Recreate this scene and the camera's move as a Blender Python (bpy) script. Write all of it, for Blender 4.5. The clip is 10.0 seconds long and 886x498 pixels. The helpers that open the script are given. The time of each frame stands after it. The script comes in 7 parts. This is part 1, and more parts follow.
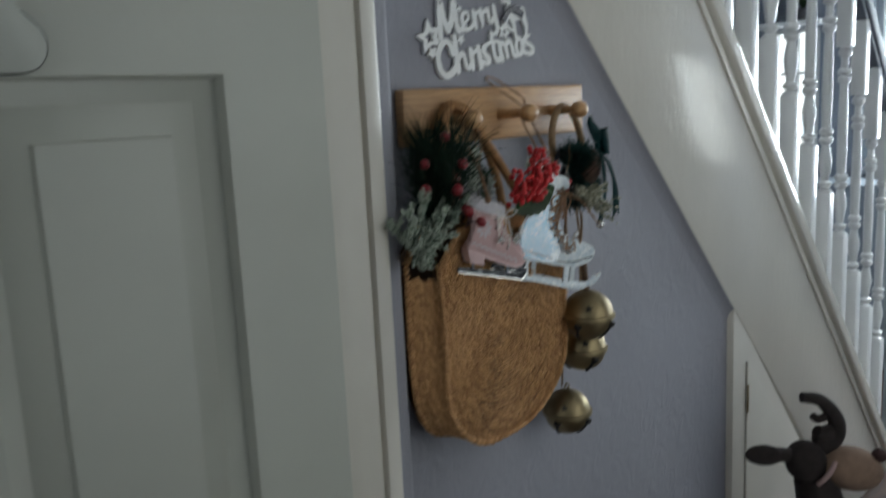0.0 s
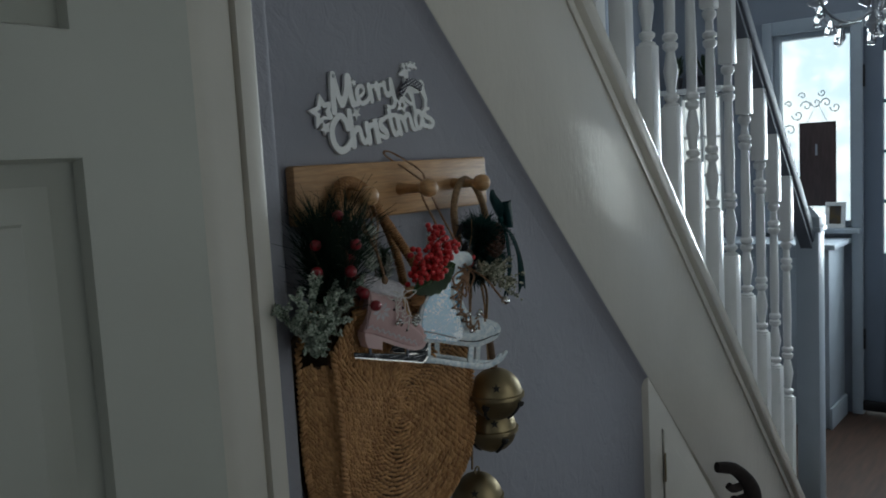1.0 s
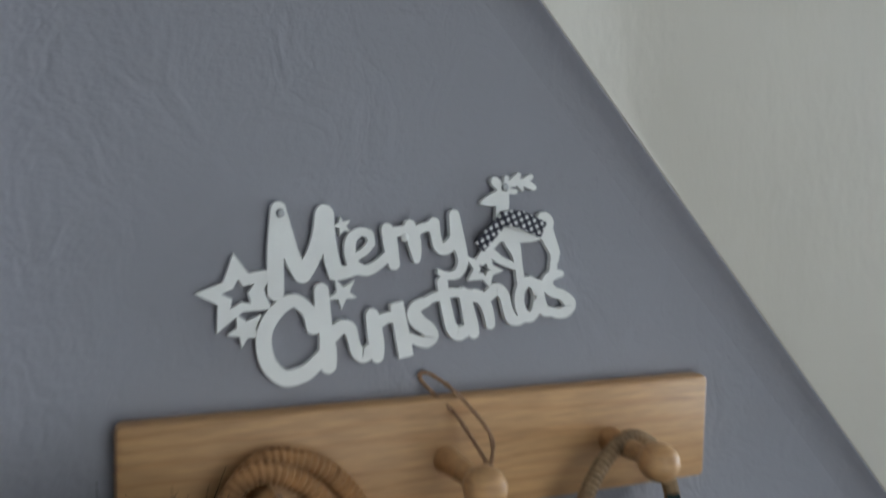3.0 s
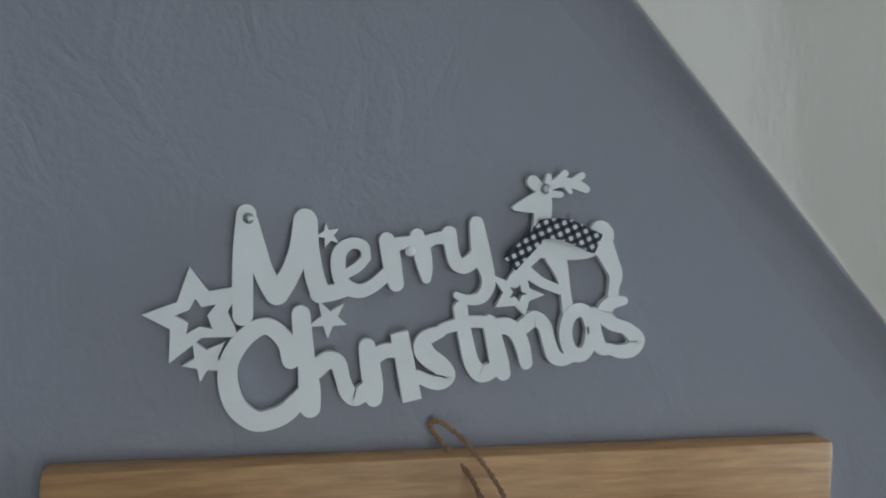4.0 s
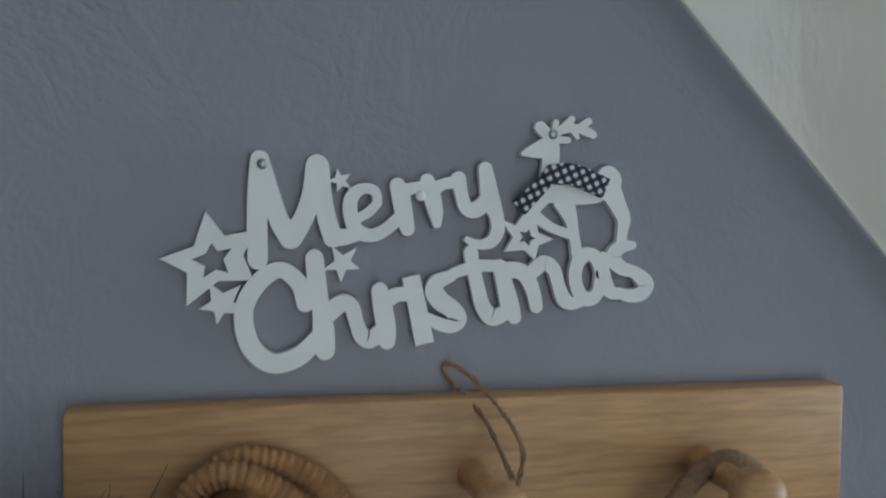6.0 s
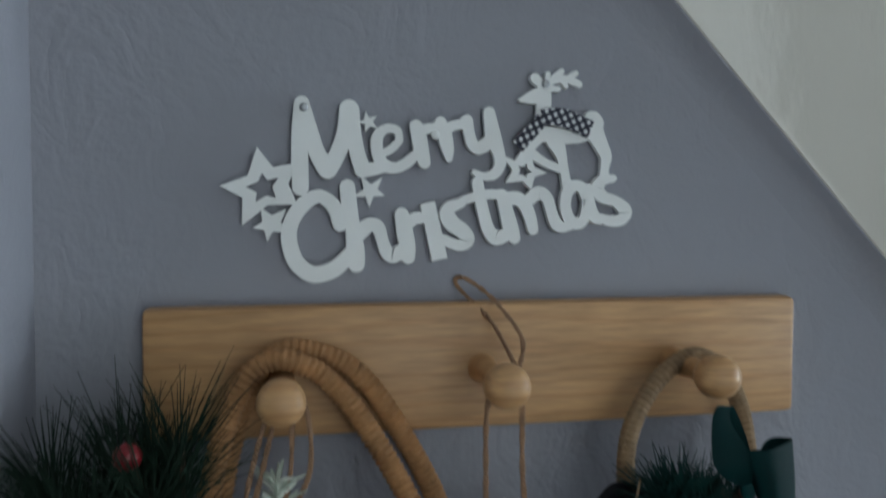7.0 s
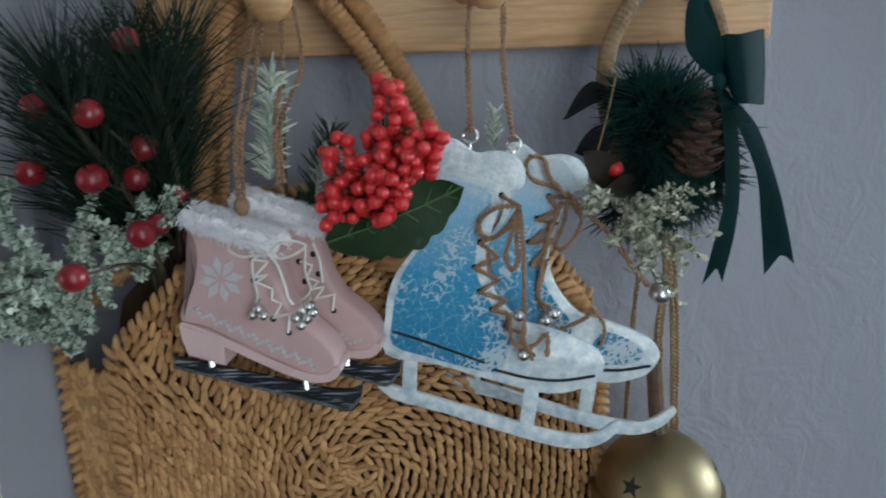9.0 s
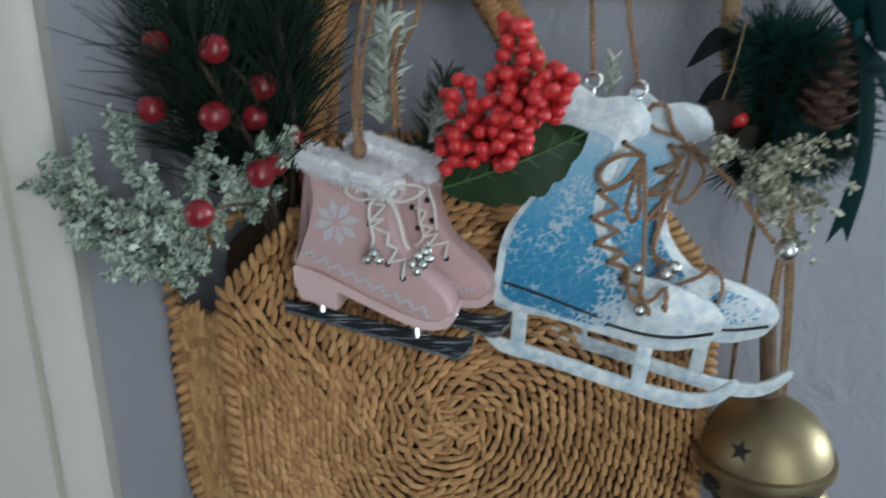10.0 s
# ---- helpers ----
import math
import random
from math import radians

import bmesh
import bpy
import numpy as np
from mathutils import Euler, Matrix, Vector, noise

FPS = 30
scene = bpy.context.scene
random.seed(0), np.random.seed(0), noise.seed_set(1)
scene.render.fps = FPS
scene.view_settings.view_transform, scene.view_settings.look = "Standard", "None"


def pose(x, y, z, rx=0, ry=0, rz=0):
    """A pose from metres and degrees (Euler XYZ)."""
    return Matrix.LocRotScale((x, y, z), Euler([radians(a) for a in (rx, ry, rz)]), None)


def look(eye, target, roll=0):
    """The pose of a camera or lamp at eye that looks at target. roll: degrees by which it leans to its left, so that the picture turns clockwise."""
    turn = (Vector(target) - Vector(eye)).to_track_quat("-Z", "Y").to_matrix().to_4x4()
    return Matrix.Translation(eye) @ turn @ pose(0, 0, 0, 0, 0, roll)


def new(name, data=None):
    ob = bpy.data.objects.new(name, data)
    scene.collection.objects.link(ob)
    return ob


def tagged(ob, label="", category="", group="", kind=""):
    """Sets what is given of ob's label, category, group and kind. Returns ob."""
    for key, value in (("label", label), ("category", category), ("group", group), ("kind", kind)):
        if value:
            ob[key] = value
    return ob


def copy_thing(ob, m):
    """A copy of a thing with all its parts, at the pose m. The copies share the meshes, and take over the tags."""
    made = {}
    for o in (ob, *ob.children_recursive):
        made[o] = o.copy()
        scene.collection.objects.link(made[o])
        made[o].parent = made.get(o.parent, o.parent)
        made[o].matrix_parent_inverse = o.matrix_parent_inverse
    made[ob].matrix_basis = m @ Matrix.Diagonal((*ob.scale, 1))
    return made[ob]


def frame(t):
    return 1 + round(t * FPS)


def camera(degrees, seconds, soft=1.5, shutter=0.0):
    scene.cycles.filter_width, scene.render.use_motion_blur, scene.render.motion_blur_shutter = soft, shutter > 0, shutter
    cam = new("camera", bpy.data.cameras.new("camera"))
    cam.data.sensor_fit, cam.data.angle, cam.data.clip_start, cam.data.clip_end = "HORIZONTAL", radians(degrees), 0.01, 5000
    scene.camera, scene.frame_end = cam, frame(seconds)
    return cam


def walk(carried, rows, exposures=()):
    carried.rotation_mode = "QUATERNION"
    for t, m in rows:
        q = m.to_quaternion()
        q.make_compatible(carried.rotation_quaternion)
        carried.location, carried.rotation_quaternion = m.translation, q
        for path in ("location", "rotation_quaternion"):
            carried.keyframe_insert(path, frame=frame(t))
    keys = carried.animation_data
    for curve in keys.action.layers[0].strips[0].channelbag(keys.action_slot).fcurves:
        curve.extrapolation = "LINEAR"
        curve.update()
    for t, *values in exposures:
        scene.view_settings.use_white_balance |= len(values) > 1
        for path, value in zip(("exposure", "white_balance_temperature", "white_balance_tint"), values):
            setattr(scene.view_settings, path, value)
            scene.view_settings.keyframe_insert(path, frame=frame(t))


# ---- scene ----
cam = camera(56.3, 10.0, 1.8, 0.5)
PATH = [
    (0, (-0.83, -0.899, 1.435), (0.577, 0.48, 1.093), -2.8),
    (0.5, (-0.782, -0.899, 1.462), (0.702, 0.424, 1.25), -3.1),
    (1, (-0.759, -0.89, 1.454), (0.786, 0.362, 1.246), -3.2),
    (1.5, (-0.631, -0.851, 1.464), (0.882, 0.443, 1.275), -3.9),
    (2, (-0.358, -0.798, 1.552), (0.758, 0.851, 1.367), -1.1),
    (2.5, (-0.171, -0.697, 1.591), (0.785, 1.042, 1.339), 0.9),
    (3, (-0.027, -0.533, 1.603), (0.807, 1.28, 1.466), 1.4),
    (3.2, (-0.002, -0.503, 1.595), (0.795, 1.329, 1.507), 1.1),
    (4.3, (0.12, -0.438, 1.599), (0.491, 1.523, 1.472), 1.7),
    (4.5, (0.115, -0.427, 1.598), (0.492, 1.533, 1.463), 1.8),
    (5, (0.115, -0.419, 1.583), (0.485, 1.545, 1.509), 1.2),
    (5.5, (0.12, -0.43, 1.588), (0.499, 1.529, 1.446), 1.2),
    (6.8, (0.075, -0.534, 1.52), (0.507, 1.419, 1.498), -0.1),
    (7, (0.076, -0.55, 1.522), (0.491, 1.404, 1.426), 0.2),
    (7.5, (0.08, -0.572, 1.462), (0.553, 1.362, 1.275), -0.8),
    (8, (0.093, -0.578, 1.419), (0.527, 1.345, 1.087), -1.6),
    (8.5, (0.092, -0.584, 1.4), (0.533, 1.305, 0.913), -1.6),
    (9, (0.079, -0.594, 1.393), (0.458, 1.3, 0.875), -1.9),
    (9.5, (0.064, -0.597, 1.393), (0.382, 1.301, 0.852), -1.4),
    (10, (0.045, -0.58, 1.379), (0.289, 1.317, 0.793), -1.5),
]
walk(cam, [(t, look(eye, target, roll)) for t, eye, target, roll in PATH], [
    (0.0, -0.82, 6850, 9), (0.5, -1.10, 6700, 7), (1.0, -1.72, 6750, 7), (1.5, -1.68, 6750, 7), (2.0, -0.96, 6900, 9), (2.5, -0.56, 6900, 11), (3.2, -0.49, 6750, 9),
    (4.5, -0.80, 6500, 8), (5.5, -0.80, 6500, 8), (7.0, -0.78, 6450, 6), (7.5, -0.56, 6550, 8), (8.0, -0.37, 6550, 9), (8.5, -0.24, 6350, 6), (9.5, -0.07, 6300, 5), (10.0, 0.02, 6350, 6)])

# ---- light ----
world = bpy.data.worlds.new("sky")
scene.world = world
world.use_nodes = True
_n, _l = world.node_tree.nodes, world.node_tree.links
_sky = _n.new("ShaderNodeTexSky")
_sky.sky_type, _sky.sun_disc = "NISHITA", False
_sky.sun_elevation, _sky.sun_rotation = radians(30), radians(60)
_bg = _n["Background"]
_l.new(_sky.outputs["Color"], _bg.inputs["Color"])
_bg.inputs["Strength"].default_value = 0.12


def area(name, m, sx, sy, watts, color):
    d = bpy.data.lights.new(name, "AREA")
    d.shape, d.size, d.size_y, d.energy, d.color = "RECTANGLE", sx, sy, watts, color
    ob = new(name, d)
    ob.matrix_world = m
    return ob


_sun = bpy.data.lights.new("sun", "SUN")
_sun.energy, _sun.angle, _sun.color = 0.8, radians(12), (1.0, 0.97, 0.93)
new("sun", _sun).matrix_world = look((8, -4, 6), (3.9, 0, 1.2))
# daylight at the openings; the rooflight is an unseen one added for the stairwell
area("window_daylight", look((-2.12, -0.75, 1.4), (0, -0.4, 1.05)), 1.0, 1.0, 4.2, (0.84, 0.92, 1.0))
area("hall_window_daylight", look((0.45, -1.46, 1.46), (0.45, 0, 1.46)), 0.74, 1.72, 4.9, (0.96, 0.98, 1.0))
area("stairwell_fill_light", look((1.25, 0.65, 4.84), (1.25, 0.651, 0)), 0.9, 0.7, 30, (0.92, 0.96, 1.0))
area("sidelight_daylight", look((3.88, 0.36, 1.6), (0, 0.3, 1.2)), 0.3, 0.8, 21, (0.75, 0.88, 1.0))
area("door_daylight", look((3.88, -0.36, 1.4), (0, -0.3, 1.35)), 0.6, 0.9, 80, (0.75, 0.88, 1.0))


# ---- mesh tools ----
def part(name, bm, material, parent=None, label="", smooth=True):
    bmesh.ops.recalc_face_normals(bm, faces=bm.faces)
    me = bpy.data.meshes.new(name)
    bm.to_mesh(me)
    bm.free()
    mats = material if isinstance(material, (list, tuple)) else [material]
    for m in mats:
        me.materials.append(m)
    if smooth:
        plain = me.attributes.get("plain")
        flags = [not d.value for d in plain.data] if plain else [True] * len(me.polygons)
        me.polygons.foreach_set("use_smooth", flags)
        me.set_sharp_from_angle(angle=radians(38))
    ob = new(name, me)
    if parent:
        ob.parent = parent
    if label:
        ob["label"] = label
    return ob


def thing(name, label, category, at=(0, 0, 0), group="", kind=""):
    ob = new(name)
    ob.empty_display_size = 0.02
    ob.location = at
    return tagged(ob, label, category, group, kind)


def rounded(bm, edges, offset):
    """Bevels edges and marks the faces between them as plane, so that only the bevels shade softly."""
    plain = bm.faces.layers.int.get("plain")
    fresh = set(bmesh.ops.bevel(bm, geom=edges, offset=offset, segments=2, profile=0.5, affect="EDGES")["faces"])
    for f in {f for g in fresh for e in g.edges for f in e.link_faces} - fresh:
        f[plain] = 1


def box(bm, x0, x1, y0, y1, z0, z1, bevel=0.0, m=None):
    if bevel:
        bm.faces.layers.int.get("plain") or bm.faces.layers.int.new("plain")
    r = bmesh.ops.create_cube(bm, size=1)
    vs = r["verts"]
    for v in vs:
        v.co = Vector((x0 + (v.co.x + 0.5) * (x1 - x0), y0 + (v.co.y + 0.5) * (y1 - y0), z0 + (v.co.z + 0.5) * (z1 - z0)))
    if m is not None:
        bmesh.ops.transform(bm, matrix=m, verts=vs)
    if bevel:
        rounded(bm, list({e for v in vs for e in v.link_edges}), bevel)
    return bm


def prism(bm, poly, y0, y1, bevel=0.0):
    """A solid from an outline in x and z, between two depths."""
    if bevel:
        bm.faces.layers.int.get("plain") or bm.faces.layers.int.new("plain")
    a = [bm.verts.new((x, y0, z)) for x, z in poly]
    b = [bm.verts.new((x, y1, z)) for x, z in poly]
    n = len(poly)
    fs = [bm.faces.new(a), bm.faces.new(b[::-1])]
    for i in range(n):
        fs.append(bm.faces.new((a[i], b[i], b[(i + 1) % n], a[(i + 1) % n])))
    if bevel:
        rounded(bm, list({e for f in fs[:2] for e in f.edges}), bevel)
    return bm


def lathe(bm, profile, m=None, n=20):
    """A turned body from (radius, height) pairs about the z axis."""
    rings = []
    for r, z in profile:
        if r < 1e-6:
            rings.append([bm.verts.new((0, 0, z))])
        else:
            rings.append([bm.verts.new((r * math.cos(2 * math.pi * i / n), r * math.sin(2 * math.pi * i / n), z)) for i in range(n)])
    for a, b in zip(rings, rings[1:]):
        for i in range(n):
            j = (i + 1) % n
            q = [a[i % len(a)], a[j % len(a)], b[j % len(b)], b[i % len(b)]]
            q = [v for k, v in enumerate(q) if v not in q[:k]]
            if len(q) > 2:
                bm.faces.new(q)
    for ring in (rings[0], rings[-1]):
        if len(ring) > 2:
            bm.faces.new(ring)
    if m is not None:
        bmesh.ops.transform(bm, matrix=m, verts=[v for ring in rings for v in ring])
    return bm


def ball(bm, c, r, n=10, sy=1.0, sz=1.0, m=None):
    prof = [(r * math.sin(math.pi * i / n), -r * math.cos(math.pi * i / n) * sz) for i in range(n + 1)]
    prof[0], prof[-1] = (0, prof[0][1]), (0, prof[-1][1])
    mm = Matrix.Translation(c) @ (m or Matrix()) @ Matrix.Diagonal((1, sy, 1, 1))
    return lathe(bm, prof, mm, n + 4)


def spline(pts, per=6, closed=False):
    """Catmull-Rom through the points."""
    p = [Vector(q) for q in pts]
    n = len(p)
    out = []
    for i in range(n if closed else n - 1):
        a, b, c, d = ((p[(i - 1) % n], p[i], p[(i + 1) % n], p[(i + 2) % n]) if closed else (p[max(i - 1, 0)], p[i], p[i + 1], p[min(i + 2, n - 1)]))
        for k in range(per):
            t = k / per
            out.append(0.5 * ((2 * b) + (c - a) * t + (2 * a - 5 * b + 4 * c - d) * t * t + (3 * b - a - 3 * c + d) * t ** 3))
    if not closed:
        out.append(p[-1].copy())
    return out


def tube(bm, pts, radius, n=6, closed=False, flat=1.0):
    """A round cord along the points; radius may be a list or a number."""
    pts = [Vector(q) for q in pts]
    rr = radius if isinstance(radius, (list, tuple)) else [radius] * len(pts)
    up = Vector((0.13, 0.97, 0.21)).normalized()
    rings = []
    cnt = len(pts)
    for i, q in enumerate(pts):
        d = (pts[(i + 1) % cnt] - pts[i - 1]) if closed or 0 < i < cnt - 1 else (pts[1] - pts[0] if i == 0 else pts[-1] - pts[-2])
        if d.length < 1e-9:
            d = Vector((0, 0, 1))
        d.normalize()
        u = d.cross(up)
        if u.length < 1e-4:
            u = d.cross(Vector((1, 0, 0)))
        u.normalize()
        w = u.cross(d)
        rings.append([bm.verts.new(q + rr[i] * (math.cos(2 * math.pi * k / n) * u + flat * math.sin(2 * math.pi * k / n) * w)) for k in range(n)])
    pairs = list(zip(rings, rings[1:])) + ([(rings[-1], rings[0])] if closed else [])
    for a, b in pairs:
        for k in range(n):
            bm.faces.new((a[k], a[(k + 1) % n], b[(k + 1) % n], b[k]))
    if not closed:
        bm.faces.new(rings[0])
        bm.faces.new(rings[-1][::-1])
    return bm


def rope(bm, pts, radius, strands=2, twist=60.0, n=5, closed=False):
    """A laid cord: strands wound about the line; twist in turns a metre."""
    pts = [Vector(q) for q in pts]
    for s in range(strands):
        out, ang = [], 2 * math.pi * s / strands
        for i, q in enumerate(pts):
            if i:
                ang += 2 * math.pi * twist * (q - pts[i - 1]).length
            d = (pts[min(i + 1, len(pts) - 1)] - pts[max(i - 1, 0)]).normalized()
            u = d.cross(Vector((0.13, 0.97, 0.21)))
            u = u.normalized() if u.length > 1e-4 else Vector((1, 0, 0))
            w = u.cross(d)
            out.append(q + radius * 0.5 * (math.cos(ang) * u + math.sin(ang) * w))
        tube(bm, out, radius * 0.55, n)
    return bm


def refine(pts, step):
    pts = [Vector(q) for q in pts]
    out = [pts[0]]
    for a, b in zip(pts, pts[1:]):
        k = max(1, int((b - a).length / step))
        out += [a.lerp(b, (j + 1) / k) for j in range(k)]
    return out


# ---- materials ----
def material(name, color, rough=0.5, metal=0.0, vary=0.15, scale=8.0, bump=0.0, bump_scale=60.0, spec=0.5, tint=None, stretch=None, coat=0.0, fine=0.0):
    """A surface with blotchy variation, fine grain and relief, in real-world size."""
    m = bpy.data.materials.new(name)
    m.use_nodes = True
    nd, ln = m.node_tree.nodes, m.node_tree.links
    b = nd["Principled BSDF"]
    b.inputs["Roughness"].default_value, b.inputs["Metallic"].default_value = rough, metal
    b.inputs["Specular IOR Level"].default_value = spec
    b.inputs["Coat Weight"].default_value = coat
    tc = nd.new("ShaderNodeTexCoord")
    src = tc.outputs["Object"]
    if stretch:
        mp = nd.new("ShaderNodeMapping")
        mp.inputs["Scale"].default_value = stretch
        ln.new(src, mp.inputs["Vector"])
        src = mp.outputs["Vector"]
    big = nd.new("ShaderNodeTexNoise")
    big.inputs["Scale"].default_value, big.inputs["Detail"].default_value = scale, 5
    ln.new(src, big.inputs["Vector"])
    ramp = nd.new("ShaderNodeValToRGB")
    c2 = tint or [c * (1 - vary) for c in color]
    c1 = [min(1, c * (1 + vary * 0.5)) for c in color]
    ramp.color_ramp.elements[0].position, ramp.color_ramp.elements[1].position = 0.3, 0.7
    ramp.color_ramp.elements[0].color, ramp.color_ramp.elements[1].color = (*c2, 1), (*c1, 1)
    ln.new(big.outputs["Fac"], ramp.inputs["Fac"])
    out = ramp.outputs["Color"]
    if fine:
        fn = nd.new("ShaderNodeTexNoise")
        fn.inputs["Scale"].default_value = bump_scale * 1.7
        ln.new(src, fn.inputs["Vector"])
        mx = nd.new("ShaderNodeMix")
        mx.data_type, mx.blend_type = "RGBA", "OVERLAY"
        mx.inputs["Factor"].default_value = fine
        ln.new(out, mx.inputs["A"])
        ln.new(fn.outputs["Color"], mx.inputs["B"])
        hs = nd.new("ShaderNodeRGBToBW")
        ln.new(fn.outputs["Color"], hs.inputs["Color"])
        ln.new(hs.outputs["Val"], mx.inputs["B"])
        out = mx.outputs["Result"]
    ln.new(out, b.inputs["Base Color"])
    if bump:
        nb = nd.new("ShaderNodeTexNoise")
        nb.inputs["Scale"].default_value, nb.inputs["Detail"].default_value = bump_scale, 4
        ln.new(src, nb.inputs["Vector"])
        bp = nd.new("ShaderNodeBump")
        bp.inputs["Strength"].default_value, bp.inputs["Distance"].default_value = bump, 0.002
        ln.new(nb.outputs["Fac"], bp.inputs["Height"])
        ln.new(bp.outputs["Normal"], b.inputs["Normal"])
    return m


def node(m, kind, **inputs):
    nd = m.node_tree.nodes.new(kind)
    for k, v in inputs.items():
        nd.inputs[k.replace("_", " ")].default_value = v
    return nd


def link(m, a, b):
    m.node_tree.links.new(a, b)


def glow(name, color, strength):
    m = bpy.data.materials.new(name)
    m.use_nodes = True
    b = m.node_tree.nodes["Principled BSDF"]
    b.inputs["Base Color"].default_value = (0.02, 0.02, 0.02, 1)
    b.inputs["Emission Color"].default_value = (*color, 1)
    b.inputs["Emission Strength"].default_value = strength
    return m


# trowelled plaster under lilac-grey emulsion
PLASTER = material("lilac_grey_plaster", (0.305, 0.303, 0.338), 0.7, vary=0.06, scale=3)
_b = PLASTER.node_tree.nodes["Principled BSDF"]
_tc = node(PLASTER, "ShaderNodeTexCoord")
_wave = node(PLASTER, "ShaderNodeTexNoise", Scale=24.0, Detail=3.5, Distortion=0.7, Roughness=0.55)
_map = node(PLASTER, "ShaderNodeMapping", Scale=(1.0, 1.0, 0.8), Rotation=(0, 0.7, 0))
link(PLASTER, _tc.outputs["Object"], _map.inputs["Vector"])
link(PLASTER, _map.outputs["Vector"], _wave.inputs["Vector"])
_fine = node(PLASTER, "ShaderNodeTexNoise", Scale=240.0, Detail=3.0)
link(PLASTER, _tc.outputs["Object"], _fine.inputs["Vector"])
_rd = node(PLASTER, "ShaderNodeMath")
_rd.operation, _rd.inputs[1].default_value = "SUBTRACT", 0.5
link(PLASTER, _wave.outputs["Fac"], _rd.inputs[0])
_ra = node(PLASTER, "ShaderNodeMath")
_ra.operation = "ABSOLUTE"
link(PLASTER, _rd.outputs[0], _ra.inputs[0])
_sum = node(PLASTER, "ShaderNodeMath")
_sum.operation = "MULTIPLY_ADD"
_sum.inputs[1].default_value = 0.12
link(PLASTER, _fine.outputs["Fac"], _sum.inputs[0])
link(PLASTER, _ra.outputs[0], _sum.inputs[2])
_pat = node(PLASTER, "ShaderNodeTexNoise", Scale=5.0, Detail=2.0)
link(PLASTER, _tc.outputs["Object"], _pat.inputs["Vector"])
_pm = node(PLASTER, "ShaderNodeMapRange", From_Min=0.38, From_Max=0.62, To_Min=0.4, To_Max=1.0)
link(PLASTER, _pat.outputs["Fac"], _pm.inputs["Value"])
_hm = node(PLASTER, "ShaderNodeMath")
_hm.operation = "MULTIPLY"
link(PLASTER, _sum.outputs["Value"], _hm.inputs[0]), link(PLASTER, _pm.outputs["Result"], _hm.inputs[1])
_bump = node(PLASTER, "ShaderNodeBump", Strength=0.8, Distance=0.0055)
link(PLASTER, _hm.outputs["Value"], _bump.inputs["Height"])
link(PLASTER, _bump.outputs["Normal"], _b.inputs["Normal"])

# brushed gloss paint, slightly yellowed
GLOSS = material("cream_gloss_paint", (0.68, 0.64, 0.57), 0.075, vary=0.05, scale=5, bump=0.42, bump_scale=75, stretch=(1.0, 1.0, 0.45))
SATIN = material("cream_satin_paint", (0.66, 0.62, 0.55), 0.34, vary=0.06, scale=6, bump=0.12, bump_scale=70)
# darker and greener than the other cream paints
DOOR_CREAM = material("greenish_cream_door_paint", (0.47, 0.475, 0.415), 0.38, vary=0.06, scale=4, bump=0.12, bump_scale=70)
COOL_WHITE = material("white_painted_timber", (0.75, 0.75, 0.74), 0.3, vary=0.05, scale=9, bump=0.08, bump_scale=60)
# the rail's backlit shade is put into this dark grey
RAIL = material("backlit_grey_handrail", (0.11, 0.125, 0.155), 0.6, vary=0.1, scale=10, bump=0.08)
HALL_WALL = material("grey_hall_emulsion", (0.25, 0.28, 0.33), 0.75, vary=0.06, scale=3, bump=0.15, bump_scale=120)
CEILING = material("white_ceiling_paint", (0.7, 0.7, 0.7), 0.85, vary=0.04, scale=4, bump=0.1)
FLOOR = material("dark_brown_boards", (0.055, 0.026, 0.015), 0.75, vary=0.4, scale=5, bump=0.15, bump_scale=40, stretch=(1, 8, 1))
DOOR_GREY = material("slate_blue_door_paint", (0.14, 0.17, 0.22), 0.4, vary=0.06, scale=6, bump=0.06)
DARK_WOOD = material("dark_brown_plaque_wood", (0.07, 0.045, 0.045), 0.6, vary=0.3, scale=14, bump=0.3, stretch=(6, 6, 1))
PINE = material("lacquered_pine", (0.58, 0.36, 0.17), 0.46, vary=0.12, scale=5)
_b = PINE.node_tree.nodes["Principled BSDF"]
_tc = node(PINE, "ShaderNodeTexCoord")
_map = node(PINE, "ShaderNodeMapping", Scale=(0.6, 3.0, 6.0))
_wv = node(PINE, "ShaderNodeTexWave", Scale=4.0, Distortion=11.0, Detail=5.0, Detail_Scale=1.4)
_wv.bands_direction = "Z"
link(PINE, _tc.outputs["Object"], _map.inputs["Vector"])
link(PINE, _map.outputs["Vector"], _wv.inputs["Vector"])
_rp = node(PINE, "ShaderNodeValToRGB")
_rp.color_ramp.elements[0].position, _rp.color_ramp.elements[0].color = 0.0, (0.455, 0.245, 0.105, 1)
_rp.color_ramp.elements[1].position, _rp.color_ramp.elements[1].color = 0.32, (0.51, 0.29, 0.132, 1)
link(PINE, _wv.outputs["Fac"], _rp.inputs["Fac"])
_gr = node(PINE, "ShaderNodeTexNoise", Scale=60.0, Detail=5.0)
link(PINE, _map.outputs["Vector"], _gr.inputs["Vector"])
_mx = node(PINE, "ShaderNodeMix")
_mx.data_type, _mx.blend_type = "RGBA", "OVERLAY"
_mx.inputs["Factor"].default_value = 0.4
link(PINE, _rp.outputs["Color"], _mx.inputs["A"])
link(PINE, _gr.outputs["Fac"], _mx.inputs["B"])
link(PINE, _mx.outputs["Result"], _b.inputs["Base Color"])
BRASS = material("aged_brass", (0.30, 0.235, 0.135), 0.46, 1.0, vary=0.25, scale=20, bump=0.1, bump_scale=90)
BLACK = material("black_iron_and_shade", (0.02, 0.02, 0.022), 0.5, 0.3, vary=0.2)
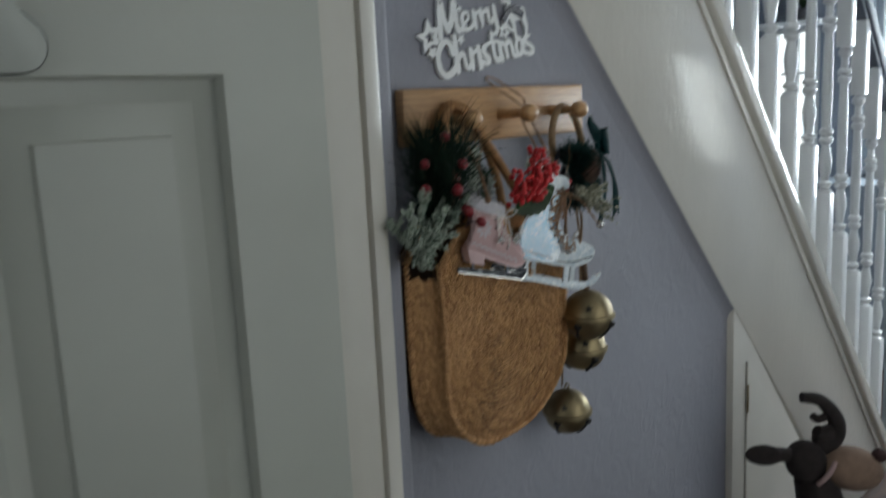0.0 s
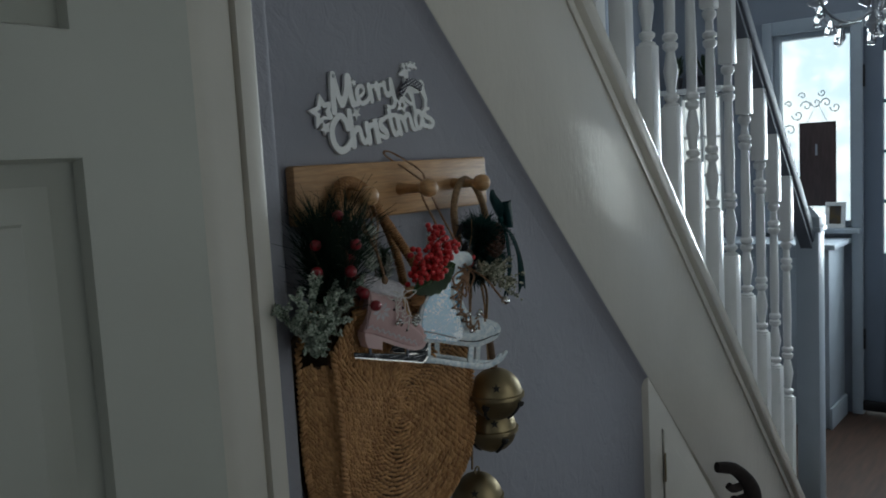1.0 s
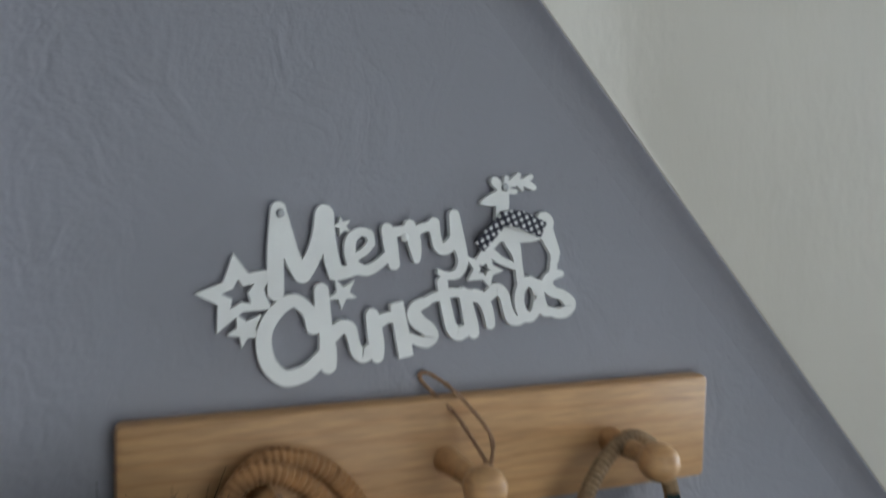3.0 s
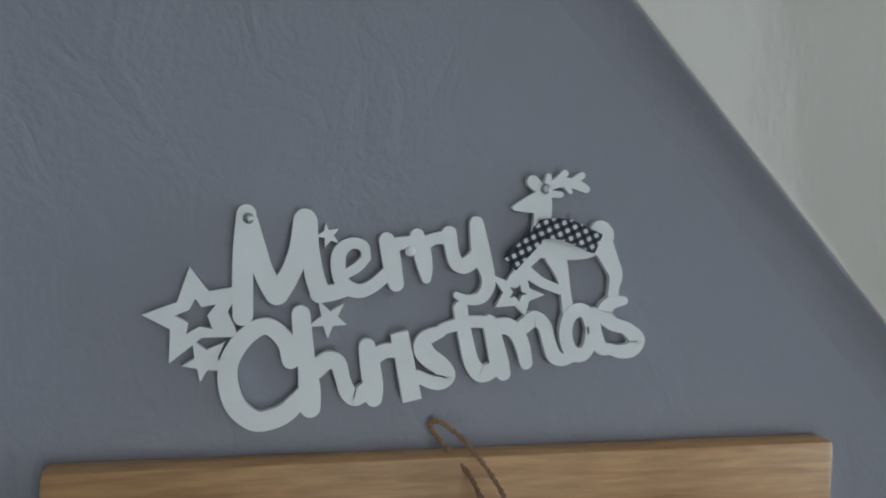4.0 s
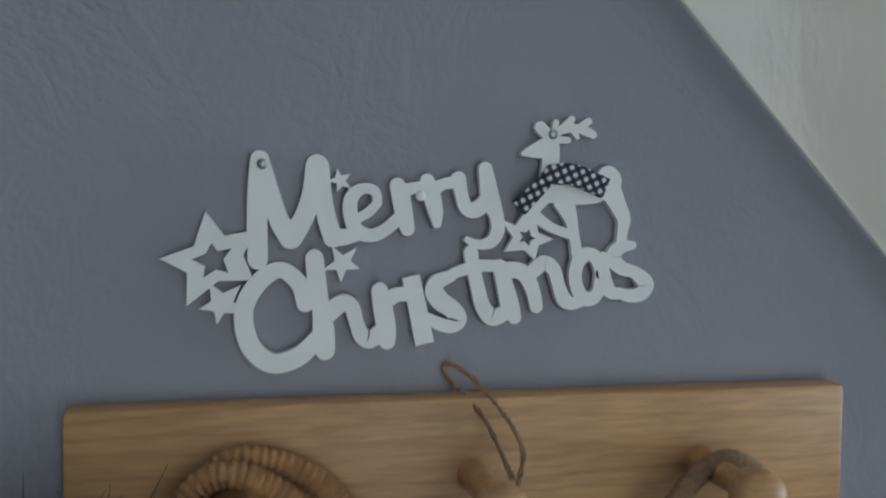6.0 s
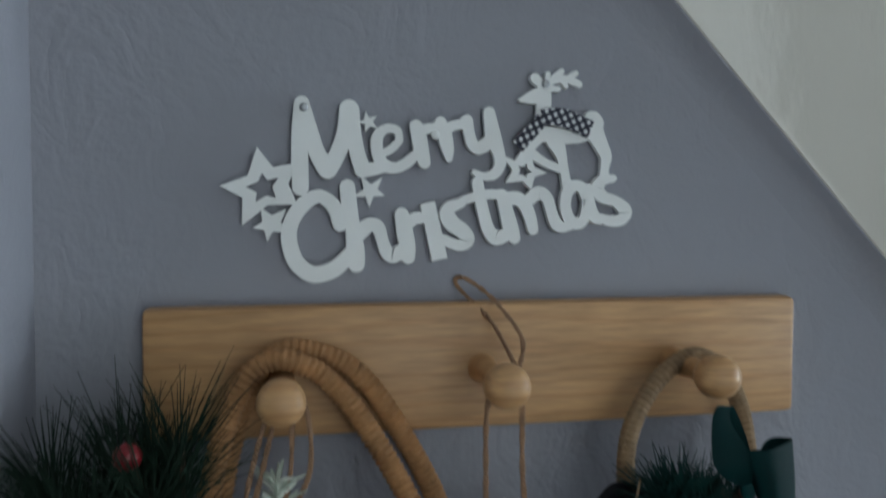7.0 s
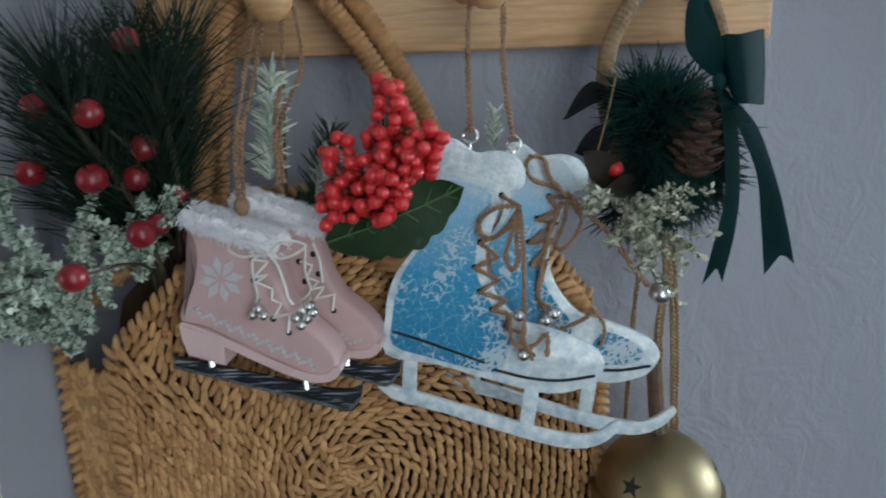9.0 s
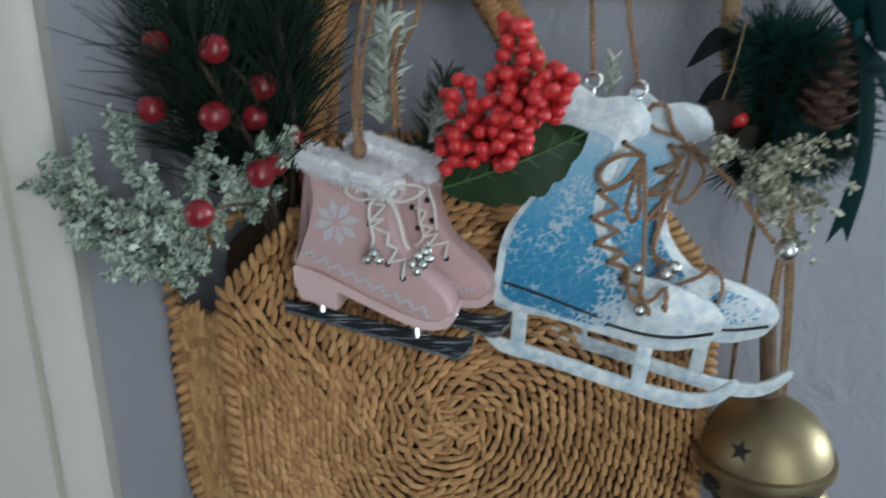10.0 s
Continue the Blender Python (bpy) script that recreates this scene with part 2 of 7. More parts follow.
CHROME = material("bright_chrome", (0.75, 0.76, 0.78), 0.1, 1.0, vary=0.03)


# ---- structure ----
SLOPE = -1.08


def z_low(x):
    return 1.563 - 1.04 * (x - 0.45)


def z_up(x):
    return 1.445 + SLOPE * (x - 1.123)


def structure(name, bm, mat, label, category, smooth=True):
    return tagged(part(name, bm, mat, None, label, smooth), label, category, kind="structure")


bm = bmesh.new()
box(bm, -2.2, 4.05, -1.5, 1.25, -0.1, 0)
structure("floor", bm, FLOOR, "dark brown timber floor of the hallway", "floor")

# the wall under the stairs
bm = bmesh.new()
prism(bm, [(-0.2, 0), (1.085, 0), (1.085, z_low(1.085) + 0.05), (-0.2, z_low(-0.2) + 0.05)], 0.0, 0.1)
structure("wall_under_stairs", bm, PLASTER, "lilac-grey plastered wall below the staircase string", "wall")

# the wall beside it stands forward, with a rounded outer corner and a doorway
R = 0.012
bm = bmesh.new()
arc = [(-0.065 - R + R * math.sin(a), -0.072 + R - R * math.cos(a)) for a in [math.pi / 2 * k / 6 for k in range(7)]]
plan = [(-0.155, -0.072)] + arc + [(-0.065, 0.0), (-0.155, 0.0)]
lo, hi = [bm.verts.new((x, y, 0)) for x, y in plan], [bm.verts.new((x, y, 2.45)) for x, y in plan]
bm.faces.new(lo), bm.faces.new(hi[::-1])
for i in range(len(plan)):
    j = (i + 1) % len(plan)
    bm.faces.new((lo[i], hi[i], hi[j], lo[j]))
structure("wall_beside_door", bm, PLASTER, "lilac-grey plastered pier with a rounded corner", "wall")
bm = bmesh.new()
box(bm, -2.2, -1.02, -0.072, 0.05, 0, 2.45)
structure("wall_door_left", bm, PLASTER, "lilac-grey plastered wall beside the panelled door", "wall")
bm = bmesh.new()
box(bm, -1.02, -0.155, -0.072, 0.05, 2.02, 2.45)
structure("wall_over_door", bm, PLASTER, "lilac-grey plastered wall over the panelled door", "wall")

# other walls, with real openings
def wall_x(name, x0, x1, y0, y1, z1, holes, mat, label):
    """A wall that runs along y between x0 and x1, with holes (ya, yb, za, zb) in order of y."""
    bm = bmesh.new()
    y = y0
    for ya, yb, za, zb in holes:
        box(bm, x0, x1, y, ya, 0, z1)
        if za > 0:
            box(bm, x0, x1, ya, yb, 0, za)
        box(bm, x0, x1, ya, yb, zb, z1)
        y = yb
    box(bm, x0, x1, y, y1, 0, z1)
    bmesh.ops.remove_doubles(bm, verts=bm.verts, dist=1e-5)
    return structure(name, bm, mat, label, "wall")


wall_x("wall_front", 3.95, 4.05, -1.5, 1.25, 2.5, [(-0.72, 0.105, 0.0, 2.06), (0.14, 0.55, 1.0, 2.03), (0.83, 1.1, 1.05, 1.76)], HALL_WALL, "blue-grey painted wall round the front door")
wall_x("wall_back", -2.3, -2.2, -1.5, 0.05, 2.5, [(-1.3, -0.2, 0.9, 2.1)], PLASTER, "lilac-grey wall with a window behind the hallway")
bm = bmesh.new()
for a in ((-2.3, 0.0, 0, 2.5), (0.0, 0.9, 0, 0.52), (0.0, 0.9, 2.40, 2.5), (0.9, 1.08, 0, 2.5)):
    box(bm, a[0], a[1], -1.6, -1.5, a[2], a[3])
# unseen step and nearer wall, set to place the window's reflection on the string
box(bm, 0.98, 1.08, -1.5, -1.2, 0, 2.5)
for a in ((0.98, 2.42, 0, 2.5), (2.42, 3.4, 0, 0.93), (2.42, 3.4, 1.55, 2.5), (3.4, 4.05, 0, 2.5)):
    box(bm, a[0], a[1], -1.2, -1.1, a[2], a[3])
structure("wall_side", bm, HALL_WALL, "unseen blue-grey hallway wall, stepped in round a side window", "wall")
bm = bmesh.new()
box(bm, -2.3, 4.05, 1.25, 1.35, 0, 4.9)
structure("wall_stair", bm, HALL_WALL, "blue-grey wall along the far side of the staircase", "wall")
bm = bmesh.new()
box(bm, -2.3, 4.05, -1.6, 0.0, 2.45, 2.55)
box(bm, 2.2, 4.05, 0.0, 1.35, 2.45, 2.55)
structure("ceiling", bm, CEILING, "white painted hallway ceiling", "ceiling")
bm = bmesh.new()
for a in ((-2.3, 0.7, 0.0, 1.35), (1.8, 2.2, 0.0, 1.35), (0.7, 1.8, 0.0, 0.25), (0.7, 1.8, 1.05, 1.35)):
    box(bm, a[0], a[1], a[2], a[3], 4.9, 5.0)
structure("ceiling_stairwell", bm, CEILING, "white painted ceiling high over the stairs, with an added light opening", "ceiling")
bm = bmesh.new()
box(bm, -2.4, -2.3, 0.05, 1.35, 0, 4.9)
box(bm, 2.2, 2.3, 0.0, 1.25, 2.55, 4.9)
box(bm, -2.3, 2.2, -0.1, 0.0, 2.56, 4.9)
structure("wall_stairwell", bm, HALL_WALL, "blue-grey walls that close the stairwell above", "wall")


# sky beyond the openings
def backdrop(name, x, y0, y1, z0, z1, strength, label, axis="x", grain=5.0, low=(0.60, 0.78, 0.90)):
    m = glow(name + "_glow", (0.8, 0.9, 1.0), strength)
    b = m.node_tree.nodes["Principled BSDF"]
    tc = node(m, "ShaderNodeTexCoord")
    nz = node(m, "ShaderNodeTexNoise", Scale=grain, Detail=6.0, Roughness=0.65)
    link(m, tc.outputs["Object"], nz.inputs["Vector"])
    rp = node(m, "ShaderNodeValToRGB")
    rp.color_ramp.elements[0].position, rp.color_ramp.elements[0].color = 0.42, (*low, 1)
    rp.color_ramp.elements[1].position, rp.color_ramp.elements[1].color = 0.56, (0.88, 0.97, 1.0, 1)
    link(m, nz.outputs["Fac"], rp.inputs["Fac"])
    link(m, rp.outputs["Color"], b.inputs["Emission Color"])
    bm = bmesh.new()
    if axis == "x":
        vs = [bm.verts.new(v) for v in ((x, y0, z0), (x, y1, z0), (x, y1, z1), (x, y0, z1))]
    else:
        vs = [bm.verts.new(v) for v in ((y0, x, z0), (y1, x, z0), (y1, x, z1), (y0, x, z1))]
    bm.faces.new(vs)
    return structure(name, bm, m, label, "backdrop")


backdrop("backdrop_front", 4.9, -2.0, 2.5, -0.5, 3.4, 4.2, "bright overcast daylight beyond the front door")
backdrop("backdrop_side", -2.6, -1.5, 4.5, 0.0, 2.6, 3.0, "bright daylight beyond the side window", "y")
backdrop("backdrop_side_window", -1.32, 2.3, 3.8, 0.80, 1.75, 11.0, "bright daylight close behind the obscured side window", "y", 7.0, (0.10, 0.13, 0.15))
backdrop("backdrop_back", -3.2, -2.4, 1.0, 0.0, 3.0, 1.2, "pale daylight beyond the back window")

GLASS = bpy.data.materials.new("clear_glass")
GLASS.use_nodes = True
_b = GLASS.node_tree.nodes["Principled BSDF"]
_b.inputs["Transmission Weight"].default_value, _b.inputs["Roughness"].default_value, _b.inputs["IOR"].default_value = 1.0, 0.02, 1.45
FROSTED = material("etched_glass", (0.93, 0.97, 1.0), 0.12, vary=0.02, bump=0.5, bump_scale=45)
FROSTED.node_tree.nodes["Principled BSDF"].inputs["Transmission Weight"].default_value = 1.0
FROSTED.node_tree.nodes["Principled BSDF"].inputs["IOR"].default_value = 1.2


def window(name, x, y0, y1, z0, z1, bar, mat_frame, glass, label, rows=1, cols=1, sill=True, axis="x"):
    """A framed window with its panes, in the plane x (or y, with axis y) of a wall."""
    w = thing(name, label, "window", kind="structure")

    def bx(bm, a0, a1, d0, d1, c0, c1, bev):
        return box(bm, d0, d1, a0, a1, c0, c1, bev) if axis == "x" else box(bm, a0, a1, d0, d1, c0, c1, bev)

    bm = bmesh.new()
    bx(bm, y0, y0 + bar, x - 0.03, x + 0.03, z0, z1, 0.003)
    bx(bm, y1 - bar, y1, x - 0.03, x + 0.03, z0, z1, 0.003)
    bx(bm, y0 + bar, y1 - bar, x - 0.028, x + 0.028, z0, z0 + bar, 0.003)
    bx(bm, y0 + bar, y1 - bar, x - 0.028, x + 0.028, z1 - bar, z1, 0.003)
    part("window_frame", bm, mat_frame, w)
    iy, iz = (y1 - y0 - 2 * bar) / cols, (z1 - z0 - 2 * bar) / rows
    for c in range(cols):
        for r in range(rows):
            bm = bmesh.new()
            bx(bm, y0 + bar + c * iy + 0.006, y0 + bar + (c + 1) * iy - 0.006, x - 0.003, x + 0.003, z0 + bar + r * iz + 0.006, z0 + bar + (r + 1) * iz - 0.006, 0)
            p = part("pane", bm, glass, w)
            p.visible_shadow = False
    for c in range(1, cols):
        bm = bmesh.new()
        bx(bm, y0 + bar + c * iy - 0.009, y0 + bar + c * iy + 0.009, x - 0.02, x + 0.02, z0 + bar, z1 - bar, 0.003)
        part("mullion", bm, mat_frame, w)
    for r in range(1, rows):
        bm = bmesh.new()
        bx(bm, y0 + bar, y1 - bar, x - 0.018, x + 0.018, z0 + bar + r * iz - 0.009, z0 + bar + r * iz + 0.009, 0.003)
        part("transom", bm, mat_frame, w)
    if sill:
        bm = bmesh.new()
        bx(bm, y0 - 0.03, y1 + 0.03, x - 0.12, x - 0.031, z0 - 0.03, z0 - 0.004, 0.004) if axis == "x" else bx(bm, y0 - 0.03, y1 + 0.03, x + 0.031, x + 0.12, z0 - 0.03, z0 - 0.004, 0.004)
        part("window_sill", bm, mat_frame, w)
    return w


HALL_WHITE = material("blue_grey_frame_paint", (0.36, 0.41, 0.46), 0.4, vary=0.05, scale=8, bump=0.06)
window("window_sidelight", 3.99, 0.14, 0.55, 1.0, 2.03, 0.03, HALL_WHITE, FROSTED, "etched glass sidelight beside the front door")
window("window_stair", 3.99, 0.83, 1.1, 1.05, 1.76, 0.025, COOL_WHITE, GLASS, "small white window with bars past the stairs", rows=3, cols=2)
window("window_back", -2.26, -1.3, -0.2, 0.9, 2.1, 0.05, COOL_WHITE, GLASS, "white-framed window at the back of the hallway", cols=2, sill=False)
# rooflight added out of view to brighten the stairwell
roof = thing("window_rooflight", "unseen white-framed rooflight added to brighten the stairwell", "window", kind="structure")
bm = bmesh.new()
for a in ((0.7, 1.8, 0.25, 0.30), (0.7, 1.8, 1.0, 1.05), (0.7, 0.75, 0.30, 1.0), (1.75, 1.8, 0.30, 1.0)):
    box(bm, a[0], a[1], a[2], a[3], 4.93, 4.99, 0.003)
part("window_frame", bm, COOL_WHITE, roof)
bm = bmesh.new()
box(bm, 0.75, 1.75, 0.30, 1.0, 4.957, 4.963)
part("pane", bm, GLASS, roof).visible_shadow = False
window("window_hall", -1.56, 0.0, 0.9, 0.52, 2.40, 0.05, COOL_WHITE, GLASS, "white-framed window across the hallway", cols=2, sill=False, axis="y")
window("window_side", -1.16, 2.42, 3.4, 0.93, 1.55, 0.04, COOL_WHITE, GLASS, "white-framed window in the hallway side wall", sill=False, axis="y")

# front door: slate-blue leaf with glazed panes, in its frame
fd = thing("door_front", "slate-blue front door with small glazed panes", "door", kind="structure")
bm = bmesh.new()
box(bm, 3.955, 4.0, -0.705, -0.565, 0.02, 2.02, 0.003)
box(bm, 3.955, 4.0, 0.015, 0.105, 0.02, 2.02, 0.003)
box(bm, 3.956, 3.999, -0.565, 0.015, 0.02, 0.86, 0.003)
box(bm, 3.956, 3.999, -0.565, 0.015, 1.9, 2.02, 0.003)
part("leaf", bm, DOOR_GREY, fd)
for za, zb in ((0.86, 1.13), (1.13, 1.385), (1.385, 1.64), (1.64, 1.9)):
    for ya, yb in ((-0.565, -0.275), (-0.275, 0.015)):
        bm = bmesh.new()
        box(bm, 3.975, 3.981, ya + 0.008, yb - 0.008, za + 0.008, zb - 0.008)
        p = part("pane", bm, FROSTED, fd)
        p.visible_shadow = False
    bm = bmesh.new()
    box(bm, 3.96, 3.995, -0.565, 0.015, zb - 0.009, zb + 0.009, 0.002)
    part("glazing_bar", bm, DOOR_GREY, fd)
bm = bmesh.new()
box(bm, 3.96, 3.995, -0.284, -0.266, 0.86, 1.9, 0.002)
part("glazing_bar", bm, DOOR_GREY, fd)
bm = bmesh.new()
box(bm, 3.945, 3.957, -0.545, -0.005, 0.15, 0.7, 0.008)
part("panel", bm, DOOR_GREY, fd)
for z in (0.35, 1.72):
    bm = bmesh.new()
    box(bm, 3.942, 3.956, 0.096, 0.11, z, z + 0.11, 0.002)
    part("hinge", bm, BLACK, fd)
bm = bmesh.new()
box(bm, 3.93, 3.954, -0.705, 0.105, 0.022, 0.075, 0.004)
part("weather_bar", bm, BLACK, fd)
bm = bmesh.new()
box(bm, 3.925, 3.952, 0.105, 0.157, 0, 2.1, 0.004)
box(bm, 3.925, 3.952, -0.77, -0.72, 0, 2.1, 0.004)
box(bm, 3.925, 3.952, 0.55, 0.6, 0.97, 2.1, 0.004)
box(bm, 3.926, 3.951, -0.72, 0.105, 2.04, 2.1, 0.004)
box(bm, 3.926, 3.951, 0.157, 0.55, 2.03, 2.1, 0.004)
structure("trim_front_door", bm, HALL_WHITE, "grey-white painted frame round front door and sidelight", "door frame")

# panelled door in the forward wall, with lining, stop and architrave
bm = bmesh.new()
box(bm, -0.2115, -0.157, -0.081, 0.05, 0, 2.02, 0.002)
box(bm, -1.02, -0.972, -0.094, 0.05, 0, 2.02, 0.002)
box(bm, -0.972, -0.206, -0.094, 0.05, 1.985, 2.02, 0.002)
structure("trim_door_lining", bm, SATIN, "cream painted door lining", "door frame")


def architrave(x_in, x_out, z1, name):
    """A moulded upright: flat back, quirk, ovolo and outer fillet."""
    bm = bmesh.new()
    d = 1 if x_out > x_in else -1
    w = abs(x_out - x_in)
    prof = [(0, 0), (0, 0.010), (0.10, 0.0125), (0.24, 0.017), (0.36, 0.0185), (0.56, 0.0190), (0.67, 0.0195), (0.69, 0.014), (0.72, 0.014), (0.74, 0.0235), (0.95, 0.0245), (1.0, 0.021), (1, 0)]
    pts = [(x_in + d * w * u, -0.0725 - y) for u, y in prof]
    lo, hi = [bm.verts.new((x, y, 0)) for x, y in pts], [bm.verts.new((x, y, z1)) for x, y in pts]
    bm.faces.new(lo), bm.faces.new(hi[::-1])
    for i in range(len(pts)):
        j = (i + 1) % len(pts)
        bm.faces.new((lo[i], hi[i], hi[j], lo[j]))
    return structure(name, bm, SATIN, "cream painted moulded door architrave", "architrave")


architrave(-0.2105, -0.110, 2.08, "trim_architrave_near")
architrave(-0.978, -1.066, 2.08, "trim_architrave_far")
bm = bmesh.new()
box(bm, -1.066, -0.112, -0.096, -0.0725, 2.082, 2.165, 0.006)
structure("trim_architrave_head", bm, SATIN, "cream painted architrave head over the door", "architrave")


def frame_cut(bm, x0, x1, z0, z1, y, depth, w):
    """A sunk panel with sloped mouldings round a raised field."""
    def ring(i, yy):
        return [bm.verts.new(v) for v in ((x0 + i, yy, z0 + i), (x1 - i, yy, z0 + i), (x1 - i, yy, z1 - i), (x0 + i, yy, z1 - i))]
    rs = [ring(0, y), ring(w * 0.06, y + depth * 0.55), ring(w * 0.42, y + depth), ring(w * 0.96, y + depth * 0.5), ring(w, y + depth * 0.3)]
    for a, b in zip(rs, rs[1:]):
        for k in range(4):
            bm.faces.new((a[k], a[(k + 1) % 4], b[(k + 1) % 4], b[k]))
    bm.faces.new(rs[-1])


DY = -0.112
pd = thing("door_panelled", "cream painted panelled door, closed", "door", kind="structure")
bm = bmesh.new()
rows = ((0.22, 0.78), (0.92, 1.478), (1.6, 1.88))
cols = ((-0.872, -0.68), (-0.606, -0.346))
xs = [-0.968, cols[0][0], cols[0][1], cols[1][0], cols[1][1], -0.2135]
zs = [0.008] + [z for r in rows for z in r] + [1.98]
for i in range(5):
    for j in range(7):
        if i in (1, 3) and j in (1, 3, 5):
            frame_cut(bm, xs[i], xs[i + 1], zs[j], zs[j + 1], DY, 0.024, 0.062)
        else:
            bm.faces.new([bm.verts.new(v) for v in ((xs[i], DY, zs[j]), (xs[i + 1], DY, zs[j]), (xs[i + 1], DY, zs[j + 1]), (xs[i], DY, zs[j + 1]))])
bmesh.ops.remove_doubles(bm, verts=bm.verts, dist=1e-5)
box(bm, -0.968, -0.2135, DY + 0.026, -0.074, 0.008, 1.98)
for a, b in (((-0.968, 0.008), (-0.968, 1.98)), ((-0.2135, 0.008), (-0.2135, 1.98)), ((-0.968, 1.98), (-0.2135, 1.98))):
    bm.faces.new([bm.verts.new(v) for v in ((a[0], DY, a[1]), (b[0], DY, b[1]), (b[0], DY + 0.026, b[1]), (a[0], DY + 0.026, a[1]))])
part("leaf", bm, DOOR_CREAM, pd)
for z in (0.25, 1.7):
    bm = bmesh.new()
    lathe(bm, [(0.0045, z), (0.0045, z + 0.08)], Matrix.Translation((-0.2085, DY - 0.001, 0)), 8)
    part("hinge", bm, BRASS, pd)

# staircase string with mouldings
bm = bmesh.new()
xl0, xu0 = -0.46, -0.46
x_l, x_u = 0.45 + 1.562 / 1.04, 1.123 - 1.445 / SLOPE
prism(bm, [(xl0, z_low(xl0)), (x_l, 0.001), (x_u, 0.001), (xu0, z_up(xu0))], -0.021, 0.07, 0.004)
structure("stair_string", bm, GLOSS, "cream gloss-painted apron along the staircase", "stair string")


# plaster swept up to the lower edge of the string in a soft cove
COVE = [(0.0008, 0.030), (-0.0012, 0.020), (-0.0040, 0.012), (-0.0085, 0.0062), (-0.0135, 0.0032), (-0.0185, 0.0008), (-0.0185, -0.004), (0.0008, -0.004)]
bm = bmesh.new()
for xe in (xl0, 1.083):
    for y, d in COVE:
        bm.verts.new((xe, y, z_low(xe) - d * 1.44))
bm.verts.ensure_lookup_table()
nc = len(COVE)
for k in range(nc):
    bm.faces.new([bm.verts[i] for i in (k, (k + 1) % nc, nc + (k + 1) % nc, nc + k)])
bm.faces.new(bm.verts[:nc]), bm.faces.new(bm.verts[nc:])
structure("trim_string_soffit", bm, PLASTER, "lilac-grey plaster cove under the staircase string", "trim")


def slope_strip(bm, dz0, dz1, y0, y1, xa=-0.44, xb=2.38, bevel=0.004):
    prism(bm, [(xa, z_up(xa) + dz0), (xb, max(z_up(xb) + dz0, 0.003)), (xb, z_up(xb) + dz1), (xa, z_up(xa) + dz1)], y0, y1, bevel)


bm = bmesh.new()
slope_strip(bm, -0.082, -0.052, -0.0275, -0.0215, bevel=0.003)
structure("trim_string_bead", bm, GLOSS, "thin cream bead below the string capping", "trim")
bm = bmesh.new()
slope_strip(bm, -0.045, 0.022, -0.042, 0.085, bevel=0.013)
structure("trim_string_cap", bm, GLOSS, "cream moulded capping under the balusters", "trim")

# cupboard under the stairs
cup = thing("cupboard_front", "white panelled cupboard front under the stairs, closed", "cupboard", kind="structure")
bm = bmesh.new()
prism(bm, [(1.085, 0.0), (1.905, 0.0), (1.085, z_low(1.085) + 0.012)], -0.018, 0.06, 0.002)
part("frame", bm, SATIN, cup)
bm = bmesh.new()
prism(bm, [(1.158, 0.06), (1.825, 0.06), (1.158, 0.750)], -0.0235, -0.0183, 0.002)
part("door", bm, SATIN, cup)
# black sheet behind the door; its rim paints the shade of the gap
bm = bmesh.new()
prism(bm, [(1.1568, 0.057), (1.829, 0.057), (1.1568, 0.7535)], -0.0188, -0.0182)
part("shadow_gap", bm, BLACK, cup)
bm = bmesh.new()
box(bm, 1.152, 1.160, -0.027, -0.0237, 0.615, 0.69, 0.001)
part("hinge", bm, BRASS, cup, "brass butt hinge")

# balusters
W = 0.044
_prof = [(0.0215, 0.0), (0.0215, 0.006), (0.014, 0.012), (0.0205, 0.022), (0.0205, 0.030), (0.0135, 0.036), (0.0175, 0.06), (0.0205, 0.095), (0.0165, 0.13), (0.0135, 0.145),
         (0.0205, 0.155), (0.0205, 0.166), (0.015, 0.171), (0.0205, 0.178), (0.0205, 0.188), (0.0165, 0.195), (0.0185, 0.30), (0.0165, 0.42), (0.0145, 0.475), (0.0205, 0.485), (0.0205, 0.496), (0.015, 0.501),
         (0.0205, 0.508), (0.0205, 0.518), (0.0145, 0.525), (0.0135, 0.555), (0.0205, 0.566), (0.0205, 0.578), (0.016, 0.585), (0.016, 0.59)]
bal = thing("baluster", "white painted turned stair baluster", "baluster", (1.236, 0.028, 1.717), "stair balusters")
bm = bmesh.new()
lathe(bm, [(r * (0.98 if r > 0.02 else 0.84), z) for r, z in _prof], None, 16)
part("turning", bm, COOL_WHITE, bal)
bm = bmesh.new()
box(bm, -W / 2, W / 2, -W / 2, W / 2, -0.40, 0.0, 0.003)
part("base_block", bm, COOL_WHITE, bal)
bm = bmesh.new()
box(bm, -W / 2, W / 2, -W / 2, W / 2, 0.588, 0.825, 0.003)
part("top_block", bm, COOL_WHITE, bal)
for i in range(-8, 9):
    if i:
        copy_thing(bal, pose(1.236 + 0.141 * i, 0.028, 1.717 - 0.1505 * i))


def z_rail(x):
    return 2.542 - 1.067 * (x - 1.236)


hr = thing("handrail", "moulded stair handrail, coloured dark grey for its backlit shade", "handrail")
bm = bmesh.new()
prism(bm, [(0.0, z_rail(0.0)), (2.625, z_rail(2.625)), (2.625, z_rail(2.625) + 0.075), (0.0, z_rail(0.0) + 0.075)], -0.004, 0.06, 0.014)
part("rail", bm, RAIL, hr)
bm = bmesh.new()
prism(bm, [(0.0, z_rail(0.0) - 0.022), (2.624, z_rail(2.624) - 0.022), (2.624, z_rail(2.624)), (0.0, z_rail(0.0))], 0.006, 0.05, 0.002)
part("fillet", bm, RAIL, hr)

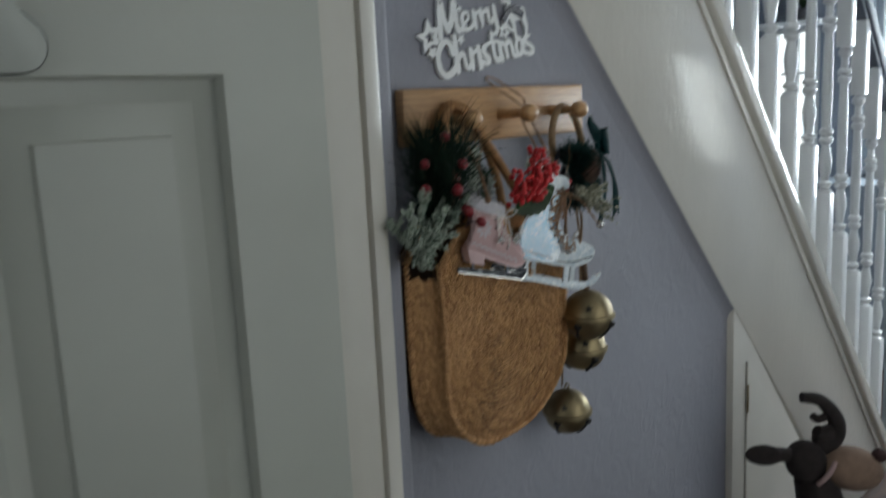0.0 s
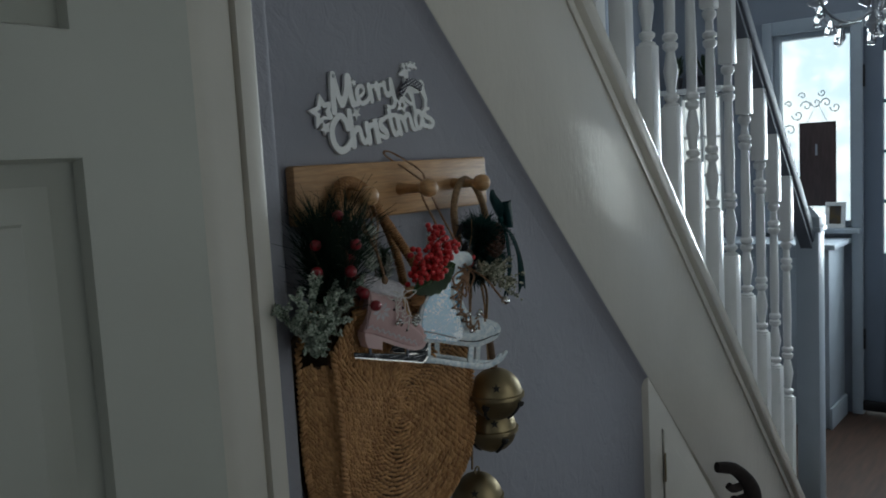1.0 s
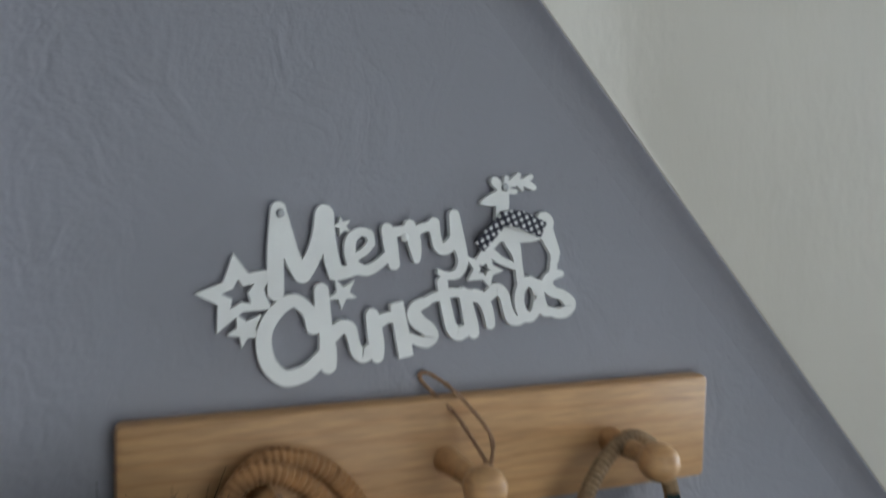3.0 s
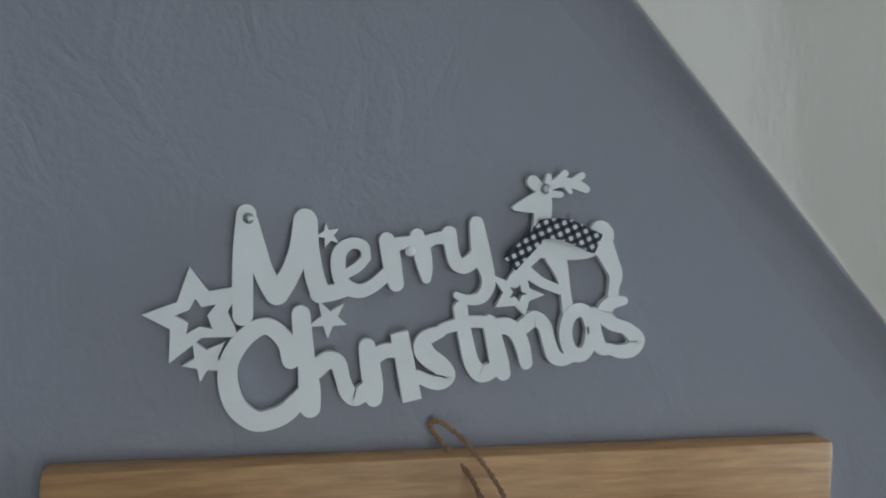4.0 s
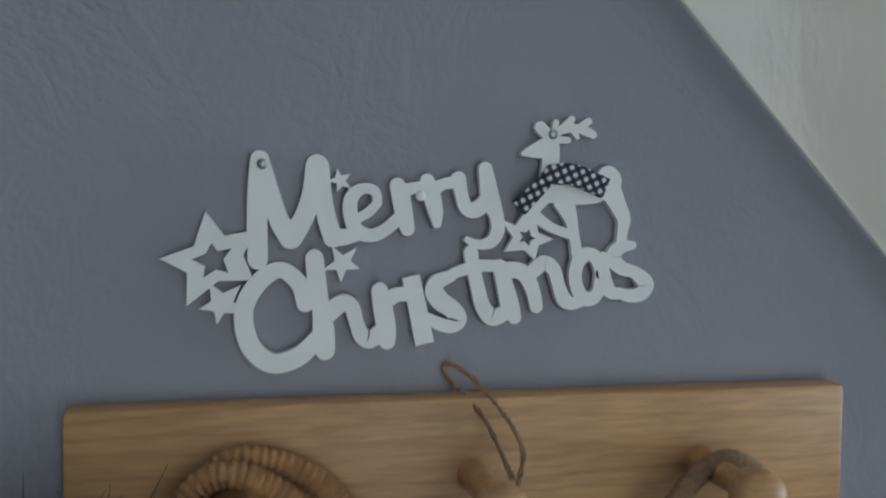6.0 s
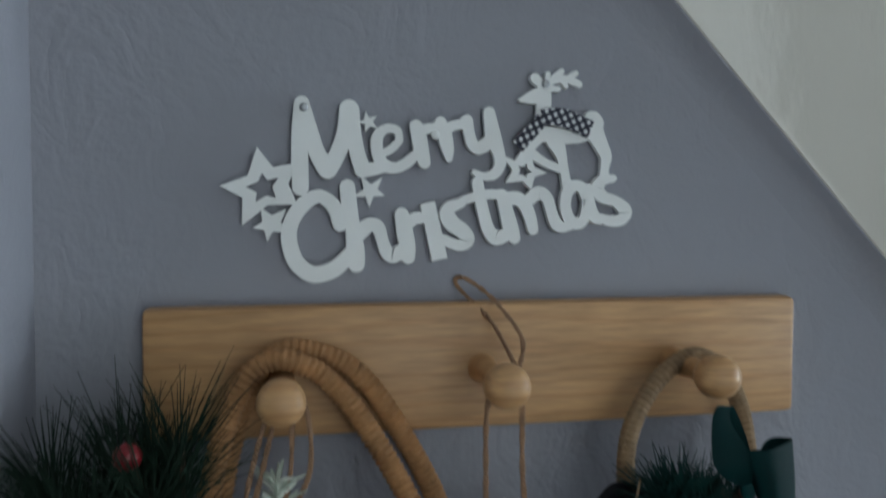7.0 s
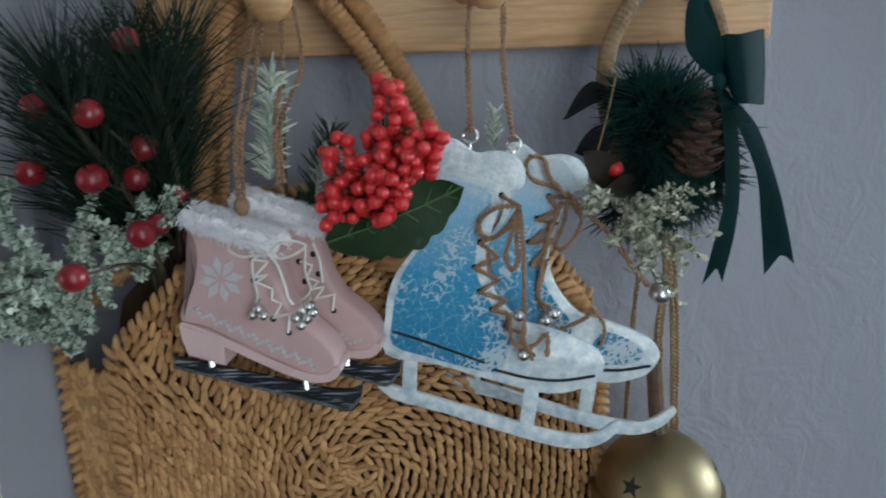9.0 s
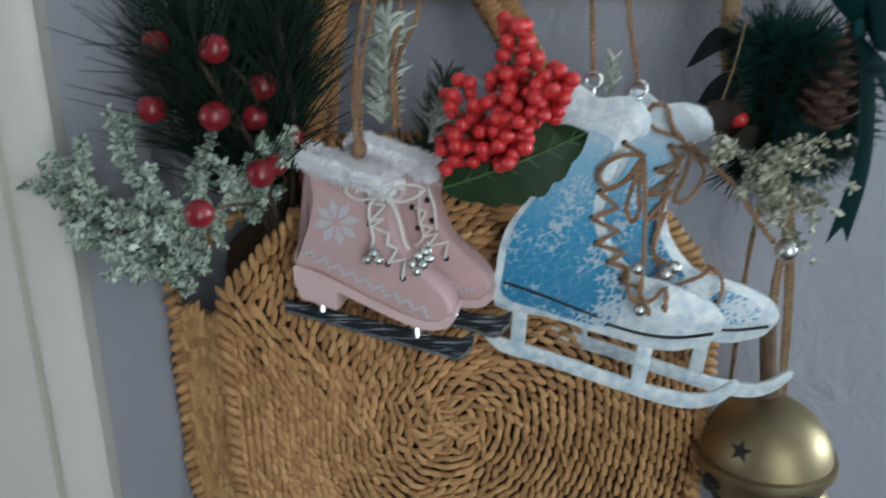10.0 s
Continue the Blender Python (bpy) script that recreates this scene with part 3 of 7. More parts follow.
nw = thing("newel_post", "white painted square newel with a pyramid cap", "newel post", (2.665, 0.026, 0))
bm = bmesh.new()
box(bm, -0.043, 0.043, -0.043, 0.043, 0, 1.105, 0.004)
part("post", bm, HALL_WHITE, nw)
bm = bmesh.new()
box(bm, -0.052, 0.052, -0.052, 0.052, 1.105, 1.125, 0.004)
box(bm, -0.048, 0.048, -0.048, 0.048, 1.125, 1.165, 0.004)
vs = [bm.verts.new(v) for v in ((-0.048, -0.048, 1.165), (0.048, -0.048, 1.165), (0.048, 0.048, 1.165), (-0.048, 0.048, 1.165))]
top = bm.verts.new((0, 0, 1.205))
for k in range(4):
    bm.faces.new((vs[k], vs[(k + 1) % 4], top))
part("cap", bm, HALL_WHITE, nw)

# flight of stairs behind the string
CARPET = material("grey_stair_carpet", (0.16, 0.16, 0.17), 0.95, vary=0.2, scale=40, bump=0.6, bump_scale=300)
for i in range(12):
    x1 = 2.6 - 0.185 * i
    bm = bmesh.new()
    box(bm, x1 - 0.21, x1, 0.09, 1.25, max(0, 0.2 * i - 0.03), 0.2 * (i + 1), 0.008)
    st = structure("stair_tread", bm, CARPET, "grey carpeted stair tread", "stair")
    st["group"] = "stair treads"
# edge of the upper floor
bm = bmesh.new()
box(bm, -2.3, 0.4, 0.09, 1.25, 2.4, 2.55)
structure("floor_landing", bm, CARPET, "grey carpeted upper landing", "floor")

# hall cabinet below the sidelight
cb = thing("hall_cabinet", "white painted low cabinet below the sidelight", "cabinet", (3.75, 0.4, 0))
bm = bmesh.new()
box(bm, -0.14, 0.165, -0.21, 0.37, 0, 0.915, 0.004)
part("body", bm, HALL_WHITE, cb)
bm = bmesh.new()
box(bm, -0.17, 0.17, -0.245, 0.39, 0.917, 0.945, 0.006)
part("top", bm, HALL_WHITE, cb)
for y0, y1 in ((-0.18, 0.07), (0.09, 0.34)):
    bm = bmesh.new()
    box(bm, -0.15, -0.141, y0, y1, 0.12, 0.87, 0.004)
    part("door", bm, HALL_WHITE, cb)
bm = bmesh.new()
box(bm, -0.152, 0.16, -0.225, -0.211, 0.0, 0.11, 0.003)
part("plinth", bm, HALL_WHITE, cb)

# dark plaque that hangs in the sidelight
pq = thing("hanging_plaque", "dark brown wooden plaque hung in the sidelight", "plaque", (3.94, 0.325, 1.11))
bm = bmesh.new()
box(bm, -0.008, 0.008, -0.092, 0.09, 0.0, 0.445, 0.003)
part("board", bm, DARK_WOOD, pq)
bm = bmesh.new()
box(bm, -0.0105, -0.0085, -0.002, 0.008, 0.27, 0.33)
part("light_bar", bm, HALL_WHITE, pq)
bm = bmesh.new()
tube(bm, [(0, -0.05, 0.445), (0, 0, 0.55), (0, 0.05, 0.445)], 0.0015, 5)
part("cord", bm, DARK_WOOD, pq)

# scrolls etched into the sidelight
ETCH = material("grey_etched_line", (0.62, 0.70, 0.76), 0.7, vary=0.2)
for y, z, r, turn in ((0.475, 1.52, 0.05, 1), (0.435, 1.60, 0.045, -1), (0.39, 1.645, 0.045, 1), (0.34, 1.66, 0.04, -1), (0.29, 1.655, 0.04, 1), (0.245, 1.63, 0.04, -1), (0.49, 1.44, 0.04, -1), (0.485, 1.36, 0.04, 1), (0.49, 1.27, 0.035, -1), (0.41, 1.70, 0.03, 1), (0.31, 1.71, 0.03, -1), (0.48, 1.66, 0.03, 1)):
    sc = thing("etched_scroll", "grey curled scroll etched on the sidelight glass", "glass etching", (3.982, y, z), "scrolls on the sidelight", "structure")
    bm = bmesh.new()
    tube(bm, [(0, 0.7 * r * (1 - 0.09 * k) * math.cos(turn * 0.75 * k), 0.7 * r * (1 - 0.09 * k) * math.sin(turn * 0.75 * k)) for k in range(10)], 0.006, 5, flat=0.4)
    part("curl", bm, ETCH, sc)

# framed picture on the cabinet
FRAME_IN = material("dark_blue_picture", (0.03, 0.04, 0.06), 0.3, vary=0.3, scale=20, tint=(0.12, 0.08, 0.03))
pf = thing("picture_frame", "small white frame with a dark picture, on the window sill", "picture frame", (3.905, 0.232, 0.997))
pf.scale = (0.8, 0.8, 0.8)
bm = bmesh.new()
m = pose(0, 0, 0, 0, 8, 0)
for a in ((-0.062, 0.062, 0.0, 0.026), (-0.062, 0.062, 0.144, 0.17), (-0.062, -0.036, 0.026, 0.144), (0.036, 0.062, 0.026, 0.144)):
    box(bm, -0.008, 0.008, a[0], a[1], a[2], a[3], 0.002, m)
part("frame", bm, COOL_WHITE, pf)
bm = bmesh.new()
box(bm, -0.002, 0.005, -0.037, 0.037, 0.025, 0.145, 0, m)
part("picture", bm, FRAME_IN, pf)

# chandelier
DULL_SILVER = material("dull_silver_lamp_metal", (0.42, 0.44, 0.47), 0.32, 1.0, vary=0.1)
ch = thing("chandelier", "chrome and crystal chandelier hung from the hallway ceiling", "chandelier", (2.25, -0.29, 0))
bm = bmesh.new()
lathe(bm, [(0, 1.78), (0.012, 1.79), (0.03, 1.82), (0.012, 1.85), (0.01, 1.95), (0.03, 1.99), (0.008, 2.03), (0.006, 2.40), (0.05, 2.415), (0.05, 2.449)], None, 14)
part("stem", bm, DULL_SILVER, ch)


def drop(bm, c, s):
    lathe(bm, [(0, 0), (0.012 * s, 0.006 * s), (0.0145 * s, 0.016 * s), (0.009 * s, 0.034 * s), (0.002 * s, 0.048 * s), (0, 0.05 * s)], Matrix.Translation(c), 8)
    ball(bm, (c[0], c[1], c[2] + 0.058 * s), 0.007 * s, 6)


for k in range(6):
    a = 2 * math.pi * k / 6 + 0.3
    c, s = math.cos(a), math.sin(a)
    bm = bmesh.new()
    tube(bm, spline([(0.01 * c, 0.01 * s, 1.86), (0.06 * c, 0.06 * s, 1.835), (0.12 * c, 0.12 * s, 1.83), (0.175 * c, 0.175 * s, 1.87), (0.19 * c, 0.19 * s, 1.91)], 5), 0.005, 6)
    part("arm", bm, DULL_SILVER, ch)
    bm = bmesh.new()
    lathe(bm, [(0.004, 1.9), (0.03, 1.915), (0.034, 1.922), (0.008, 1.925), (0.008, 1.985), (0.003, 1.99)], Matrix.Translation((0.19 * c, 0.19 * s, 0)), 12)
    part("candle_cup", bm, DULL_SILVER, ch)
    for rr, zz, sc in ((0.19, 1.835, 1.0), (0.12, 1.762, 1.1), (0.155, 1.80, 0.8)):
        bm = bmesh.new()
        drop(bm, (rr * c, rr * s, zz), sc)
        part("crystal_drop", bm, GLASS, ch)

# plant on the ledge over the small window
GREEN = material("dark_green_leaf", (0.03, 0.07, 0.025), 0.5, vary=0.4, scale=30, bump=0.2)
CLAY = material("dark_glazed_pot", (0.05, 0.05, 0.06), 0.4, vary=0.2)
bm = bmesh.new()
box(bm, 3.80, 3.949, 0.78, 1.16, 1.765, 1.79, 0.004)
structure("trim_ledge", bm, COOL_WHITE, "white ledge over the small stair window", "shelf")
for yy in (0.90, 1.07):
    pp = thing("potted_plant", "small dark green plant in a pot on the white ledge", "plant", (3.87, yy, 1.79), "plants on the ledge")
    bm = bmesh.new()
    lathe(bm, [(0, 0), (0.03, 0), (0.04, 0.06), (0.043, 0.062), (0.04, 0.066), (0.036, 0.06), (0, 0.055)], None, 14)
    part("pot", bm, CLAY, pp)
    bm = bmesh.new()
    for k in range(26):
        a, h = random.uniform(0, 6.28), random.uniform(0.05, 0.14)
        r = random.uniform(0.02, 0.07)
        p0, p1 = Vector((0, 0, 0.055)), Vector((r * math.cos(a), r * math.sin(a), 0.055 + h))
        side = Vector((-math.sin(a), math.cos(a), 0)) * 0.011
        mid = p0.lerp(p1, 0.6) + Vector((0, 0, 0.015))
        vs = [bm.verts.new(v) for v in (p0, mid - side, p1, mid + side)]
        bm.faces.new(vs)
    bmesh.ops.solidify(bm, geom=bm.faces[:], thickness=0.0012)
    part("leaves", bm, GREEN, pp)

# ---- peg rail ----
PEGS = ((0.083, 1.4125), (0.2155, 1.4165), (0.3535, 1.417))
rail = thing("peg_rail", "varnished pine peg rail with three turned pegs", "peg rail", (0.225, 0, 1.418))
bm = bmesh.new()
box(bm, -0.225, 0.225, -0.02, -0.0005, -0.042, 0.042, 0.0045)
part("board", bm, PINE, rail)
for x, z in PEGS:
    bm = bmesh.new()
    lathe(bm, [(0.0098, 0.0), (0.0098, 0.003), (0.0088, 0.006), (0.0080, 0.020), (0.0070, 0.038), (0.0066, 0.044), (0.0085, 0.047), (0.0118, 0.050), (0.0138, 0.0555), (0.0142, 0.061), (0.0126, 0.067), (0.0082, 0.0715), (0.0, 0.073)],
          Matrix.Translation((x - 0.225, -0.0195, z - 1.418)) @ pose(0, 0, 0, 90, 0, 0), 20)
    part("peg", bm, PINE, rail)

# ---- woven bag ----
STRAW = material("woven_seagrass", (0.50, 0.262, 0.092), 0.75, vary=0.3, scale=14, bump=0.7, bump_scale=700)
_b = STRAW.node_tree.nodes["Principled BSDF"]
_ge = node(STRAW, "ShaderNodeNewGeometry")
_rp = node(STRAW, "ShaderNodeValToRGB")
_rp.color_ramp.elements[0].color, _rp.color_ramp.elements[1].color = (0.37, 0.185, 0.072, 1), (0.62, 0.345, 0.15, 1)
_oi = node(STRAW, "ShaderNodeObjectInfo")
_sm = node(STRAW, "ShaderNodeMath")
_sm.operation = "ADD"
link(STRAW, _ge.outputs["Random Per Island"], _sm.inputs[0]), link(STRAW, _oi.outputs["Random"], _sm.inputs[1])
_fr = node(STRAW, "ShaderNodeMath")
_fr.operation = "FRACT"
link(STRAW, _sm.outputs[0], _fr.inputs[0])
link(STRAW, _fr.outputs[0], _rp.inputs["Fac"])
_no = node(STRAW, "ShaderNodeTexNoise", Scale=500.0, Detail=3.0)
_mx = node(STRAW, "ShaderNodeMix")
_mx.data_type, _mx.blend_type = "RGBA", "OVERLAY"
_mx.inputs["Factor"].default_value = 0.35
link(STRAW, _rp.outputs["Color"], _mx.inputs["A"])
link(STRAW, _no.outputs["Fac"], _mx.inputs["B"])
link(STRAW, _mx.outputs["Result"], _b.inputs["Base Color"])
# dark sheets behind the strands carry the shade of the weave's gaps
WEAVE_SHADE = material("weave_gap_shade", (0.085, 0.042, 0.018), 0.9, vary=0.3, scale=40, bump=0.4, bump_scale=300)

BX, BZ = 0.108, 1.105


def bag_edge(a):
    """Half-width of the bag's face in the direction a from its middle: round below, sloped shoulders above."""
    c, s = math.cos(a), math.sin(a)
    best = 9.0
    for nx, nz, d in ((1, 0, 0.184), (-1, 0, 0.134), (0, 1, 0.171), (-0.696, 0.717, 0.169), (0.275, 0.961, 0.166), (0.777, 0.629, 0.1935)):
        k = nx * c + nz * s
        if k > 1e-6:
            best = min(best, d / k)
    if s < 0:
        half = 0.184 if c > 0 else 0.134
        best = min(best, 1 / (abs(c / half) ** 2.6 + abs(s / 0.184) ** 2.6) ** (1 / 2.6))
    return best


def bag_front(x, z):
    """Depth of the bag's front face: slightly bellied."""
    r = math.hypot(x - BX, z - BZ) / 0.17
    return -0.099 + 0.058 * (x + 0.034) - 0.004 * (1 - min(1, r * r)) + 0.003 * math.sin(31 * x + 2) * math.sin(27 * z)


def stitches(name, frames, parent, material_, label="", size=(0.0052, 0.0024, 0.0019), seed=1, bow=0.0012):
    """Many small twisted strands, one mesh: frames are (centre, along, out)."""
    rng = np.random.RandomState(seed)
    rings, n = [(-1.0, 0.3), (-0.6, 0.88), (0.0, 1.0), (0.6, 0.88), (1.0, 0.3)], 6
    base = np.array([(u, r * math.cos(2 * math.pi * k / n), r * math.sin(2 * math.pi * k / n)) for u, r in rings for k in range(n)])
    faces = [(i * n + k, i * n + (k + 1) % n, (i + 1) * n + (k + 1) % n, (i + 1) * n + k) for i in range(len(rings) - 1) for k in range(n)]
    faces += [tuple(range(n))[::-1], tuple((len(rings) - 1) * n + k for k in range(n))]
    vs, fs = [], []
    for j, (c, t, o) in enumerate(frames):
        t, o = np.array(t), np.array(o)
        s = np.cross(o, t)
        k = rng.uniform(0.85, 1.15, 3) * np.array(size)
        co = np.array(c) + base[:, :1] * k[0] * t + base[:, 1:2] * k[1] * s + (base[:, 2:] * k[2] + bow * (1 - base[:, :1] ** 2)) * o + o * rng.uniform(-0.0006, 0.0006)
        vs.append(co)
        off = j * len(base)
        fs += [tuple(off + q for q in f) for f in faces]
    me = bpy.data.meshes.new(name)
    me.from_pydata(np.concatenate(vs).tolist(), [], fs)
    me.materials.append(material_)
    me.polygons.foreach_set("use_smooth", [True] * len(me.polygons))
    ob = new(name, me)
    ob.parent = parent
    ob["kind"] = "stuff"
    if label:
        ob["label"] = label
    return ob


bag = thing("woven_bag", "round woven seagrass bag hung on the peg rail by its handles", "bag")
rng = random.Random(5)
# front and back panels
N = 72
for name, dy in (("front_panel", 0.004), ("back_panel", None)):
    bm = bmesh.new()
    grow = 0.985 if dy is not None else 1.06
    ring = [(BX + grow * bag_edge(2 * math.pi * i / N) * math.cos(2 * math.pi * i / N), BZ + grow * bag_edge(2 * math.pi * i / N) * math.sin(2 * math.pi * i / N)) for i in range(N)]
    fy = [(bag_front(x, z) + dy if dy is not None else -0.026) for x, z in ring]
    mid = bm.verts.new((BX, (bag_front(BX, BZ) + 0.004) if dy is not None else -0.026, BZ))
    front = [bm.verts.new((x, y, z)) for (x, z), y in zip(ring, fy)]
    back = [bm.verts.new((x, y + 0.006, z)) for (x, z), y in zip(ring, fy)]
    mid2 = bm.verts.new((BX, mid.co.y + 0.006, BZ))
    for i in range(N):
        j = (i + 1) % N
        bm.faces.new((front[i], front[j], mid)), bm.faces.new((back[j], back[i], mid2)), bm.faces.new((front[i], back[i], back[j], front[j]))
    part(name, bm, WEAVE_SHADE, bag)


def gusset_back(x, z):
    """Where the gusset meets the wall side: flared out to the pier on one side."""
    u = max(0.0, min(1.0, (BX - x) / 0.134))
    return BX + (x - BX) * (1.07 + 0.19 * u), -0.022 - 0.050 * u * u, BZ + (z - BZ) * (1.06 if z > BZ else 1.0)


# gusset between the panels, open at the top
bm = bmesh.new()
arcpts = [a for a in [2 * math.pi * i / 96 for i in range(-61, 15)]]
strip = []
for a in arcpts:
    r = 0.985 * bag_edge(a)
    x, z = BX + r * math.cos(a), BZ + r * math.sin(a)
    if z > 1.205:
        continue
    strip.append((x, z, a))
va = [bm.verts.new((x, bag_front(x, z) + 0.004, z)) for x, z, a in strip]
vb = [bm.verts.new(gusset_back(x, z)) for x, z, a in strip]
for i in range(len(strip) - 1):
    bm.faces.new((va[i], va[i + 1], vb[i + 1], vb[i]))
part("gusset", bm, WEAVE_SHADE, bag)
# weave of the face: rings of slanted strands round the middle
frames = []
ringno = 0
rad = 0.0045
while rad < 0.172:
    f = rad / 0.174
    mix = min(1.0, f * 1.25)
    big = min(1.0, 0.72 + rad / 0.11)
    spokes = max(6, int(round(2 * math.pi * rad / (0.0082 * big))))
    for k in range(spokes):
        a = 2 * math.pi * (k + 0.5 * (ringno % 2)) / spokes + rng.uniform(-0.12, 0.12) / spokes * 2
        r = f * (0.168 * (1 - mix) + bag_edge(a) * mix) + rng.uniform(-0.0004, 0.0004)
        x, z = BX + r * math.cos(a), BZ + r * math.sin(a)
        b = a + 0.02
        r2 = f * (0.168 * (1 - mix) + bag_edge(b) * mix)
        t = Vector((BX + r2 * math.cos(b) - x, 0, BZ + r2 * math.sin(b) - z)).normalized()
        o = Vector((0, -1, 0))
        s = o.cross(t)
        turn = 0.24 + 0.32 * max(0.0, math.sin(a)) + rng.uniform(-0.08, 0.08)
        t = (t * math.cos(turn) + s * math.sin(turn) + o * rng.uniform(-0.06, 0.06)).normalized()
        o = (o - t * o.dot(t)).normalized()
        frames.append(((x, bag_front(x, z) + rng.uniform(-0.0008, 0.0008), z), tuple(t), tuple(o)))
    rad += 0.0059 * big
    ringno += 1
# the upper strands of the face singly, the rest joined
frames.sort(key=lambda q: math.hypot(q[0][0] - 0.09, q[0][2] - 1.19))
stitches("weave", frames[300:], bag, STRAW, "", (0.0064, 0.0023, 0.0030), 3, 0.0020)
strand = stitches("strand", [((0, 0, 0), (1, 0, 0), (0, 0, 1))], bag, STRAW, "", (0.0064, 0.0023, 0.0030), 3, 0.0020)
del strand["kind"]
for k, (c, t, o) in enumerate(frames[:300]):
    ob = strand if k == 0 else new("strand", strand.data)
    ob.parent = bag
    t, o = Vector(t), Vector(o)
    w = o.cross(t)
    ob.matrix_basis = Matrix(((t.x, w.x, o.x, c[0]), (t.y, w.y, o.y, c[1]), (t.z, w.z, o.z, c[2]), (0, 0, 0, 1))) @ Matrix.Diagonal((rng.uniform(0.9, 1.1), rng.uniform(0.88, 1.12), 1, 1))
# weave of the gusset: strands across in short rows
frames = []
for row in range(13):
    w = row / 12
    acc, i = rng.uniform(0, 0.008), 0
    for (x0, z0, a0), (x1, z1, a1) in zip(strip, strip[1:]):
        d = math.hypot(x1 - x0, z1 - z0)
        while acc < d:
            u = acc / d
            t = Vector((x1 - x0, 0, z1 - z0)).normalized()
            o = Vector((t.z, 0, -t.x))
            if o.dot(Vector((x0 - BX, 0, z0 - BZ))) < 0:
                o = -o
            s = o.cross(t)
            t = (t * math.cos(0.42) + s * math.sin(0.42)).normalized()
            gx, gz = x0 + (x1 - x0) * u + 0.0012 * o.x, z0 + (z1 - z0) * u + 0.0012 * o.z
            gy = bag_front(gx, gz) + 0.003
            ex, ey, ez = gusset_back(gx, gz)
            frames.append(((gx + (ex - gx) * w, gy + (ey - gy) * w, gz + (ez - gz) * w), tuple(t), tuple(o)))
            acc += 0.0066
        acc -= d
stitches("gusset_weave", frames, bag, STRAW, "", (0.0053, 0.0022, 0.0026), 4, 0.0014)
# braided rim round face and gusset edges, slimmer where the face turns into the gusset
frames, thin = [], []
for deep, fac in ((0, 1.0), (1, 0.995)):
    a = 0.0
    while a < 2 * math.pi:
        for side in (-1, 1):
            r = bag_edge(a) * fac + 0.0015
            x, z = BX + r * math.cos(a), BZ + r * math.sin(a)
            depth = bag_front(x, z) - 0.005
            if deep:
                x, depth, z = gusset_back(x / 1.0, z)
            r2 = bag_edge(a + 0.02) * fac
            t = Vector((BX + r2 * math.cos(a + 0.02) - x, 0, BZ + r2 * math.sin(a + 0.02) - z)).normalized()
            o = Vector((math.cos(a) * 0.35, -0.94, math.sin(a) * 0.35)).normalized()
            s = o.cross(t)
            slim = not deep and 1.7 < a < 4.4
            t2 = (t * 0.88 + s * 0.47).normalized() if slim else (t * 0.75 + s * 0.66 * side).normalized()
            if slim and side < 0:
                continue
            o = (o - t2 * o.dot(t2)).normalized()
            (thin if slim else frames).append(((x, depth - 0.001, z) if side > 0 else (x + 0.002 * s.x, depth + 0.002, z + 0.002 * s.z), tuple(t2), tuple(o)))
        a += 0.0066 / bag_edge(a)
stitches("rim_braid", frames, bag, STRAW, "", (0.0062, 0.0028, 0.0029), 6)
stitches("rim_seam", thin, bag, STRAW, "", (0.0058, 0.0024, 0.0026), 8)
# wrapped handles
HANDLE = material("cord_wrapped_handle", (0.41, 0.205, 0.082), 0.7, vary=0.35, scale=60, bump=0.6, bump_scale=500)
HW = ((0.028, 1.235), (0.034, 1.303), (0.046, 1.375), (0.064, 1.420), (0.087, 1.430), (0.115, 1.414), (0.146, 1.370), (0.171, 1.318), (0.189, 1.250))
for k, (dx, dz, ya, yb) in enumerate(((0.0, 0.0, -0.105, -0.043), (0.008, 0.004, -0.024, -0.030))):
    pts = []
    for x, z in HW:
        u = max(0.0, min(1.0, (z - 1.25) / 0.15)) ** 0.7
        pts.append((x + dx * (1 if x < 0.1 else 2), ya + (yb - ya) * u, z + dz))
    line = refine(spline(pts, 8), 0.0009)
    if k == 1:
        line = [Vector((q.x, min(q.y, -0.029), q.z)) for q in line]
    bm = bmesh.new()
    acc, rad_l = 0.0, []
    for i, q in enumerate(line):
        acc += (q - line[i - 1]).length if i else 0
        rad_l.append(0.0058 + 0.0018 * abs(math.sin(math.pi * acc / 0.0043)))
    tube(bm, line, rad_l, 10)
    part("handle", bm, HANDLE, bag, "arched handle wrapped in fine cord")
# knots where the front handle is sewn on
for x, z in ((0.028, 1.252), (0.150, 1.258), (0.196, 1.24)):
    bm = bmesh.new()
    for j in range(4):
        tube(bm, spline([(x - 0.011, -0.098, z - 0.008 + 0.005 * j), (x, -0.112, z - 0.006 + 0.005 * j), (x + 0.011, -0.098, z - 0.004 + 0.005 * j)], 5), 0.003, 6)
    part("handle_stitch", bm, HANDLE, bag)

# ---- cut-out greeting sign ----
SIGN_AT = (0.190, -0.0025, 1.550)
LETTERS = {}
LETTERS['M'] = [
    [(-91.7, 39.4, 10.2), (-92.9, 23.2, 10.5), (-93.2, 6.4, 10.8), (-92.8, -14.3, 10.6)],
    [(-90.1, 35.8, 8.8), (-86.0, 20.5, 10.0), (-81.6, 7.1, 10.6), (-75.4, -2.2, 12.6)],
    [(-75.4, -2.2, 12.6), (-69.4, 6.7, 10.7), (-63.9, 21.0, 11.3), (-61.4, 36.9, 12.4)],
    [(-60.8, 36.3, 12.1), (-58.3, 21.1, 9.6), (-55.7, 6.8, 10.2), (-52.4, -2.3, 10.3)],
    [(-53.0, -2.3, 10.3), (-47.3, -2.0, 8.9), (-39.9, -0.2, 8.1)],
]
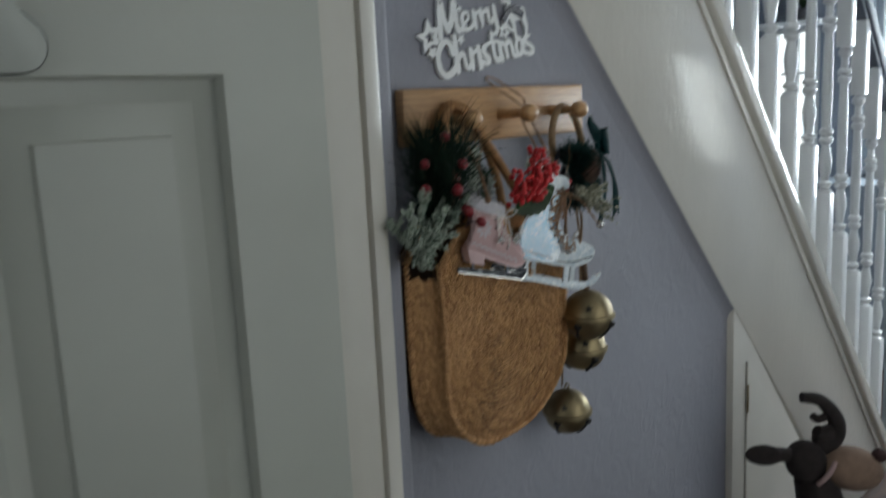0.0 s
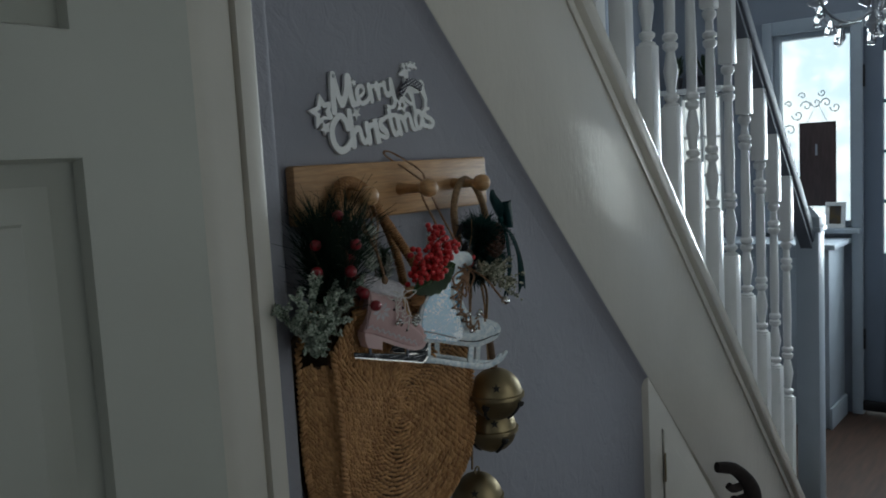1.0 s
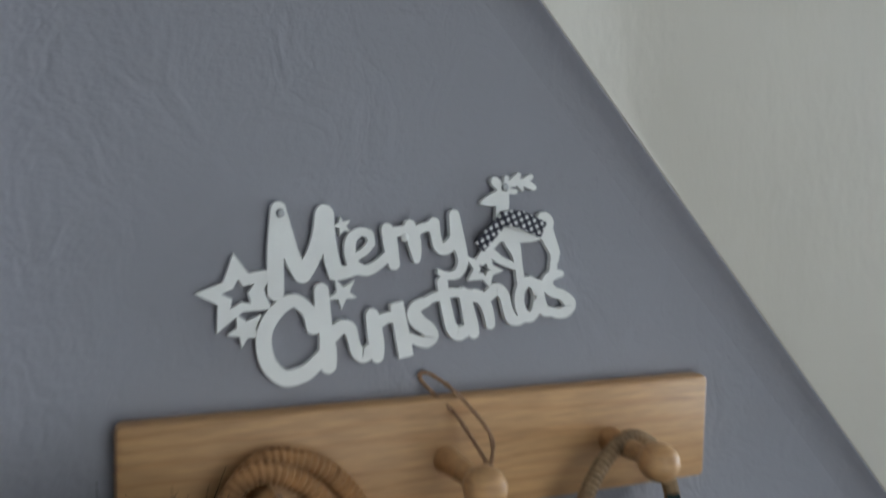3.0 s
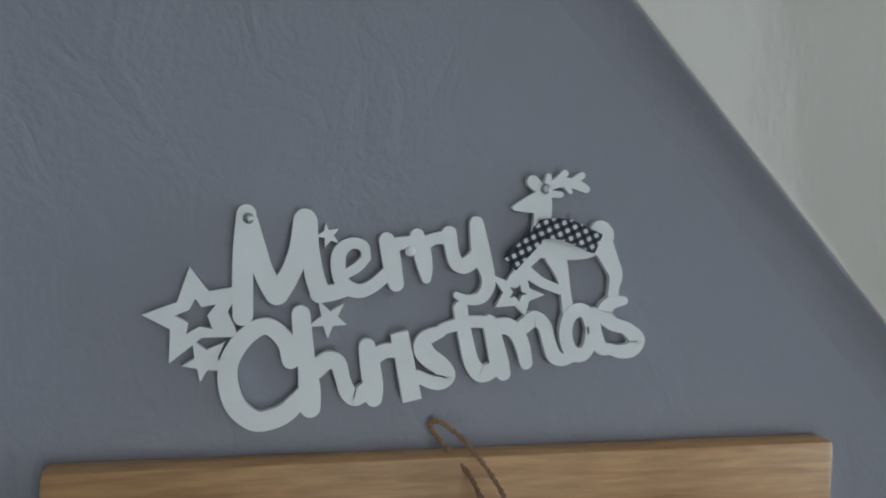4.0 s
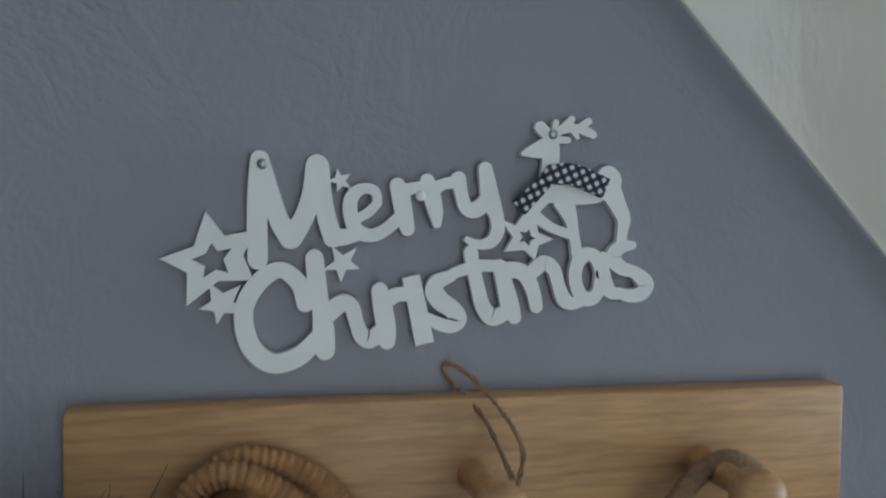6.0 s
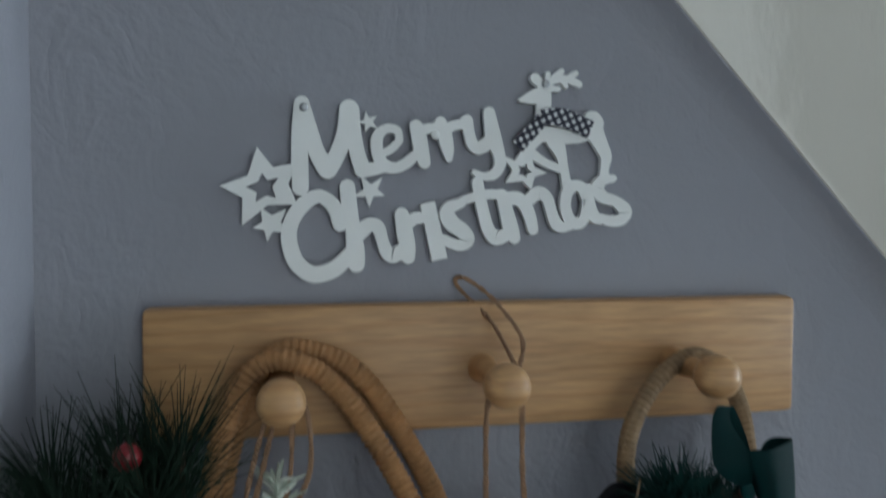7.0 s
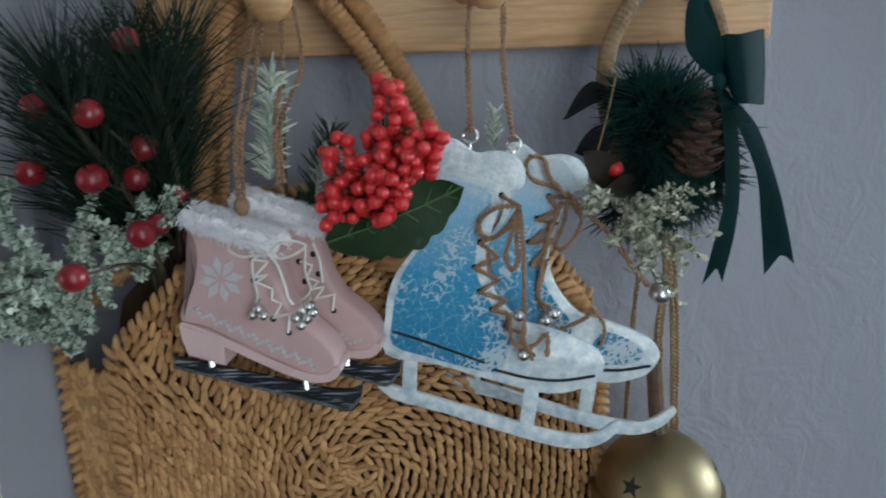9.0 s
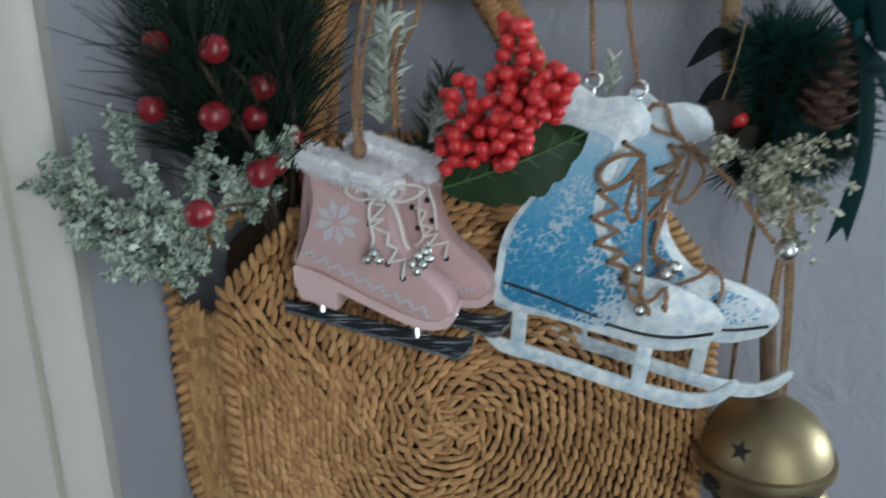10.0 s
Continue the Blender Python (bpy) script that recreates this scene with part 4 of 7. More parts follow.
LETTERS['e'] = [
    [(-41.2, 7.3, 4.9), (-33.3, 11.8, 5.5), (-28.3, 17.3, 5.2)],
    [(-28.2, 17.0, 4.6), (-29.9, 23.4, 5.8), (-36.5, 24.9, 6.0), (-42.7, 19.7, 7.7), (-43.0, 9.9, 8.0), (-39.4, 1.9, 8.1), (-31.5, -0.9, 7.5), (-23.8, 2.3, 7.0), (-16.7, 8.5, 7.0)],
]
LETTERS['r'] = [
    [(-17.2, 26.8, 8.7), (-15.3, 20.5, 10.2), (-13.6, 11.8, 9.9), (-11.5, 3.0, 8.2)],
    [(-15.6, 23.4, 8.7), (-8.7, 25.5, 6.7), (-1.1, 26.6, 6.5)],
]
LETTERS['r '] = [
    [(-0.6, 29.8, 7.9), (2.0, 22.2, 10.0), (4.4, 12.0, 8.3), (5.2, 5.9, 5.0)],
    [(1.4, 24.0, 8.8), (8.4, 27.9, 6.5), (14.9, 29.0, 7.1)],
]
LETTERS['y'] = [
    [(17.3, 31.1, 8.6), (19.1, 22.6, 7.4), (21.4, 15.8, 8.1), (26.0, 13.5, 9.0), (31.1, 16.3, 9.0), (35.7, 22.3, 8.4)],
    [(32.8, 37.0, 8.1), (34.3, 28.8, 9.6), (36.1, 19.9, 10.8), (39.9, 9.6, 8.2), (40.5, 2.1, 7.9), (36.7, -4.2, 7.0), (29.4, -5.7, 5.4), (22.7, -3.1, 3.9)],
]
LETTERS['C'] = [
    [(-67.5, -38.0, 9.7), (-70.5, -27.7, 9.6), (-79.8, -19.9, 8.7), (-88.9, -23.3, 9.5), (-96.4, -31.9, 10.0), (-100.1, -41.8, 10.0), (-99.4, -53.2, 10.4), (-95.2, -63.3, 10.7), (-86.2, -70.4, 10.8), (-77.0, -69.8, 10.8), (-68.6, -65.6, 10.3), (-60.3, -56.7, 9.2)],
]
LETTERS['h'] = [
    [(-62.6, -13.6, 10.0), (-61.2, -27.7, 10.3), (-58.9, -42.2, 9.8), (-57.5, -53.8, 11.8), (-56.8, -64.1, 11.0)],
    [(-54.9, -43.7, 10.4), (-47.9, -38.5, 9.5), (-42.4, -40.3, 9.0), (-39.6, -48.8, 7.9), (-36.8, -55.9, 9.1), (-32.1, -58.9, 9.7), (-25.8, -54.3, 8.8)],
]
LETTERS['r  '] = [
    [(-26.7, -31.6, 9.4), (-24.7, -42.5, 10.9), (-22.9, -52.8, 10.9), (-22.4, -60.0, 9.2)],
    [(-23.3, -37.2, 9.4), (-17.0, -34.0, 8.0), (-9.9, -33.7, 8.0)],
]
LETTERS['i'] = [
    [(-9.3, -23.7, 10.0), (-5.2, -42.1, 10.4), (-1.0, -61.8, 10.8)],
]
LETTERS['s'] = [
    [(13.7, -23.7, 6.6), (6.0, -26.9, 9.0), (4.3, -32.3, 10.8), (8.1, -38.0, 10.8), (14.9, -42.8, 10.3), (18.1, -48.3, 10.0), (14.3, -52.1, 7.9), (8.2, -51.2, 7.2), (1.5, -48.1, 6.6)],
]
LETTERS['t'] = [
    [(25.0, -10.2, 8.1), (26.9, -20.4, 7.9), (29.4, -30.9, 8.2), (32.6, -41.5, 8.8), (38.3, -47.3, 10.1), (45.7, -44.9, 8.6)],
    [(15.4, -21.9, 6.0), (21.4, -20.1, 6.6), (30.5, -18.0, 6.7), (38.5, -18.0, 6.7), (44.0, -18.6, 6.7)],
]
LETTERS['m'] = [
    [(41.9, -18.0, 7.9), (45.0, -27.9, 9.5), (48.7, -41.6, 10.8), (51.1, -47.4, 8.3)],
    [(43.8, -21.3, 9.2), (51.6, -20.4, 9.5), (57.6, -23.7, 9.3), (62.1, -32.5, 8.4), (64.3, -41.7, 7.5)],
    [(62.2, -20.7, 8.7), (68.6, -16.4, 9.0), (74.5, -20.4, 8.1), (77.5, -29.5, 7.8), (81.0, -37.6, 8.8), (86.3, -40.1, 7.3), (92.3, -37.6, 7.6)],
]
LETTERS['a'] = [
    [(103.9, -21.9, 7.9), (100.2, -13.5, 7.9), (94.6, -11.4, 8.2), (89.3, -15.7, 8.2), (87.5, -25.0, 7.9), (90.5, -34.2, 8.2), (96.5, -37.7, 8.3), (101.8, -33.7, 7.6), (103.9, -23.4, 7.9)],
    [(104.1, -13.2, 7.0), (106.0, -25.0, 7.6), (109.6, -33.4, 8.3), (116.9, -34.3, 5.8)],
]
LETTERS['s '] = [
    [(122.7, -6.0, 5.1), (114.6, -7.6, 8.0), (110.9, -13.5, 9.6), (116.2, -19.4, 8.3), (124.9, -22.2, 7.7), (131.9, -28.8, 10.0), (128.9, -34.7, 8.7), (121.6, -35.9, 7.7), (114.9, -34.0, 6.4)],
]
DEER = {}
DEER['body'] = [
    [(71.0, 23.6, 10.5), (84.3, 23.3, 11.8), (98.7, 25.4, 13.8), (108.1, 31.7, 14.5)],
    [(71.0, 24.2, 9.2), (65.0, 17.5, 6.8), (58.1, 9.8, 6.1), (53.7, 5.0, 4.3)],
]
DEER['hind_leg'] = [
    [(107.0, 33.5, 13.8), (109.0, 25.9, 12.6), (113.7, 16.8, 10.1), (117.3, 9.1, 8.3), (116.4, 1.4, 6.4), (116.1, -4.5, 7.0)],
]
DEER['foreleg'] = [
    [(63.4, 10.2, 6.8), (72.5, 4.3, 5.6), (84.1, 0.1, 5.6)],
]
DEER['front_leg'] = [
    [(80.1, 19.2, 13.0), (84.0, 10.2, 8.4), (86.3, 1.1, 6.3), (88.8, -12.1, 6.9)],
]
DEER['head'] = [
    [(54.8, 46.2, 2.7), (60.6, 47.6, 7.6), (68.0, 49.6, 11.6), (71.5, 50.3, 10.4)],
    [(71.1, 50.6, 11.0), (71.5, 43.1, 10.4), (70.5, 35.0, 9.2)],
]
DEER['ear'] = [
    [(65.0, 61.4, 7.0), (70.2, 56.8, 6.1)],
    [(70.3, 55.3, 4.3), (77.2, 54.7, 4.0), (81.7, 54.5, 3.7)],
]
DEER['antler'] = [
    [(71.5, 56.6, 4.3), (79.5, 61.0, 5.5), (87.4, 61.3, 5.2), (93.5, 59.7, 5.3), (97.1, 58.0, 4.3)],
    [(73.3, 59.0, 3.1), (74.3, 64.4, 3.7)],
    [(79.4, 61.6, 4.9), (84.0, 66.6, 4.0)],
    [(88.9, 62.0, 4.3), (94.2, 65.7, 4.0)],
    [(85.2, 59.4, 3.7), (87.6, 56.2, 2.5)],
]
STARS = [
    ([(-143.4, -13.6), (-126.1, -7.1), (-120.1, 11.3), (-110.1, -1.4), (-93.6, 1.8), (-100.5, -12.0), (-94.9, -25.3), (-113.3, -25.6), (-129.8, -39.0), (-129.4, -21.1)],
     [(-127.3, -14.1), (-119.9, -11.0), (-117.0, -5.1), (-113.8, -9.6), (-106.5, -8.1), (-110.8, -14.0), (-108.3, -21.1), (-114.7, -19.7), (-121.4, -23.9), (-120.4, -17.7)]),
    ([(-123.4, -40.5), (-117.2, -36.6), (-118.1, -27.0), (-111.1, -32.1), (-101.9, -28.1), (-105.4, -36.6), (-100.1, -43.5), (-110.4, -42.8), (-114.1, -49.0), (-115.8, -41.9)], None),
    ([(-50.4, 35.5), (-48.6, 31.8), (-43.3, 32.8), (-46.0, 29.0), (-42.8, 24.8), (-47.4, 26.1), (-50.7, 22.6), (-50.8, 27.5), (-55.6, 28.5), (-51.4, 30.9)], None),
    ([(-53.4, -6.3), (-47.1, -11.8), (-39.7, -7.7), (-43.0, -14.9), (-38.0, -19.3), (-45.5, -19.9), (-48.2, -26.8), (-50.6, -19.9), (-58.8, -20.2), (-51.8, -14.7)], None),
    ([(42.1, 8.7), (53.7, 4.4), (62.9, 9.0), (64.8, 1.2), (74.1, -2.7), (65.1, -6.1), (62.9, -14.6), (56.7, -8.9), (44.9, -9.8), (49.6, -1.4)],
     [(53.2, 1.7), (57.2, 1.1), (59.3, 3.2), (60.4, -0.7), (63.6, -2.2), (60.2, -3.4), (59.4, -6.7), (56.8, -4.0), (53.4, -4.4), (55.2, -1.3)]),
]
SCARF = [
    [(73.0, 36.9, 8.6), (62.2, 25.2, 9.2), (52.3, 14.9, 9.8)],
    [(69.3, 34.7, 10.4), (83.8, 34.7, 12.4), (104.1, 27.0, 11.9)],
]
PINS = [(-90.6, 37.2), (72.4, 57.5), (-4.4, 21.2)]


def ribbon(bm, pts, width, y0, y1, per=6, caps=True):
    """A flat cut strip with round ends along a line in x and z (metres); without a width each point has its own as a third number."""
    if width is None:
        wide = [v.y / 2 for v in spline([(q[0], q[2], q[1]) for q in pts], per)]
        p = [Vector((v.x, 0, v.z)) for v in spline([(q[0], q[2], q[1]) for q in pts], per)]
    else:
        p = spline([(x, 0, z) for x, z in pts], per)
        wide = [width / 2] * len(p)
    n = len(p)
    left, right = [], []
    for i, q in enumerate(p):
        d = (p[min(i + 1, n - 1)] - p[max(i - 1, 0)]).normalized()
        s = Vector((-d.z, 0, d.x)) * wide[i]
        left.append(q + s), right.append(q - s)

    def layer(y):
        return [(bm.verts.new((a.x, y, a.z)), bm.verts.new((b.x, y, b.z))) for a, b in zip(left, right)]

    f, g = layer(y0), layer(y1)
    for i in range(n - 1):
        bm.faces.new((f[i][0], f[i][1], f[i + 1][1], f[i + 1][0]))
        bm.faces.new((g[i][0], g[i + 1][0], g[i + 1][1], g[i][1]))
        bm.faces.new((f[i][0], f[i + 1][0], g[i + 1][0], g[i][0]))
        bm.faces.new((f[i][1], g[i][1], g[i + 1][1], f[i + 1][1]))
    for end, (a, b), (c, e), sgn in ((0, f[0], g[0], -1), (n - 1, f[-1], g[-1], 1)):
        if not caps:
            bm.faces.new((a, b, e, c))
            continue
        q, h = p[end], wide[end]
        d = (p[1] - p[0] if end == 0 else p[-1] - p[-2]).normalized() * sgn
        s = Vector((-d.z, 0, d.x)) if sgn > 0 else -Vector((-d.z, 0, d.x))
        ks = [q + h * (math.cos(u) * s + math.sin(u) * d) for u in [math.pi * k / 8 for k in range(1, 8)]]
        fa = [bm.verts.new((k.x, y0, k.z)) for k in ks]
        ga = [bm.verts.new((k.x, y1, k.z)) for k in ks]
        ra, rb = [a] + fa + [b], [c] + ga + [e]
        bm.faces.new(ra), bm.faces.new(rb[::-1])
        for i in range(len(ra) - 1):
            bm.faces.new((ra[i], rb[i], rb[i + 1], ra[i + 1]))
    return bm


def cut_star(bm, rim, hole, y0, y1):
    """A hand-cut star from its outline (millimetres), with a star-shaped hole if asked."""
    def ring(pts, y):
        return [bm.verts.new((x / 1000, y, z / 1000)) for x, z in pts]
    f, g = ring(rim, y0), ring(rim, y1)
    for k in range(10):
        bm.faces.new((f[k], g[k], g[(k + 1) % 10], f[(k + 1) % 10]))
    if hole:
        fi, gi = ring(hole, y0), ring(hole, y1)
        for k in range(10):
            j = (k + 1) % 10
            bm.faces.new((f[k], f[j], fi[j], fi[k])), bm.faces.new((g[k], gi[k], gi[j], g[j])), bm.faces.new((fi[k], fi[j], gi[j], gi[k]))
    else:
        mid = (sum(x for x, z in rim) / 10000, sum(z for x, z in rim) / 10000)
        for q, y in ((f, y0), (g, y1)):
            c = bm.verts.new((mid[0], y, mid[1]))
            for k in range(10):
                bm.faces.new((q[k], q[(k + 1) % 10], c))
    return bm


SIGN_WHITE = material("white_painted_mdf", (0.84, 0.84, 0.82), 0.55, vary=0.04, scale=30, bump=0.1, bump_scale=200)
sg = thing("christmas_sign", "white cut-out wooden Merry Christmas sign with a deer", "sign", SIGN_AT)
_k = 0
for key, strokes in LETTERS.items():
    bm = bmesh.new()
    for p in strokes:
        _k += 1
        y = -0.0050 - 0.000014 * (_k % 17)
        ribbon(bm, [(x / 1000, z / 1000, w / 1000) for x, z, w in p], None, y, 0.0, caps=key != "i")
    part("letter", bm, SIGN_WHITE, sg)
for i, (rim, hole) in enumerate(STARS):
    bm = bmesh.new()
    cut_star(bm, rim, hole, -0.0047 - 0.00003 * i, 0.0)
    part("star", bm, SIGN_WHITE, sg)
deer = None
for i, (name, strokes) in enumerate(DEER.items()):
    bm = bmesh.new()
    for k, p in enumerate(strokes):
        ribbon(bm, [(x / 1000, z / 1000, w / 1000) for x, z, w in p], None, -0.0046 - 0.00003 * i - 0.00001 * k, 0.0)
    if deer is None:
        deer = part("deer", bm, SIGN_WHITE, sg)
    else:
        part(name, bm, SIGN_WHITE, deer)
PIN = material("dull_zinc_pin", (0.45, 0.46, 0.47), 0.4, 1.0, vary=0.2, scale=300)
GINGHAM = material("black_white_gingham", (0.5, 0.5, 0.5), 0.85)
_tc = node(GINGHAM, "ShaderNodeTexCoord")
_mp = node(GINGHAM, "ShaderNodeMapping", Rotation=(0, 0.45, 0), Scale=(1, 0.001, 1))
link(GINGHAM, _tc.outputs["Object"], _mp.inputs["Vector"])
_sx = node(GINGHAM, "ShaderNodeSeparateXYZ")
link(GINGHAM, _mp.outputs["Vector"], _sx.inputs["Vector"])
_acc = None
for ax in ("X", "Z"):
    _m1 = node(GINGHAM, "ShaderNodeMath")
    _m1.operation, _m1.inputs[1].default_value = "MULTIPLY", 205.0
    link(GINGHAM, _sx.outputs[ax], _m1.inputs[0])
    _m2 = node(GINGHAM, "ShaderNodeMath")
    _m2.operation = "FRACT"
    link(GINGHAM, _m1.outputs[0], _m2.inputs[0])
    _m3 = node(GINGHAM, "ShaderNodeMath")
    _m3.operation, _m3.inputs[1].default_value = "GREATER_THAN", 0.5
    link(GINGHAM, _m2.outputs[0], _m3.inputs[0])
    if _acc is None:
        _acc = _m3
    else:
        _m4 = node(GINGHAM, "ShaderNodeMath")
        _m4.operation = "ADD"
        link(GINGHAM, _acc.outputs[0], _m4.inputs[0]), link(GINGHAM, _m3.outputs[0], _m4.inputs[1])
        _acc = _m4
_m5 = node(GINGHAM, "ShaderNodeMath")
_m5.operation, _m5.inputs[1].default_value = "MULTIPLY", 0.5
link(GINGHAM, _acc.outputs[0], _m5.inputs[0])
_rp = node(GINGHAM, "ShaderNodeValToRGB")
_rp.color_ramp.elements[0].color, _rp.color_ramp.elements[1].color = (0.015, 0.016, 0.03, 1), (0.7, 0.7, 0.7, 1)
_e = _rp.color_ramp.elements.new(0.5)
_e.color = (0.065, 0.065, 0.085, 1)
link(GINGHAM, _m5.outputs[0], _rp.inputs["Fac"])
link(GINGHAM, _rp.outputs["Color"], GINGHAM.node_tree.nodes["Principled BSDF"].inputs["Base Color"])
bm = bmesh.new()
for i, p in enumerate(SCARF):
    ribbon(bm, [(x / 1000, z / 1000, w / 1000) for x, z, w in p], None, -0.0078 - 0.0012 * i, -0.0053, caps=False)
part("scarf", bm, GINGHAM, sg, "black and white gingham ribbon scarf")
for k, (x, z) in enumerate(PINS):
    bm = bmesh.new()
    ball(bm, (x / 1000, -0.0058, z / 1000), 0.0029, 8, sy=0.5)
    part("pin", bm, SIGN_WHITE if k == 2 else PIN, sg, "small dull panel pin")


# ---- hung ornaments ----
TWINE = material("jute_twine", (0.32, 0.185, 0.108), 0.85, vary=0.3, scale=90, bump=0.5, bump_scale=900)


def hung(ob, pts):
    """World points in the frame of a hung thing."""
    inv = ob.matrix_basis.inverted()
    return [inv @ Vector(p) for p in pts]


SILVER = material("dull_silver_bell", (0.72, 0.70, 0.67), 0.26, 1.0, vary=0.25, scale=300, bump=0.3, bump_scale=300)
CREAM_CORD = material("cream_waxed_cord", (0.78, 0.74, 0.68), 0.6, vary=0.12, scale=80)


def inset(poly, d):
    """An outline drawn in by d along its corner normals (counter-clockwise outline)."""
    n, out = len(poly), []
    for i in range(n):
        p, a, b = Vector(poly[i]), Vector(poly[i - 1]), Vector(poly[(i + 1) % n])
        t = (b - a).normalized()
        nrm = Vector((-t.y, t.x))
        out.append(p + nrm * d)
    return out


def area2(poly):
    return sum(a[0] * b[1] - b[0] * a[1] for a, b in zip(poly, poly[1:] + poly[:1]))


def puffed(bm, poly, y0, y1, r, steps=4):
    """A body with a given side outline and rounded edges front and back."""
    if area2(poly) < 0:
        poly = poly[::-1]
    layers = []
    for k in range(steps + 1):
        u = math.pi / 2 * k / steps
        layers.append((r * (1 - math.sin(u)), y0 + r * (1 - math.cos(u))))
    layers += [(d, y1 - (y - y0)) for d, y in layers[::-1]]
    rings = []
    for d, y in layers:
        q = inset(poly, d) if d > 1e-7 else [Vector(p) for p in poly]
        rings.append([bm.verts.new((v.x, y, v.y)) for v in q])
    n = len(poly)
    for a, b in zip(rings, rings[1:]):
        for i in range(n):
            bm.faces.new((a[i], a[(i + 1) % n], b[(i + 1) % n], b[i]))
    bm.faces.new(rings[0][::-1]), bm.faces.new(rings[-1])
    return bm


def outline(pts, per=4):
    """A smooth closed outline in metres from millimetres."""
    return [(v.x, v.z) for v in spline([(x / 1000, 0, z / 1000) for x, z in pts], per, closed=True)]


# pink skates
MAUVE = material("dusty_pink_suede_paint", (0.58, 0.375, 0.36), 0.6, vary=0.08, scale=40, bump=0.12, bump_scale=300)
PALE_PINK = material("pale_pink_sole", (0.68, 0.47, 0.455), 0.5, vary=0.06, scale=40)
MARK = material("pale_grey_print", (0.58, 0.54, 0.56), 0.7, vary=0.1, scale=200)
FUR = material("white_fleece", (0.97, 0.94, 0.96), 1.0, vary=0.03, scale=150, bump=0.4, bump_scale=700)
BLADE = material("brushed_black_blade", (0.03, 0.035, 0.045), 0.35, 0.4, vary=0.3)
_b = BLADE.node_tree.nodes["Principled BSDF"]
_tc = node(BLADE, "ShaderNodeTexCoord")
_mp = node(BLADE, "ShaderNodeMapping", Rotation=(0, -0.24, 0), Scale=(45, 45, 700))
_nz = node(BLADE, "ShaderNodeTexNoise", Scale=1.0, Detail=4.0)
_rp = node(BLADE, "ShaderNodeValToRGB")
link(BLADE, _tc.outputs["Object"], _mp.inputs["Vector"]), link(BLADE, _mp.outputs["Vector"], _nz.inputs["Vector"]), link(BLADE, _nz.outputs["Fac"], _rp.inputs["Fac"])
_rp.color_ramp.elements[0].position, _rp.color_ramp.elements[0].color = 0.54, (0.02, 0.025, 0.032, 1)
_rp.color_ramp.elements[1].position, _rp.color_ramp.elements[1].color = 0.68, (0.5, 0.52, 0.55, 1)
link(BLADE, _rp.outputs["Color"], _b.inputs["Base Color"])

BOOT = [(-47, 70), (-45, 52), (-50, 33), (-58.5, 15), (-60.3, 5), (-46, 1), (-32, -6), (-2, -22), (25, -34), (38, -33), (43, -25), (39.5, -15), (30, -4.5), (18.5, 6.5), (11, 21), (8.5, 37), (8, 50), (-18, 61)]
pk = thing("skate_ornament", "pair of dusty pink hanging boot ornaments with fleece cuffs", "ornament", (0.0725, -0.122, 1.230))
pk.rotation_euler, pk.scale = (0, radians(-2), radians(-19)), (0.885, 1, 0.90)
rng = random.Random(11)
PINK_EYES = ([(-5.5, 46.3), (-6.2, 31.7), (3.5, 5.8), (12.9, -3.6)],
             [(14.0, 34.1), (16.7, 20.1), (24.4, 38.7), (26.6, 25.1), (34.5, -0.6)])
PINK_LACES = (([(-5.0, 45.9), (5.8, 44.2), (-5.2, 34.1), (4.5, 36.1), (-3.9, 30.9), (6.5, 26.7), (4.9, 19.3), (11.2, 16.8), (4.5, 6.9)],
               [(4.9, 7.9), (16.4, 10.2), (13.2, -2.8)],
               [(7.5, 50.1), (-3.0, 46.2), (-4.7, 33.3), (-3.0, 23.5), (-5.3, 17.8)],
               [(7.5, 50.1), (-3.3, 59.0), (-13.9, 59.5), (-17.9, 53.7), (-11.0, 48.3), (-1.1, 49.1), (7.5, 50.1)],
               [(7.5, 50.1), (15.9, 56.3), (25.7, 56.9), (31.9, 54.4), (24.9, 49.0), (15.0, 46.8), (7.5, 50.1)],
               [(7.5, 50.1), (13.0, 42.8), (15.8, 29.9), (17.5, 21.7), (20.0, 16.8)]),
              ([(15.4, 34.6), (23.8, 32.0), (18.7, 23.5), (27.1, 20.8), (20.6, 14.8), (30.3, 17.3), (22.6, 7.9), (27.9, 9.9), (36.7, 11.3), (34.6, 0.5)],
               [(26.0, 47.1), (29.7, 35.3), (29.8, 19.9)],
               [(20.8, 46.4), (19.2, 28.6), (20.6, 14.8), (11.1, 6.6)]))
PINK_BELLS = [(-7.4, 11.1), (-2.7, 15.4), (0.1, 11.1), (21.2, 8.0), (25.8, 13.3), (30.6, 15.9), (28.6, 8.0), (24.1, 3.9), (32.2, 11.6)]


def snowflake(bm, x, z, r, y):
    for k in range(8):
        a = math.pi / 4 * k + 0.1
        c, s = math.cos(a), math.sin(a)
        q = [(0.12 * r, 0), (0.6 * r, 0.2 * r), (r, 0), (0.6 * r, -0.2 * r)]
        bm.faces.new([bm.verts.new((x + u * c - v * s, y, z + u * s + v * c)) for u, v in q])


def zigzag(bm, x0, z0, x1, z1, n, y, s=0.00125):
    ln = math.hypot(x1 - x0, z1 - z0)
    for k in range(n):
        u, off = k / (n - 1), 0.0021 * (0, 1, 2, 1)[k % 4] - 0.002
        x, z = x0 + (x1 - x0) * u - off * (z1 - z0) / ln, z0 + (z1 - z0) * u + off * (x1 - x0) / ln
        box(bm, x - s, x + s, y, y + 0.0012, z - s, z + s)


